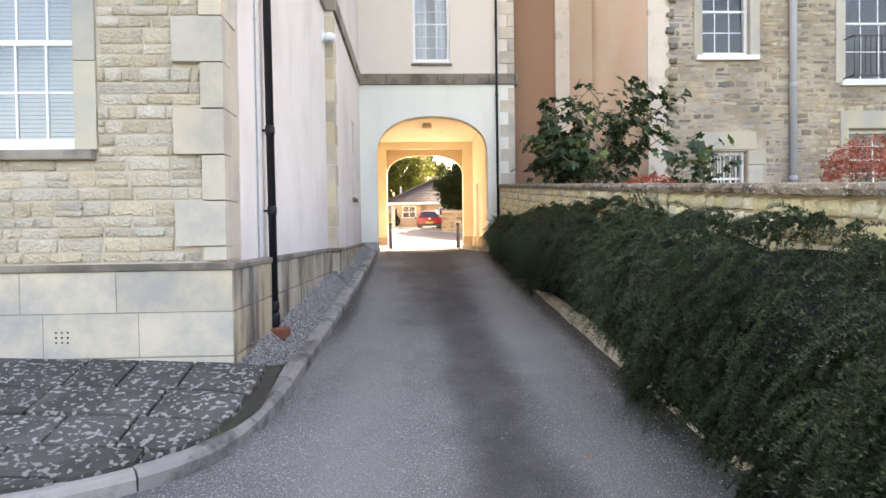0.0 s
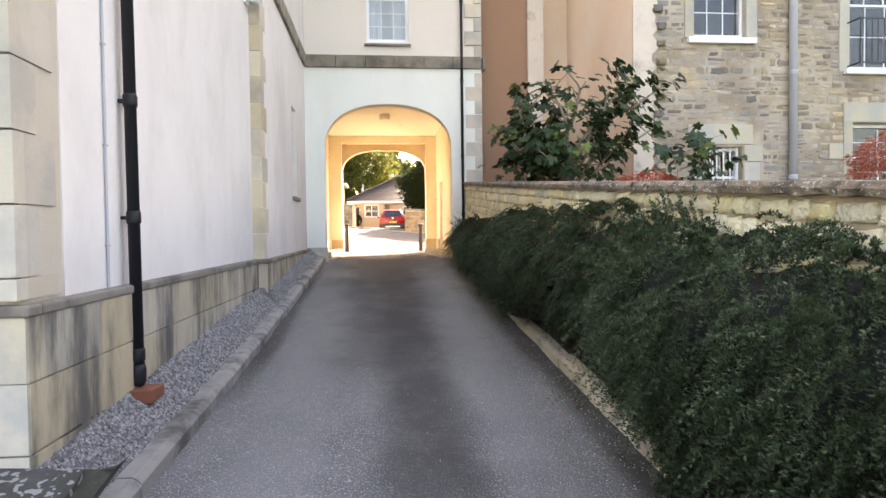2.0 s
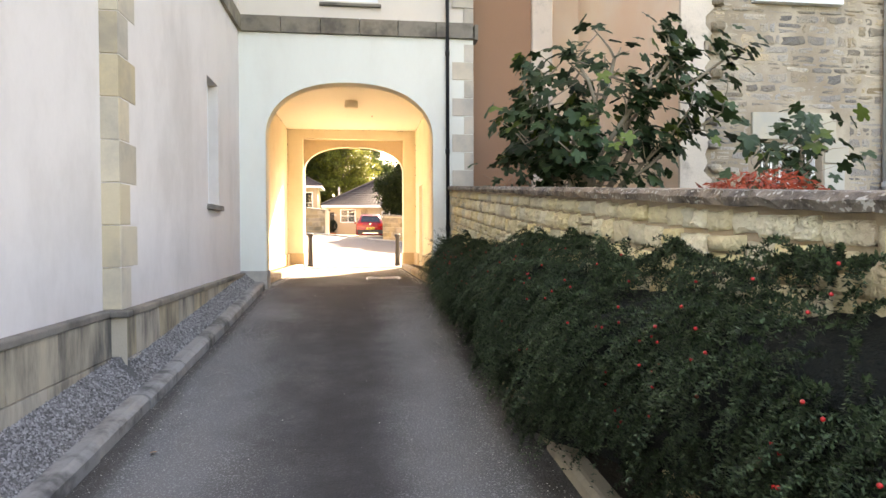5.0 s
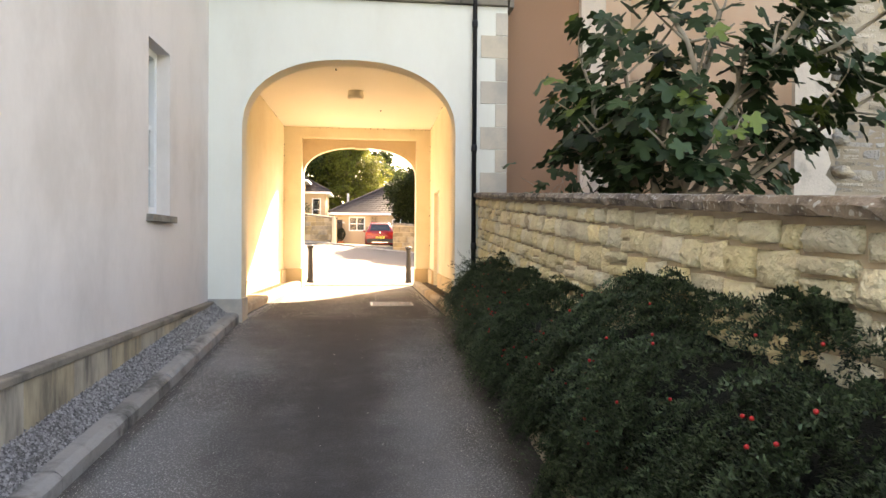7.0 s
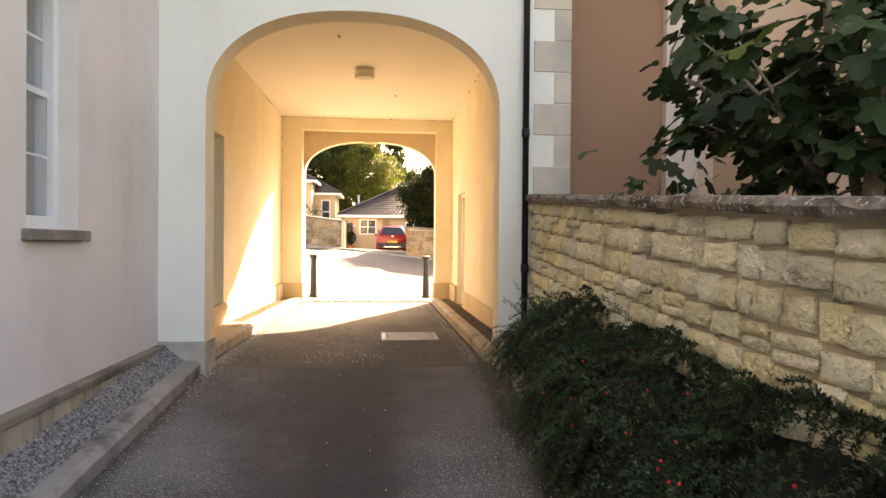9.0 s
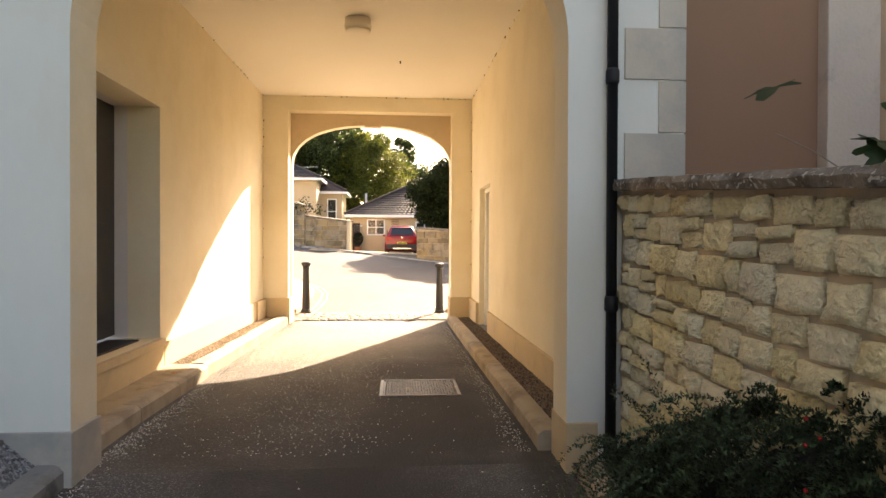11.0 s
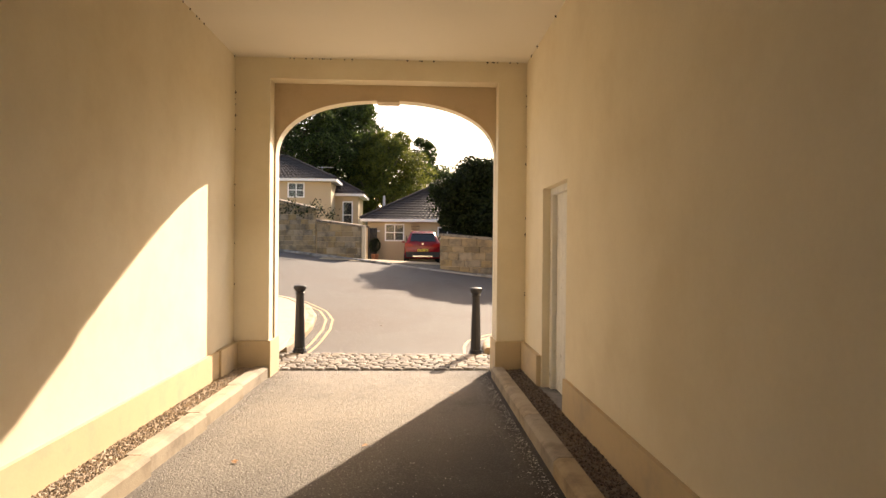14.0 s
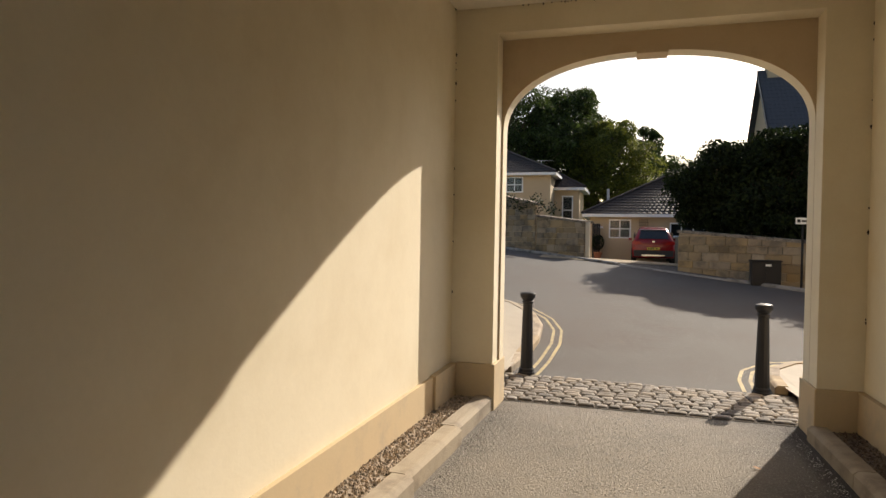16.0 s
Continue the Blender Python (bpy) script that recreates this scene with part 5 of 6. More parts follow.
def hip_house(name, x0, x1, y0, y1, z0, eave, rise, label, windows=(), over=0.35, tile=(40, 14), chimney=None):
    h = thing(name, ((x0 + x1) / 2, y0, z0), label, "house")
    part("wall", holed_wall("y", y0, y0 + 0.25, x0, x1, z0, eave, [w[:4] for w in windows]), HOUSE_RENDER, h)
    part("side_wall", boxes((x0, x0 + 0.25, y0 + 0.25, y1, z0, eave), (x1 - 0.25, x1, y0 + 0.25, y1, z0, eave), (x0 + 0.25, x1 - 0.25, y1 - 0.25, y1, z0, eave)), HOUSE_RENDER, h)
    a, b, c, d = x0 - over, x1 + over, y0 - over, y1 + over
    half = (d - c) / 2
    ra, rb, ry, rz = a + half, b - half, (c + d) / 2, eave + rise
    if rb < ra:
        ra = rb = (a + b) / 2
    gable_tiles(h, (a, c, eave), (b, c, eave), (ra, ry, rz), (rb, ry, rz), *tile, ROOF)
    gable_tiles(h, (a, d, eave), (a, c, eave), (ra, ry, rz), (ra, ry, rz), 20, tile[1], ROOF)
    gable_tiles(h, (b, c, eave), (b, d, eave), (rb, ry, rz), (rb, ry, rz), 20, tile[1], ROOF)
    gable_tiles(h, (b, d, eave), (a, d, eave), (rb, ry, rz), (ra, ry, rz), *tile, ROOF)
    part("fascia", boxes((a, b, c - 0.01, c + 0.03, eave - 0.14, eave + 0.01), (a - 0.01, a + 0.03, c + 0.03, d, eave - 0.14, eave + 0.01), (b - 0.03, b + 0.01, c + 0.03, d, eave - 0.14, eave + 0.01)), WHITE_PAINT, h, "white painted fascia and gutter")
    part("soffit", boxes((a + 0.03, b - 0.03, c + 0.03, d - 0.03, eave - 0.13, eave - 0.11)), WHITE_PAINT, h)
    for r0, r1 in (((a, c, eave), (ra, ry, rz)), ((b, c, eave), (rb, ry, rz)), ((ra, ry, rz), (rb, ry, rz))):
        if (Vector(r1) - Vector(r0)).length > 0.2:
            part("ridge_tiles", cyl(bmesh.new(), Vector(r0) + Vector((0, 0, 0.05)), Vector(r1) + Vector((0, 0, 0.05)), 0.09, seg=8), ROOF, h)
    for xa, xb, za, zb, cols, rows in windows:
        w = part("window", boxes((xa, xb, y0 + 0.10, y0 + 0.12, za, zb)), DARK, h)
        p = part("pane", boxes((xa, xb, y0 + 0.07, y0 + 0.075, za, zb)), GLASS, w)
        p.visible_shadow = False
        for k, (q, r) in enumerate(((xa, xa + 0.07), (xb - 0.07, xb))):
            part("frame", boxes((q, r, y0 - 0.02, y0 + 0.06, za, zb)), WHITE_PAINT, w)
        for q in (za, zb - 0.07):
            part("frame", boxes((xa + 0.07, xb - 0.07, y0 - 0.02, y0 + 0.06, q, q + 0.07)), WHITE_PAINT, w)
        for q in frange(xa, xb, (xb - xa) / cols)[1:-1]:
            part("glazing_bar", boxes((q - 0.025, q + 0.025, y0 - 0.01, y0 + 0.05, za + 0.07, zb - 0.07)), WHITE_PAINT, w)
        for q in frange(za, zb, (zb - za) / rows)[1:-1]:
            part("glazing_bar", boxes((xa + 0.07, xb - 0.07, y0 - 0.008, y0 + 0.048, q - 0.025, q + 0.025)), WHITE_PAINT, w)
    return h


bung = hip_house("bungalow", -1.75, 7.5, 46.3, 53.5, 1.3, 3.98, 2.1, "cream bungalow with a dark tiled hipped roof", [(-0.83, 0.22, 2.80, 3.74, 2, 2), (2.0, 3.6, 2.9, 3.6, 3, 1)])
part("flue", cyl(bmesh.new(), (-0.95, 47.8, 4.6), (-0.95, 47.8, 5.35), 0.07, seg=10), GREY_PIPE, bung)
part("trellis", boxes(*[(0.62 + 0.09 * k, 0.64 + 0.09 * k, 46.24, 46.27, 2.9, 3.75) for k in range(5)], *[(0.58, 1.04, 46.22, 46.24, 2.95 + 0.16 * k, 2.97 + 0.16 * k) for k in range(5)]), BARK, bung, "brown timber trellis on the wall")
part("name_plate", boxes((-1.5, -1.1, 46.27, 46.297, 3.3, 3.38)), WHITE_PAINT, bung)
up1 = hip_house("hillside_house", -13.5, -4.2, 50.0, 56.6, 2.0, 6.45, 1.75, "cream hillside house with dark hipped roofs", [(-6.75, -5.75, 5.35, 6.25, 2, 2), (-10.5, -9.3, 5.35, 6.25, 2, 2)])
up2 = hip_house("hillside_house_wing", -6.4, -2.75, 52.0, 55.4, 2.0, 5.75, 1.15, "lower cream wing of the hillside house", [(-3.75, -3.1, 3.6, 5.3, 1, 2)], tile=(16, 10))
part("aerial", boxes((-5.1, -5.08, 52.5, 52.52, 6.6, 7.5), (-5.4, -4.4, 52.5, 52.52, 7.45, 7.47), *[(-5.3 + 0.15 * k, -5.29 + 0.15 * k, 52.3, 52.7, 7.45, 7.47) for k in range(6)]), GREY_PIPE, up2)

sh = thing("slate_house", (9, 47, 1), "tall house with a steep slate roof and pale gable", "house")
part("wall", boxes((6.9, 16, 47.6, 56, 0.5, 7.0)), HOUSE_RENDER, sh)
bm = bmesh.new()
vs = [bm.verts.new(p) for p in ((6.9, 47.6, 7.0), (6.9, 56, 7.0), (6.9, 51.8, 11.8), (7.15, 47.6, 7.0), (7.15, 56, 7.0), (7.15, 51.8, 11.8))]
for f in ((0, 1, 2), (5, 4, 3), (0, 3, 4, 1), (1, 4, 5, 2), (2, 5, 3, 0)):
    bm.faces.new([vs[i] for i in f])
part("gable", bm, HOUSE_RENDER, sh)
gable_tiles(sh, (6.6, 47.1, 6.6), (16.4, 47.1, 6.6), (6.6, 51.8, 12.0), (16.4, 51.8, 12.0), 46, 24, SLATE, 0.012)
gable_tiles(sh, (16.4, 56.5, 6.6), (6.6, 56.5, 6.6), (16.4, 51.8, 12.0), (6.6, 51.8, 12.0), 20, 10, SLATE, 0.012)
part("bargeboard", sloped_block(6.56, 6.62, 47.0, 51.8, 6.3, 11.7, 6.62, 12.02), BLACK_PAINT, sh)
dm = part("dormer", boxes((9.3, 10.9, 47.9, 50.5, 7.3, 9.2)), SLATE, sh)
part("frame", boxes((9.45, 10.75, 47.85, 47.9, 7.6, 9.0)), WHITE_PAINT, dm)
part("pane", boxes((9.55, 10.05, 47.83, 47.85, 7.7, 8.9), (10.15, 10.65, 47.83, 47.85, 7.7, 8.9)), DARK, dm)
part("chimney", boxes((7.0, 7.9, 51.3, 52.2, 11.5, 12.4)), HOUSE_RENDER, sh)
part("gutter", cyl(bmesh.new(), (6.6, 47.05, 6.62), (16.4, 47.05, 6.62), 0.06, seg=8), WHITE_PAINT, sh)

# ---- street furniture ----
cab = thing("utility_cabinet", (3.9, 33.5, ground_z(3.9, 33.5)), "low black street cabinet against the stone wall", "cabinet")
cz = ground_z(3.9, 33.5)
part("body", boxes((3.5, 4.25, 33.4, 33.75, cz, cz + 0.68), bevel=0.015), BLACK_PAINT, cab)
part("door", boxes((3.53, 3.87, 33.385, 33.398, cz + 0.06, cz + 0.62)), BLACK_PAINT, cab)
part("door", boxes((3.88, 4.22, 33.385, 33.398, cz + 0.06, cz + 0.62)), BLACK_PAINT, cab)
part("lid", boxes((3.47, 4.28, 33.37, 33.78, cz + 0.68, cz + 0.72), bevel=0.01), BLACK_PAINT, cab)
part("notice", boxes((3.85, 4.0, 33.378, 33.384, cz + 0.55, cz + 0.61)), WHITE_PAINT, cab)
sign = thing("street_sign", (4.75, 33.4, ground_z(4.75, 33.4)), "small white street sign with dark markings on a post", "sign")
sz = ground_z(4.75, 33.4)
part("pole", cyl(bmesh.new(), (4.75, 33.4, sz), (4.75, 33.4, 3.4), 0.03, seg=10), BLACK_PAINT, sign)
part("plate", boxes((4.56, 4.94, 33.35, 33.365, 3.2, 3.38), bevel=0.004), WHITE_PAINT, sign)
part("marking", boxes((4.60, 4.68, 33.343, 33.349, 3.25, 3.33), (4.71, 4.90, 33.343, 33.349, 3.26, 3.31)), BLACK_PAINT, sign, "dark unreadable lettering")

pot = thing("potted_shrub", (-1.30, 45.6, ground_z(-1.3, 45.6)), "clipped round shrub in a terracotta pot", "plant")
pz = ground_z(-1.3, 45.6) + 0.03
part("pot", lathe(bmesh.new(), (-1.30, 45.6, pz), [(0, 0.13), (0.3, 0.19), (0.31, 0.21), (0.37, 0.21), (0.38, 0.17)], 18), TERRACOTTA, pot)
part("stem", cyl(bmesh.new(), (-1.30, 45.6, pz + 0.35), (-1.30, 45.6, pz + 0.75), 0.03, seg=8), BARK, pot)

# ---- the red car ----
RED = mat("red_car_paint", (0.24, 0.006, 0.010), 0.08, 2, 60, 0.25, 0.0, spec=0.6)
CAR_GLASS = mat("dark_car_glass", (0.02, 0.022, 0.025), 0.1, 2, 40, 0.08, 0.0, spec=0.8)
TYRE = mat("tyre_rubber", (0.02, 0.02, 0.02), 0.2, 10, 60, 0.9, 0.2)
PLASTIC = mat("black_plastic", (0.03, 0.03, 0.032), 0.15, 6, 60, 0.6, 0.1)
CHROME = mat("chrome_trim", (0.6, 0.6, 0.62), 0.05, 4, 40, 0.2, 0.0, metal=1.0)
LAMP_RED = mat("red_tail_lamp", (0.35, 0.01, 0.01), 0.1, 8, 60, 0.2, 0.0)
PLATE = mat("yellow_number_plate", (0.75, 0.55, 0.08), 0.05, 8, 60, 0.5, 0.0)


def car(x, y, z):
    c = thing("car", (x, y, z), "parked red compact car with dark rear window, seen from behind", "car")
    secs = [  # along y: half width low, half width waist, floor, waist height, top height, half width of roof
        (0.0, 0.70, 0.78, 0.42, 0.80, 0.86, 0.60), (0.06, 0.82, 0.88, 0.30, 0.92, 1.06, 0.70), (0.25, 0.87, 0.905, 0.24, 0.98, 1.36, 0.64), (0.55, 0.89, 0.91, 0.22, 0.98, 1.56, 0.60),
        (1.2, 0.89, 0.91, 0.22, 0.97, 1.62, 0.60), (2.2, 0.89, 0.91, 0.22, 0.95, 1.60, 0.60), (2.8, 0.89, 0.91, 0.22, 0.94, 1.40, 0.62), (3.3, 0.88, 0.90, 0.22, 0.92, 1.02, 0.72),
        (4.0, 0.84, 0.87, 0.24, 0.84, 0.90, 0.70), (4.3, 0.70, 0.76, 0.36, 0.70, 0.74, 0.55)]
    bm = bmesh.new()
    prev = None
    for yy, hl, hw, f, w, t, hr in secs:
        half = [(hl, f), (hw, (f + w) / 2 - 0.05), (hw, w - 0.05), (hw - 0.05, w), ((hr + hw) / 2 - 0.03, (w + t) / 2), (hr, t - 0.05), (hr - 0.12, t)]
        ring = [bm.verts.new((x + a, y + yy, z + b)) for a, b in half] + [bm.verts.new((x - a, y + yy, z + b)) for a, b in half[::-1]]
        if prev:
            for k in range(len(ring)):
                bm.faces.new((prev[k], prev[(k + 1) % len(ring)], ring[(k + 1) % len(ring)], ring[k]))
        else:
            bm.faces.new(ring)
        prev = ring
    bm.faces.new(prev[::-1])
    part("body", bm, RED, c, "glossy red bodywork", True)

    def slab(name, pts, material, parent=c, label=""):
        b = bmesh.new()
        vs_ = [b.verts.new((x + p[0], y + p[1], z + p[2])) for p in pts]
        b.faces.new(vs_)
        g_ = bmesh.ops.extrude_face_region(b, geom=b.faces[:])
        bmesh.ops.translate(b, verts=[v for v in g_["geom"] if isinstance(v, bmesh.types.BMVert)], vec=(0, 0.03, 0))
        return part(name, b, material, parent, label)
    slab("rear_window", [(-0.62, 0.03, 1.08), (0.62, 0.03, 1.08), (0.54, 0.30, 1.47), (-0.54, 0.30, 1.47)], CAR_GLASS)
    slab("bumper", [(-0.80, -0.03, 0.32), (0.80, -0.03, 0.32), (0.84, -0.015, 0.58), (-0.84, -0.015, 0.58)], PLASTIC)
    slab("skid_plate", [(-0.45, -0.045, 0.33), (0.45, -0.045, 0.33), (0.5, -0.042, 0.40), (-0.5, -0.042, 0.40)], CHROME)
    pl = slab("number_plate", [(-0.26, -0.05, 0.60), (0.26, -0.05, 0.60), (0.26, -0.045, 0.71), (-0.26, -0.045, 0.71)], PLATE)
    for k in range(7):
        if k != 4:
            slab("character", [(-0.22 + 0.063 * k, -0.055, 0.62), (-0.18 + 0.063 * k, -0.055, 0.62), (-0.18 + 0.063 * k, -0.052, 0.69), (-0.22 + 0.063 * k, -0.052, 0.69)], BLACK_PAINT, pl)
    for s in (-1, 1):
        slab("tail_lamp", [(s * 0.48, -0.03, 0.84), (s * 0.86, -0.01, 0.82), (s * 0.87, 0.01, 0.99), (s * 0.55, -0.02, 0.97)], LAMP_RED)
        slab("mirror", [(s * 0.90, 2.7, 1.0), (s * 1.06, 2.72, 1.02), (s * 1.06, 2.72, 1.14), (s * 0.90, 2.7, 1.12)], RED)
        part("roof_rail", cyl(bmesh.new(), (x + s * 0.52, y + 0.7, z + 1.64), (x + s * 0.52, y + 2.3, z + 1.63), 0.018, seg=8), CHROME, c)
        part("side_window", boxes((x + s * 0.80 - 0.03, x + s * 0.80 + 0.03, y + 0.8, y + 2.5, z + 1.05, z + 1.36)), CAR_GLASS, c)
        for yy in (0.75, 3.45):
            w = part("wheel", cyl(bmesh.new(), (x + s * 0.70, y + yy, z + 0.33), (x + s * 0.92, y + yy, z + 0.33), 0.33, seg=24), TYRE, c)
            part("rim", cyl(bmesh.new(), (x + s * 0.91, y + yy, z + 0.33), (x + s * 0.93, y + yy, z + 0.33), 0.2, seg=16), CHROME, w)
    slab("badge", [(-0.05, -0.02, 0.93), (0.05, -0.02, 0.93), (0.05, -0.015, 1.0), (-0.05, -0.015, 1.0)], CHROME)
    part("spoiler", boxes((x - 0.55, x + 0.55, y + 0.22, y + 0.45, z + 1.54, z + 1.57), bevel=0.01), RED, c)
    return c


car(1.18, 43.0, ground_z(1.18, 43.9) + 0.03)

# ---- the old facade: windows, dressings, balcony ----
sash("window_4", "y", YR + 0.14, *RW[0], 3, 2, 6.3, "white sash window with a bright sill in the old facade")
sash("window_5", "y", YR + 0.14, *RW[1], 4, 1, 2.66, "small white barred window low in the old facade", sill=False)
sash("window_6", "y", YR + 0.14, *RW[2], 4, 2, 6.05, "tall white sash window behind a balcony rail")
sash("window_7", "y", YR + 0.14, *RW[3], 2, 2, 3.05, "white casement window low in the old facade", sill=False)
bars = thing("window_bars", (6.73, YR + 0.05, 2.1), "white iron security bars over the low window", "window bars")
for k in range(7):
    part("bar", cyl(bmesh.new(), (6.33 + 0.135 * k, YR + 0.06, 2.1), (6.33 + 0.135 * k, YR + 0.06, 3.24), 0.011, seg=6), WHITE_PAINT, bars)
dress = thing("window_dressings", (6.7, YR, 3.3), "smooth pale stone lintels and jambs round the windows", "window surround", kind="structure")
for a in ((6.12, 7.42, 3.28, 3.66), (7.24, 7.62, 2.95, 3.26), (7.24, 7.56, 2.3, 2.93), (6.05, 6.235, 5.3, 7.3), (7.285, 7.5, 5.3, 7.3), (9.2, 9.41, 4.7, 7.4), (9.3, 9.49, 2.3, 3.72), (9.3, 11.2, 3.72, 4.1), (9.0, 9.29, 3.0, 3.3)):
    part("dressed_stone", boxes((a[0], a[1], YR - 0.03, YR + 0.12, a[2], a[3]), bevel=0.008), ASHLAR, dress)
part("painted_sill", boxes((6.1, 7.46, YR - 0.1, YR + 0.12, 5.19, 5.30), bevel=0.008), WHITE_PAINT, dress, "bright white painted sill")
part("painted_sill", boxes((9.3, 11.4, YR - 0.1, YR + 0.12, 4.64, 4.74), bevel=0.008), WHITE_PAINT, dress, "bright white painted sill")
rail = thing("balcony_rail", (10.3, YR - 0.3, 4.7), "curved black iron window balcony rail", "railing")
for z in (4.78, 5.62):
    part("rail_bar", boxes((9.36, 11.3, YR - 0.36, YR - 0.34, z, z + 0.025), (9.36, 9.38, YR - 0.34, YR, z, z + 0.025)), BLACK_PAINT, rail)
for k in range(16):
    part("baluster", cyl(bmesh.new(), (9.38 + 0.12 * k, YR - 0.35, 4.78), (9.38 + 0.12 * k, YR - 0.35, 5.63), 0.009, seg=6), BLACK_PAINT, rail)

edge = thing("limewash_strip", (5.25, YR, 2), "flaking whitewashed edge where the render ends", "render edge", kind="structure")
bm = bmesh.new()
re_ = random.Random(5)
zs = frange(1.5, 9.5, 0.12)
left = [(5.03, z) for z in zs]
right = [(5.42 + re_.uniform(-0.06, 0.10), z) for z in zs]
fl = [bm.verts.new((x, YR - 0.045, z)) for x, z in left]
frr = [bm.verts.new((x, YR - 0.045, z)) for x, z in right]
bl_ = [bm.verts.new((x, YR + 0.01, z)) for x, z in left]
br_ = [bm.verts.new((x, YR + 0.01, z)) for x, z in right]
for k in range(len(zs) - 1):
    bm.faces.new((fl[k], frr[k], frr[k + 1], fl[k + 1]))
    bm.faces.new((frr[k], br_[k], br_[k + 1], frr[k + 1]))
    bm.faces.new((bl_[k], fl[k], fl[k + 1], bl_[k + 1]))
part("render", bm, OLD_LIME, edge)

# ---- rubble pieces ----
def rubble(parent, stones, to_world, meshes, material, depth, near, gap=0.012, turn=0.0, name="stone", seed=0):
    """Places the stones of a wall; those that `near` picks (300 at most) are parts, the rest one joined mesh."""
    r = random.Random(seed)
    picked, rest = [], []
    order = sorted(stones, key=near)
    for k, (u, z, w, h) in enumerate(order):
        c = to_world(u, z)
        size = (max(0.03, w - gap), depth * r.uniform(0.6, 1.3), max(0.025, h - gap))
        tl = r.uniform(-1.5, 1.5)
        if k < 300:
            place(r.choice(meshes), name, parent, c, size, turn, tl)
        else:
            m = Matrix.Translation(c) @ Matrix.Rotation(radians(turn), 4, "Z") @ Matrix.Rotation(radians(tl), 4, "Y") @ Matrix.Diagonal((*size, 1))
            rest.append((r.choice(meshes), m))
    if rest:
        joined(name + "s", rest, material[1], parent)


def twin(name, base, **kw):
    """The same stone for single pieces and for joined ones."""
    return mat(name, base, **kw), mat(name + "_joined", base, island=True, **kw)


R1 = twin("rubble_pale", (0.51, 0.445, 0.355), vary=0.3, scale=9, fine=38, rough=0.9, bump=1.0, dist=0.03, rnd=0.16, tint=(0.47, 0.34, 0.19), tint_scale=2.6, tint_at=0.68)
R2 = twin("rubble_honey", (0.93, 0.715, 0.475), vary=0.30, scale=9, fine=34, rough=0.9, bump=1.0, dist=0.04, rnd=0.14, tint=(0.50, 0.375, 0.25), tint_scale=1.7, tint_at=0.66)
R3 = twin("rubble_aged", (0.43, 0.345, 0.245), vary=0.5, scale=8, fine=30, rough=0.9, bump=1.0, dist=0.04, rnd=0.40, tint=(0.27, 0.25, 0.235), tint_scale=0.9, tint_at=0.5)
M1 = [rock_mesh("stone", 100 + k, R1[0], 0.11, 0.4) for k in range(8)]
M2 = [rock_mesh("stone", 120 + k, R2[0], 0.15, 0.38) for k in range(10)]
M3 = [rock_mesh("stone", 140 + k, R3[0], 0.30, 0.5) for k in range(12)]
rr = random.Random(21)
skip = [(-9, WIN[1] + 0.17, 2.16, 4.7), (XA - 0.18, XA + 0.1, 0, 9)]
z, k = Z_PL - 0.23, 0
while z < 6:
    if k % 2:
        skip.append((XA - 0.395, XA + 0.1, z, z + 0.366))
    z, k = z + 0.366, k + 1
st = coursed(-5.2, XA, Z_PL + 0.015, 5.4, rr, (0.07, 0.135), (0.12, 0.36), skip)
rubble(by_name("wall_stone_front"), st, lambda u, z: (u, Y_C + 0.035, z), M1, R1, 0.024, lambda s: abs(s[0] + 2.3) + abs(s[1] - 2.4), 0.006, seed=1)

# garden wall: courses follow its slope
st = coursed(-3.0, YF - 0.06, 0.0, 1.41, rr, (0.085, 0.15), (0.09, 0.27))
gw = by_name("garden_wall")
rubble(gw, st, lambda u, z: (XG + 0.035, u, cap_z(u) - 0.068 - 1.41 + z), M2, R2, 0.038, lambda s: abs(s[0] - 10.2) * 0.5 + (1.41 - s[1]), 0.004, -90, seed=2)
def rough_coping(a, b, seed):
    """A thin coping slab whose front arris is chipped and uneven."""
    r = random.Random(seed)
    bm = bmesh.new()
    prev = None
    for y in frange(a + 0.004, b - 0.004, 0.06):
        c, j = cap_z(y), lambda q: r.uniform(-q, q)
        ring = [bm.verts.new(p) for p in ((XG - 0.045 + j(.008), y, c - 0.062 + j(.006)), (XG - 0.055 + j(.009), y, c - 0.030 + j(.006)), (XG - 0.035 + j(.010), y, c - 0.004 + j(.004)),
                                          (XG + 0.03, y, c + j(.003)), (XG + 0.46, y, c), (XG + 0.46, y, c - 0.062))]
        if prev:
            for k in range(6):
                bm.faces.new((prev[k], prev[(k + 1) % 6], ring[(k + 1) % 6], ring[k]))
        else:
            bm.faces.new(ring)
        prev = ring
    bm.faces.new(prev[::-1])
    return bm


for k, (a, b) in enumerate(zip(frange(-6, YF - 0.03, 1.15), frange(-6, YF - 0.03, 1.15)[1:])):
    part("coping_stone", rough_coping(a, b, k), COPING, gw)

skip3 = [(a - 0.16, b + 0.2, c - 0.1, d + 0.1) for a, b, c, d in RW] + [(6.1, 7.64, 2.3, 3.68)]
st = coursed(5.5, 11.6, 1.7, 7.3, rr, (0.05, 0.17), (0.07, 0.46), skip3)
rubble(by_name("wall_old_rubble"), st, lambda u, z: (u, YR + 0.012, z), M3, R3, 0.018, lambda s: s[0] + abs(s[1] - 3.5) * 0.6, 0.006, seed=3)
tooth = by_name("limewash_strip")
for k in range(17):
    place(rr.choice(M3), "toothing_stone", tooth, (5.55 + rr.uniform(-.04, .04), YR - 0.01, 2.2 + 0.33 * k), (0.2, 0.09, 0.15))

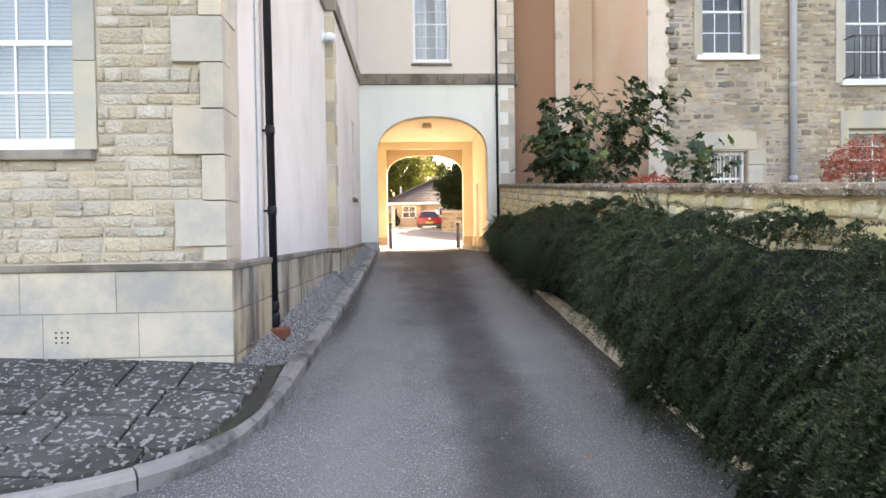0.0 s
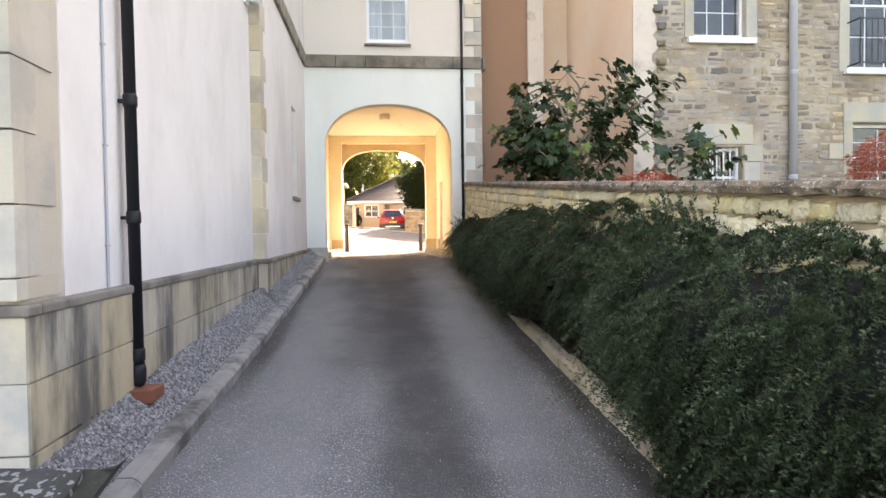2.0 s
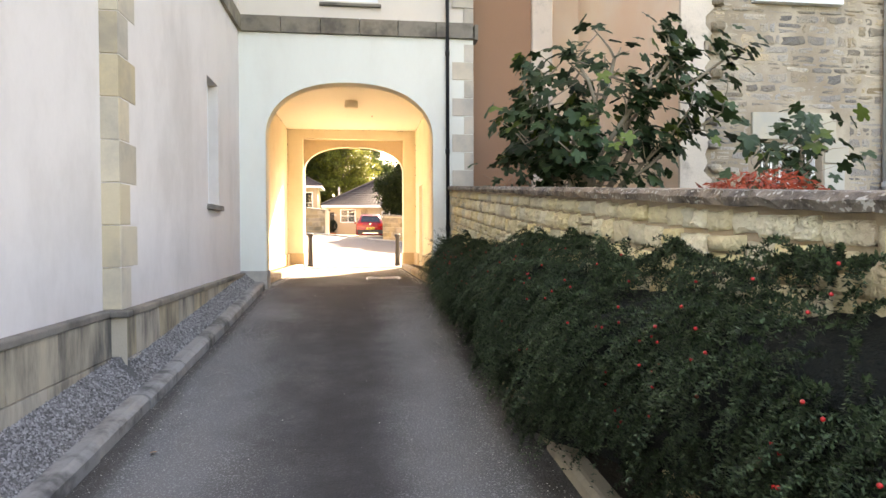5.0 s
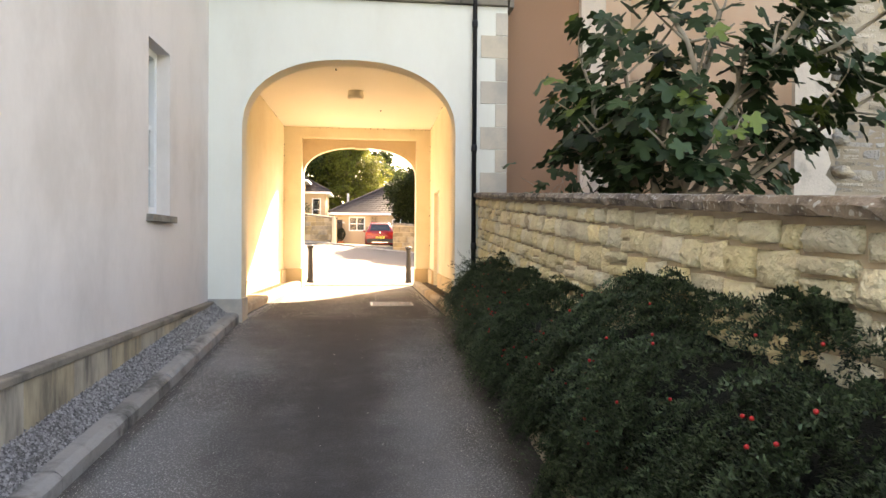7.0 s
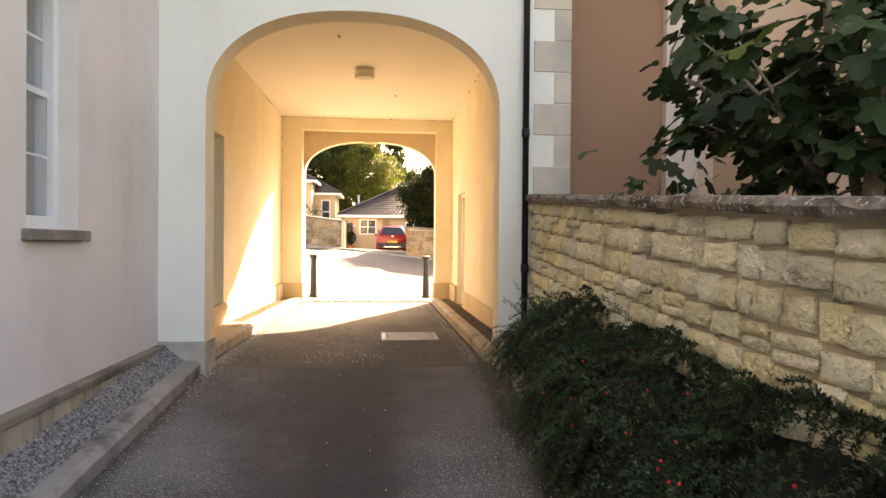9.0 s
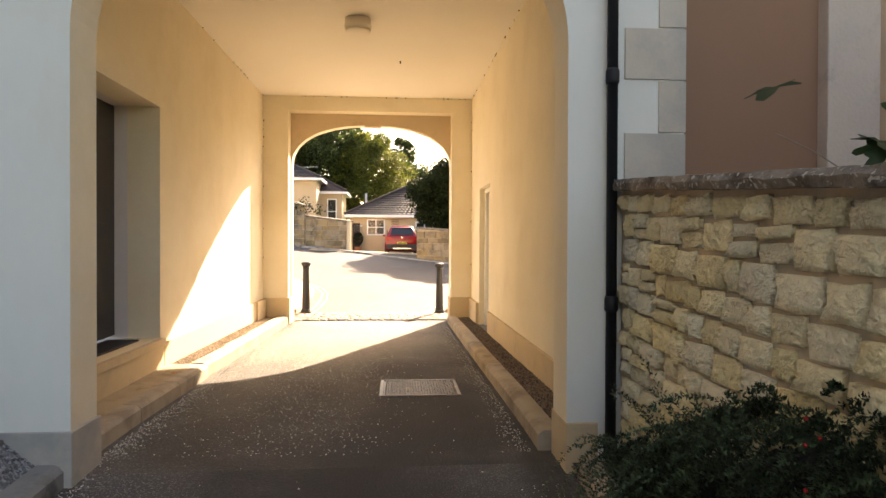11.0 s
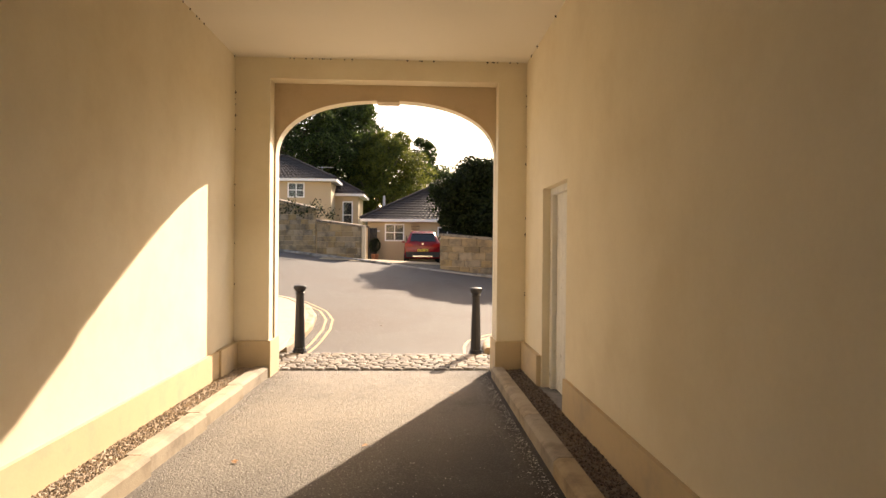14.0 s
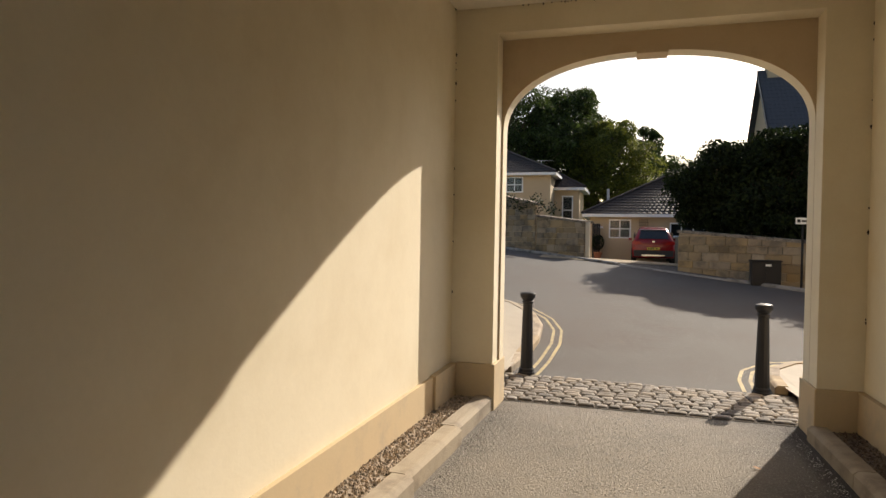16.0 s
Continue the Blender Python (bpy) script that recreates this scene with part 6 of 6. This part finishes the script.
# ---- hedge ----
HEDGE = leaf_mat("hedge_leaf", (0.050, 0.088, 0.062), 0.9, 0.5, 0.12, 0.3, 11.0)
# Near-black filler core; the dark between the shoots is in its colour.
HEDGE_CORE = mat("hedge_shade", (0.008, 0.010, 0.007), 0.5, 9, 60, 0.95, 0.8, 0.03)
BERRY = mat("red_berry", (0.45, 0.02, 0.02), 0.2, 40, 100, 0.35, 0.0)
hedge = thing("hedge", (1.85, 5, ground_z(1.85, 5)), "dense dark green arching hedge with a few red berries", "hedge")
nr = np.random.RandomState(4)


def hedge_top(y):
    lump = 0.03 * math.sin(y * 2.1) + 0.04 * math.sin(y * 5.3 + 1)
    return float(np.interp(y, [-4, 0, 4, 7, 8.3, 9.6, 10.3, 10.9, 11.3, 12.0], [1.27, 1.29, 1.27, 1.12, 0.93, 0.79, 0.76, 0.92, 0.74, 0.42])) + lump


def hedge_front(y, f):
    """x of the hedge's face at the share f of its height."""
    belly = float(np.interp(f, [0.0, 0.25, 0.55, 0.8, 0.95, 1.0], [1.86, 1.70, 1.50, 1.46, 1.66, 1.85]))
    return belly + 0.06 * math.sin(y * 1.7 + 3 * f) + 0.05 * math.sin(y * 4.1 - 5 * f) + 0.04 * math.sin(y * 7.3 + 9 * f) + float(np.interp(y, [-3, 1.5, 3, 8, 12.0], [-0.04, -0.02, 0.15, 0.15, 0.24])) - (1 - f) ** 2 * float(np.interp(y, [1.2, 2.6, 4.6, 5.8, 11.0, 12.0], [0.42, 0, 0, 0.42, 0.36, 0.1]))


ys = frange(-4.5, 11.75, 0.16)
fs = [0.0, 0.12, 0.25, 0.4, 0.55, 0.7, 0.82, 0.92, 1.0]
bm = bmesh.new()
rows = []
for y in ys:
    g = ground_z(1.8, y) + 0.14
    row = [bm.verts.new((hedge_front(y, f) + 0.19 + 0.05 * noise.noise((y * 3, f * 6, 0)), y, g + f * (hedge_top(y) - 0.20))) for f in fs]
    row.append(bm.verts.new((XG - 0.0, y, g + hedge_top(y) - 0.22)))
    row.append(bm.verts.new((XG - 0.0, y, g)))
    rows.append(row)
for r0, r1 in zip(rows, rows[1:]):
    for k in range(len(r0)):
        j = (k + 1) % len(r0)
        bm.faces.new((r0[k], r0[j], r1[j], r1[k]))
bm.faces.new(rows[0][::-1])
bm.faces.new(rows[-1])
part("inner_mass", bm, HEDGE_CORE, hedge, "near-black solid core with the shade of inner twigs in its colour", True)


def sprays(n, y0, y1, steps, length, leaf, name, upright=0.0, per=4):
    """Bushy drooping shoots, set in tufts, with small leaves all round each stem."""
    tufts = max(8, n // 7)
    pick = nr.randint(0, tufts, n)
    ty, tf, td = nr.uniform(y0, y1, tufts), nr.uniform(0.08, 1.05, tufts), nr.normal(0, 0.38, (tufts, 2))
    reach = nr.uniform(0.55, 1.3, tufts)
    y = ty[pick] + nr.normal(0, 0.07, n)
    f = np.clip(tf[pick] + nr.normal(0, 0.04, n), 0.06, 1.06)
    base = np.empty((n, 3))
    d = np.empty((n, 3))
    for k in range(n):
        ff = min(f[k], 1.0)
        g = ground_z(1.8, y[k]) + 0.10
        base[k] = (hedge_front(y[k], ff) + 0.13, y[k], g + ff * hedge_top(y[k]) - 0.03)
        if f[k] > 0.90:
            base[k, 0] = nr.uniform(base[k, 0] - 0.05, XG - 0.02)
    d[:, 0] = -nr.uniform(0.45, 1.0, n) * np.where(f > 0.95, 0.6, 1)
    d[:, 1] = td[pick, 0] + nr.normal(0, 0.16, n) - 0.2
    d[:, 2] = np.where(f > 0.85, 0.55, 0.3) + 0.4 * td[pick, 1] + nr.normal(0, 0.12, n) + upright
    d = unit(d)
    L = nr.uniform(length[0], length[1], n) * np.clip(f * 1.6, 0.5, 1.0) * reach[pick]
    sag = nr.uniform(0.5, 1.3, n) * (1 - upright)
    pos, along, side = [], [], []
    for s in range(steps):
        t = (s + 0.5) / steps
        p = base + d * (L * t)[:, None]
        p[:, 2] -= sag * L * t * t
        tan = d * L[:, None]
        tan[:, 2] -= 2 * sag * L * t
        tan = unit(tan)
        sd = unit(np.cross(tan, np.array([0, 0, 1.0])) + 1e-6)
        up = np.cross(sd, tan)
        for q in range(per):
            ang = nr.uniform(0, 6.28, (n, 1))
            out = sd * np.cos(ang) + up * np.sin(ang)
            a = unit(tan * 0.75 + out + nr.normal(0, 0.15, (n, 3)))
            pos.append(p + nr.normal(0, 0.003, (n, 3)))
            along.append(a)
            side.append(unit(np.cross(a, out + np.array([0, 0, 0.8])) + 1e-6))
    pos, along, side = np.concatenate(pos), np.concatenate(along), np.concatenate(side)
    m = len(pos)
    leaf_sheet(name, pos, along, side, nr.uniform(0.7, 1.3, m) * leaf, nr.uniform(0.40, 0.6, m) * leaf, HEDGE, hedge)


sprays(3900, -2.0, 4.2, 28, (0.16, 0.40), 0.0165, "foliage")
sprays(4500, 4.2, 11.6, 26, (0.16, 0.38), 0.0170, "foliage")
sprays(300, -1.5, 11.6, 30, (0.20, 0.42), 0.016, "foliage", 0.75, 2)
for k in range(170):
    y = nr.uniform(4.5, 10.8) if k % 4 else nr.uniform(3.0, 4.5)
    f = nr.uniform(0.45, 0.98)
    p = (hedge_front(y, f) - 0.03 + nr.uniform(-.05, .06), y, ground_z(1.8, y) + 0.12 + f * hedge_top(y))
    b = bmesh.new()
    bmesh.ops.create_icosphere(b, subdivisions=1, radius=0.0065)
    bmesh.ops.translate(b, verts=b.verts, vec=p)
    part("berry", b, BERRY, hedge, "", True)

# ---- fig tree ----
FIG = leaf_mat("fig_leaf", (0.026, 0.056, 0.027), 0.5, 0.45, 0.18, 0.28)
FIG_YOUNG = leaf_mat("fig_leaf_young", (0.10, 0.16, 0.04), 0.35, 0.45, 0.3)


def fig_leaf(name, seed, material):
    """A broad five-lobed leaf, stalk at the origin, tip along +y, about 1 long."""
    r = random.Random(seed)
    pts = []
    lobes = [(-128, 0.46), (-98, 0.36), (-64, 0.60), (-36, 0.40), (0, 0.68), (36, 0.40), (64, 0.60), (98, 0.36), (128, 0.46)]
    full = []
    for a, q in lobes:
        q *= r.uniform(0.9, 1.1)
        if q > 0.41:
            full += [(a - 16, q * 0.90), (a, q), (a + 16, q * 0.90)]
        else:
            full.append((a, q))
    centre = (0, 0.30)
    v = [(0, 0.30, 0.0), (0, 0.12, -0.02)]
    for a, q in full:
        x, y = centre[0] + q * math.sin(radians(a)), centre[1] + q * math.cos(radians(a))
        v.append((x, y, -0.20 * q * q + 0.06 * abs(math.sin(radians(a * 2.2))) + r.uniform(-.02, .02)))
    n = len(full)
    f = [(0, 2 + k, 3 + k) for k in range(n - 1)] + [(0, 2 + n - 1, 1), (0, 1, 2)]
    me = quick_mesh(name, v, f, True)
    me.materials.append(material)
    return me


def fig(base, limbs, label, per_tip, seed, parts_max=290, size=(0.15, 0.25), stub=False, bare=(0, 0)):
    r = random.Random(seed)
    t = thing("fig_tree", base, label, "tree")
    tips = []
    for k, (tip, rad) in enumerate(limbs):
        bm = bmesh.new()
        pts = branch(bm, (base[0] + r.uniform(-.15, .15), base[1] + r.uniform(-.1, .1), base[2]), tip, rad, rad * 0.45, 0.12, seed + k, 8, 7)
        for q in (3, 4, 5, 6, 7):
            for _ in range(2):
                d = Vector((r.uniform(-1, 1), r.uniform(-1, 1), r.uniform(-0.1, 0.9))).normalized() * r.uniform(0.22, 0.5)
                e = branch(bm, pts[q], pts[q] + d, rad * 0.35, rad * 0.15, 0.12, seed * 31 + k * 9 + q, 5, 3)
                tips.append(e[-1])
        tips.append(pts[-1])
        part("limb", bm, FIG_BARK, t, "", True)
    if stub:
        bm = bmesh.new()
        branch(bm, (base[0] - 0.25, base[1] - 0.15, base[2]), (base[0] - 0.12, base[1] - 0.2, base[2] + 1.25), 0.055, 0.04, 0.04, 9, 10, 5)
        branch(bm, (base[0] - 0.12, base[1] - 0.2, base[2] + 1.05), (base[0] + 0.12, base[1] - 0.22, base[2] + 1.42), 0.03, 0.025, 0.03, 10, 8, 3)
        part("cut_stem", bm, FIG_BARK, t, "pale sawn-off stem", True)
    ml = [fig_leaf("leaf", seed + k, FIG if k < 5 else FIG_YOUNG) for k in range(7)]
    count = 0
    rest = {0: [], 1: []}
    for p in tips:
        for _ in range(2 if bare[0] < p.x < bare[1] else per_tip):
            s = r.uniform(*size)
            q = p + Vector((r.gauss(0, .10), r.gauss(0, .10), r.gauss(0.02, .08)))
            out = Vector((q.x - base[0] + r.uniform(-.5, .5), q.y - base[1] - 0.25 + r.uniform(-.5, .5), 0.0))
            yaw = math.atan2(out.y, out.x) - math.pi / 2 + r.uniform(-0.7, 0.7)
            m = Matrix.Translation(q) @ Euler((r.uniform(-1.15, -0.1), r.uniform(-0.5, 0.5), yaw)).to_matrix().to_4x4() @ Matrix.Diagonal((s, s, s, 1))
            y_ = r.random() < 0.10 and q.z > base[2] + 0.8
            me = ml[r.choice((5, 6))] if y_ else ml[r.randrange(5)]
            if count < parts_max:
                ob = new("leaf", me)
                ob.parent, ob.matrix_parent_inverse, ob.matrix_basis = t, t.matrix_world.inverted(), m
            else:
                rest[1 if y_ else 0].append((me, m))
            count += 1
    for y_, lst in rest.items():
        if lst:
            joined("leaves", lst, FIG_YOUNG if y_ else FIG, t)
    return t


zb = cap_z(9.7) - 0.5
fig((3.4, 9.9, zb), [((2.8, 11.2, 3.55), 0.035), ((2.95, 10.9, 3.95), 0.035), ((2.8, 10.6, 3.0), 0.03), ((2.75, 9.5, 3.75), 0.035), ((3.15, 9.35, 4.0), 0.04), ((3.35, 9.9, 3.9), 0.04), ((3.9, 9.5, 3.75), 0.04), ((4.35, 9.35, 4.05), 0.045), ((4.6, 9.8, 4.25), 0.045), ((4.85, 9.1, 3.95), 0.035), ((4.75, 8.95, 3.35), 0.03),
                      ((2.65, 9.8, 3.05), 0.03), ((3.0, 9.2, 2.9), 0.03), ((3.6, 9.1, 3.0), 0.03), ((4.25, 9.1, 3.1), 0.03), ((3.75, 9.6, 4.1), 0.05)],
    "leafy fig tree with broad lobed dark leaves", 7, 50, size=(0.13, 0.22), stub=True, bare=(3.3, 4.0))
fig((4.95, 8.2, zb - 0.1), [((4.75, 8.1, 2.75), 0.02), ((5.05, 8.0, 2.95), 0.02), ((5.2, 8.3, 2.7), 0.02)], "young fig bush with lobed green leaves", 3, 80, size=(0.13, 0.22))
fig((2.85, 11.6, cap_z(11.6) - 0.4), [((2.75, 11.5, 2.62), 0.012), ((3.0, 11.4, 2.64), 0.012)], "low fig sucker beside the arch block", 1, 95, size=(0.12, 0.2))

ACER = leaf_mat("acer_leaf", (0.36, 0.075, 0.045), 0.4, 0.5, 0.3)


def acer(base, spread, height, label, n, seed):
    t = thing("red_acer", base, label, "shrub")
    r = np.random.RandomState(seed)
    for k in range(8):
        bm = bmesh.new()
        a = k * 0.8
        branch(bm, base, (base[0] + spread * 0.7 * math.cos(a), base[1] + spread * 0.6 * math.sin(a), base[2] + height * (0.6 + 0.05 * k)), 0.012, 0.004, 0.15, seed + k, 5, 4)
        part("stem", bm, BARK, t)
    a, q = r.uniform(0, 6.28, n), np.sqrt(r.uniform(0, 1, n))
    pos = np.stack([base[0] + spread * q * np.cos(a), base[1] + spread * q * np.sin(a), base[2] + height * (1 - 0.35 * q * q) * r.uniform(0.55, 1.05, n)], 1)
    al = unit(np.stack([np.cos(a), np.sin(a), r.uniform(-1.1, 0.1, n)], 1) + r.normal(0, 0.4, (n, 3)))
    sd = unit(np.cross(al, r.normal(0, 1, (n, 3))))
    leaf_sheet("foliage", pos, al, sd, r.uniform(0.05, 0.09, n), r.uniform(0.012, 0.022, n), ACER, t)


acer((3.5, 6.4, cap_z(6.4) - 0.4), 0.45, 0.52, "low red-leaved acer behind the garden wall", 1500, 1)
acer((6.75, 6.2, cap_z(6.2) - 0.4), 0.6, 1.05, "orange-red acer in front of the old facade", 2600, 2)

# ---- trees beyond ----
TREE_LEAF = leaf_mat("tree_leaf", (0.046, 0.078, 0.022), 0.8, 0.55, 0.38)
TREE_GOLD = leaf_mat("tree_leaf_gold", (0.115, 0.145, 0.03), 0.6, 0.55, 0.42)
BUSH_LEAF = leaf_mat("laurel_leaf", (0.014, 0.026, 0.009), 0.7, 0.7, 0.2, 0.2)


def tree(name, x, y, height, radius, label, material, clumps, per, seed, leaf=0.30, trunk=0.3, low=0.25, squash=1.0):
    z = ground_z(x, min(y, 46)) - 0.1
    t = thing(name, (x, y, z), label, "tree")
    r = np.random.RandomState(seed)
    bm = bmesh.new()
    top = branch(bm, (x, y, z), (x + r.uniform(-.4, .4), y, z + height * 0.7), trunk, trunk * 0.35, 0.04, seed, 8, 8)
    cen = []
    for k in range(clumps):
        a, u = r.uniform(0, 6.28), r.uniform(low, 0.96)
        prof = math.sin(math.pi * min(1, (u - low) / (1.02 - low)) ** 0.75) ** 0.6
        q = radius * prof * r.uniform(0.3, 1.0) ** 0.5 * r.uniform(0.85, 1.12)
        cen.append((x + q * math.cos(a), y + q * math.sin(a) * squash, z + height * u))
        if k % 3 == 0:
            branch(bm, top[min(7, 2 + int(u * 6))], cen[-1], trunk * 0.22, 0.03, 0.12, seed + k, 5, 4)
    part("trunk", bm, BARK, t, "", True)
    c = np.array(cen)
    rad = radius * r.uniform(0.15, 0.31, clumps)
    idx = np.repeat(np.arange(clumps), per)
    n = len(idx)
    dirs = unit(r.normal(0, 1, (n, 3)))
    dirs[:, 2] = np.abs(dirs[:, 2]) * np.where(r.uniform(0, 1, n) < 0.75, 1, -1)
    pos = c[idx] + dirs * (rad[idx] * r.uniform(0.55, 1.08, n) ** 0.5)[:, None] * np.array([1, 1, 0.75])
    al = unit(dirs * 0.6 + r.normal(0, 0.6, (n, 3)) - np.array([0, 0, 0.35]))
    sd = unit(np.cross(al, r.normal(0, 1, (n, 3))))
    leaf_sheet("crown", pos, al, sd, r.uniform(0.7, 1.3, n) * leaf, r.uniform(0.5, 0.8, n) * leaf, material, t)
    return t


tree("broadleaf_tree", -8.5, 62, 11.8, 4.8, "tall dense broadleaf tree behind the houses", TREE_LEAF, 230, 290, 1, 0.17)
tree("broadleaf_tree", -4.6, 64, 12.3, 3.5, "tall dense broadleaf tree behind the houses", TREE_LEAF, 210, 290, 2, 0.17)
tree("broadleaf_tree", -1.5, 62, 9.8, 3.1, "yellow-green broadleaf tree turning with autumn", TREE_GOLD, 180, 270, 3, 0.16)
tree("broadleaf_tree", -15, 64, 13.5, 5.5, "tall dense broadleaf tree behind the houses", TREE_LEAF, 70, 220, 4)
tree("broadleaf_tree", 2.5, 78, 9.5, 4.0, "distant dark broadleaf tree", TREE_LEAF, 90, 260, 5, 0.2)
tree("conifer", 1.6, 84, 13.4, 2.2, "distant dark conifer on the skyline", TREE_LEAF, 90, 240, 6, 0.18)
tree("broadleaf_tree", 8, 80, 8.5, 4.5, "distant dark broadleaf tree", TREE_LEAF, 90, 260, 7, 0.2)
for k, (x, y, h, q, lowest) in enumerate(((3.6, 38.2, 4.3, 2.0, 0.36), (5.2, 36.8, 4.8, 2.2, 0.1), (7.6, 35.2, 4.6, 2.3, 0.1), (10.4, 33.0, 4.4, 2.4, 0.1))):
    tree("laurel_bush", x, y, h, q, "dense dark evergreen shrub above the stone wall", BUSH_LEAF, 190, 210, 20 + k, 0.12, 0.10, lowest)
n = 900
dirs = unit(nr.normal(0, 1, (n, 3)))
leaf_sheet("foliage", np.array([-1.30, 45.6, pz + 0.85]) + dirs * np.array([0.27, 0.27, 0.33]) * nr.uniform(0.8, 1.05, (n, 1)), unit(dirs + nr.normal(0, 0.5, (n, 3))), unit(np.cross(dirs, nr.normal(0, 1, (n, 3)))), np.full(n, 0.07), np.full(n, 0.04), BUSH_LEAF, pot)
climb = thing("climbing_plant", (-4.6, 41.9, 3.9), "sparse climbing plant trailing over the wall top", "plant")
n = 330
u = nr.uniform(0, 1, n)
cp = np.stack([-5.6 + 3.0 * u, 42.1 - 2.4 * u, 4.15 - 0.35 * u + 0.6 * np.abs(np.sin(u * 7)) * nr.uniform(0, 1, n)], 1) + nr.normal(0, 0.1, (n, 3))
al = unit(nr.normal(0, 1, (n, 3)))
leaf_sheet("foliage", cp, al, unit(np.cross(al, nr.normal(0, 1, (n, 3)))), np.full(n, 0.12), np.full(n, 0.07), BUSH_LEAF, climb)

# ---- grit and fallen leaves ----
def grit(name, n, y0, y1, x_of, size, material, label, category):
    v, f = [], []
    r = random.Random(hash(round(y0 * 10)) % 1000 + n)
    for _ in range(n):
        y = r.uniform(y0, y1)
        x = x_of(y, r)
        s = r.uniform(*size)
        z = ground_z(x, y)
        b, tw = len(v), r.uniform(0, 6.28)
        for k in range(4):
            v.append((x + s * math.cos(tw + 1.57 * k) * r.uniform(.6, 1.1), y + s * math.sin(tw + 1.57 * k) * r.uniform(.6, 1.1), z - 0.001))
        v.append((x, y, z + s * r.uniform(.4, .8)))
        f += [(b + k, b + (k + 1) % 4, b + 4) for k in range(4)]
    ob = part(name, quick_mesh(name, v, f), material)
    return tagged(ob, label, category, kind="stuff")


PALE_GRIT = mat("pale_grit", (0.42, 0.40, 0.37), 0.3, 30, 200, 0.85, 0.2, rnd=0.5, island=True)
DRY_LEAF = mat("dry_leaf", (0.36, 0.17, 0.05), 0.35, 20, 90, 0.8, 0.2, rnd=0.4, island=True)
grit("loose_grit", 2600, 2.0, 15.3, lambda y, r: kerb_foot(min(y, 12.6)) + abs(r.gauss(0, 0.09)) + 0.01, (0.003, 0.009), PALE_GRIT, "pale loose grit gathered along the kerb", "grit")
grit("loose_grit", 1800, -1.0, 12.5, lambda y, r: 1.74 - abs(r.gauss(0, 0.22)), (0.003, 0.008), PALE_GRIT, "pale loose grit gathered below the hedge", "grit")
grit("loose_grit", 500, -1.0, 20.0, lambda y, r: r.uniform(-0.9, 1.7), (0.003, 0.008), PALE_GRIT, "pale specks of grit scattered over the drive", "grit")
grit("loose_grit", 4200, 13.0, 20.3, lambda y, r: 0.15 + r.gauss(0, 0.45), (0.003, 0.009), PALE_GRIT, "pale loose grit worn up along the middle of the passage", "grit")
grit("loose_grit", 3500, 13.0, 20.2, lambda y, r: r.choice((-0.93 + abs(r.gauss(0, 0.08)), 1.70 - abs(r.gauss(0, 0.07)))), (0.003, 0.010), PALE_GRIT, "pale loose grit along the passage kerbs", "grit")
LEAF_SPOTS = [(0.98, 0.78), (1.5, 3.2), (-0.7, 6.4), (0.4, 17.2), (-0.5, 16.8), (1.2, 19.0), (0.2, 24.2), (-3.0, 1.6), (-1.2, 14.3), (-1.15, 14.9)]
for k, (x, y) in enumerate(LEAF_SPOTS):
    z = flag_z(x, y) + 0.012 if (x < -1.3 and y < 3) else (1.20 if x < -1.1 and 13 < y < 15.4 else ground_z(x, y))
    lf = thing("fallen_leaf", (x, y, z), "single dry orange-brown leaf lying on the ground", "leaf", "fallen leaves")
    me = fig_leaf("blade", 300 + k, DRY_LEAF)
    ob = new("blade", me)
    ob.parent = lf
    ob.matrix_basis = Euler((0.1, 0.15, k * 1.3)).to_matrix().to_4x4() @ Matrix.Diagonal((0.05, 0.05, 0.03, 1))
    ob.location = (0, 0, 0.012)

# ---- dark crumbs along the joints of the passage ceiling and piers ----
CRUMB = mat("dark_crumb", (0.05, 0.04, 0.03), 0.3, 30, 200, 0.9, 0.1)


def crumbs(n, a, b, seed):
    r = random.Random(seed)
    v, f = [], []
    a, b = Vector(a), Vector(b)
    for _ in range(n):
        p = a.lerp(b, r.random())
        s = r.uniform(0.006, 0.014)
        k = len(v)
        v += [tuple(p + Vector(d) * s * r.uniform(0.6, 1.2)) for d in ((1, 0, 0), (-1, 0, 0), (0, 1, 0), (0, -1, 0), (0, 0, 1.6), (0, 0, -1.6))]
        f += [(k + i, k + j, k + m) for i, j in ((0, 2), (2, 1), (1, 3), (3, 0)) for m in (4, 5)]
    ob = part("joint_crumbs", quick_mesh("joint_crumbs", v, f), CRUMB)
    return tagged(ob, "dark crumbs of dirt caught along the render joint", "dirt", kind="stuff")


crumbs(26, (TL + 0.004, 13.2, CEIL - 0.005), (TL + 0.004, Y_FR, CEIL - 0.005), 1)
crumbs(24, (TR - 0.004, 13.2, CEIL - 0.005), (TR - 0.004, Y_FR, CEIL - 0.005), 2)
crumbs(22, (TL, Y_FR - 0.004, CEIL - 0.005), (TR, Y_FR - 0.004, CEIL - 0.005), 3)
crumbs(9, (TL + 0.003, Y_FR - 0.003, 2.0), (TL + 0.003, Y_FR - 0.003, 4.6), 4)
crumbs(9, (TR - 0.003, Y_FR - 0.003, 2.0), (TR - 0.003, Y_FR - 0.003, 4.6), 5)
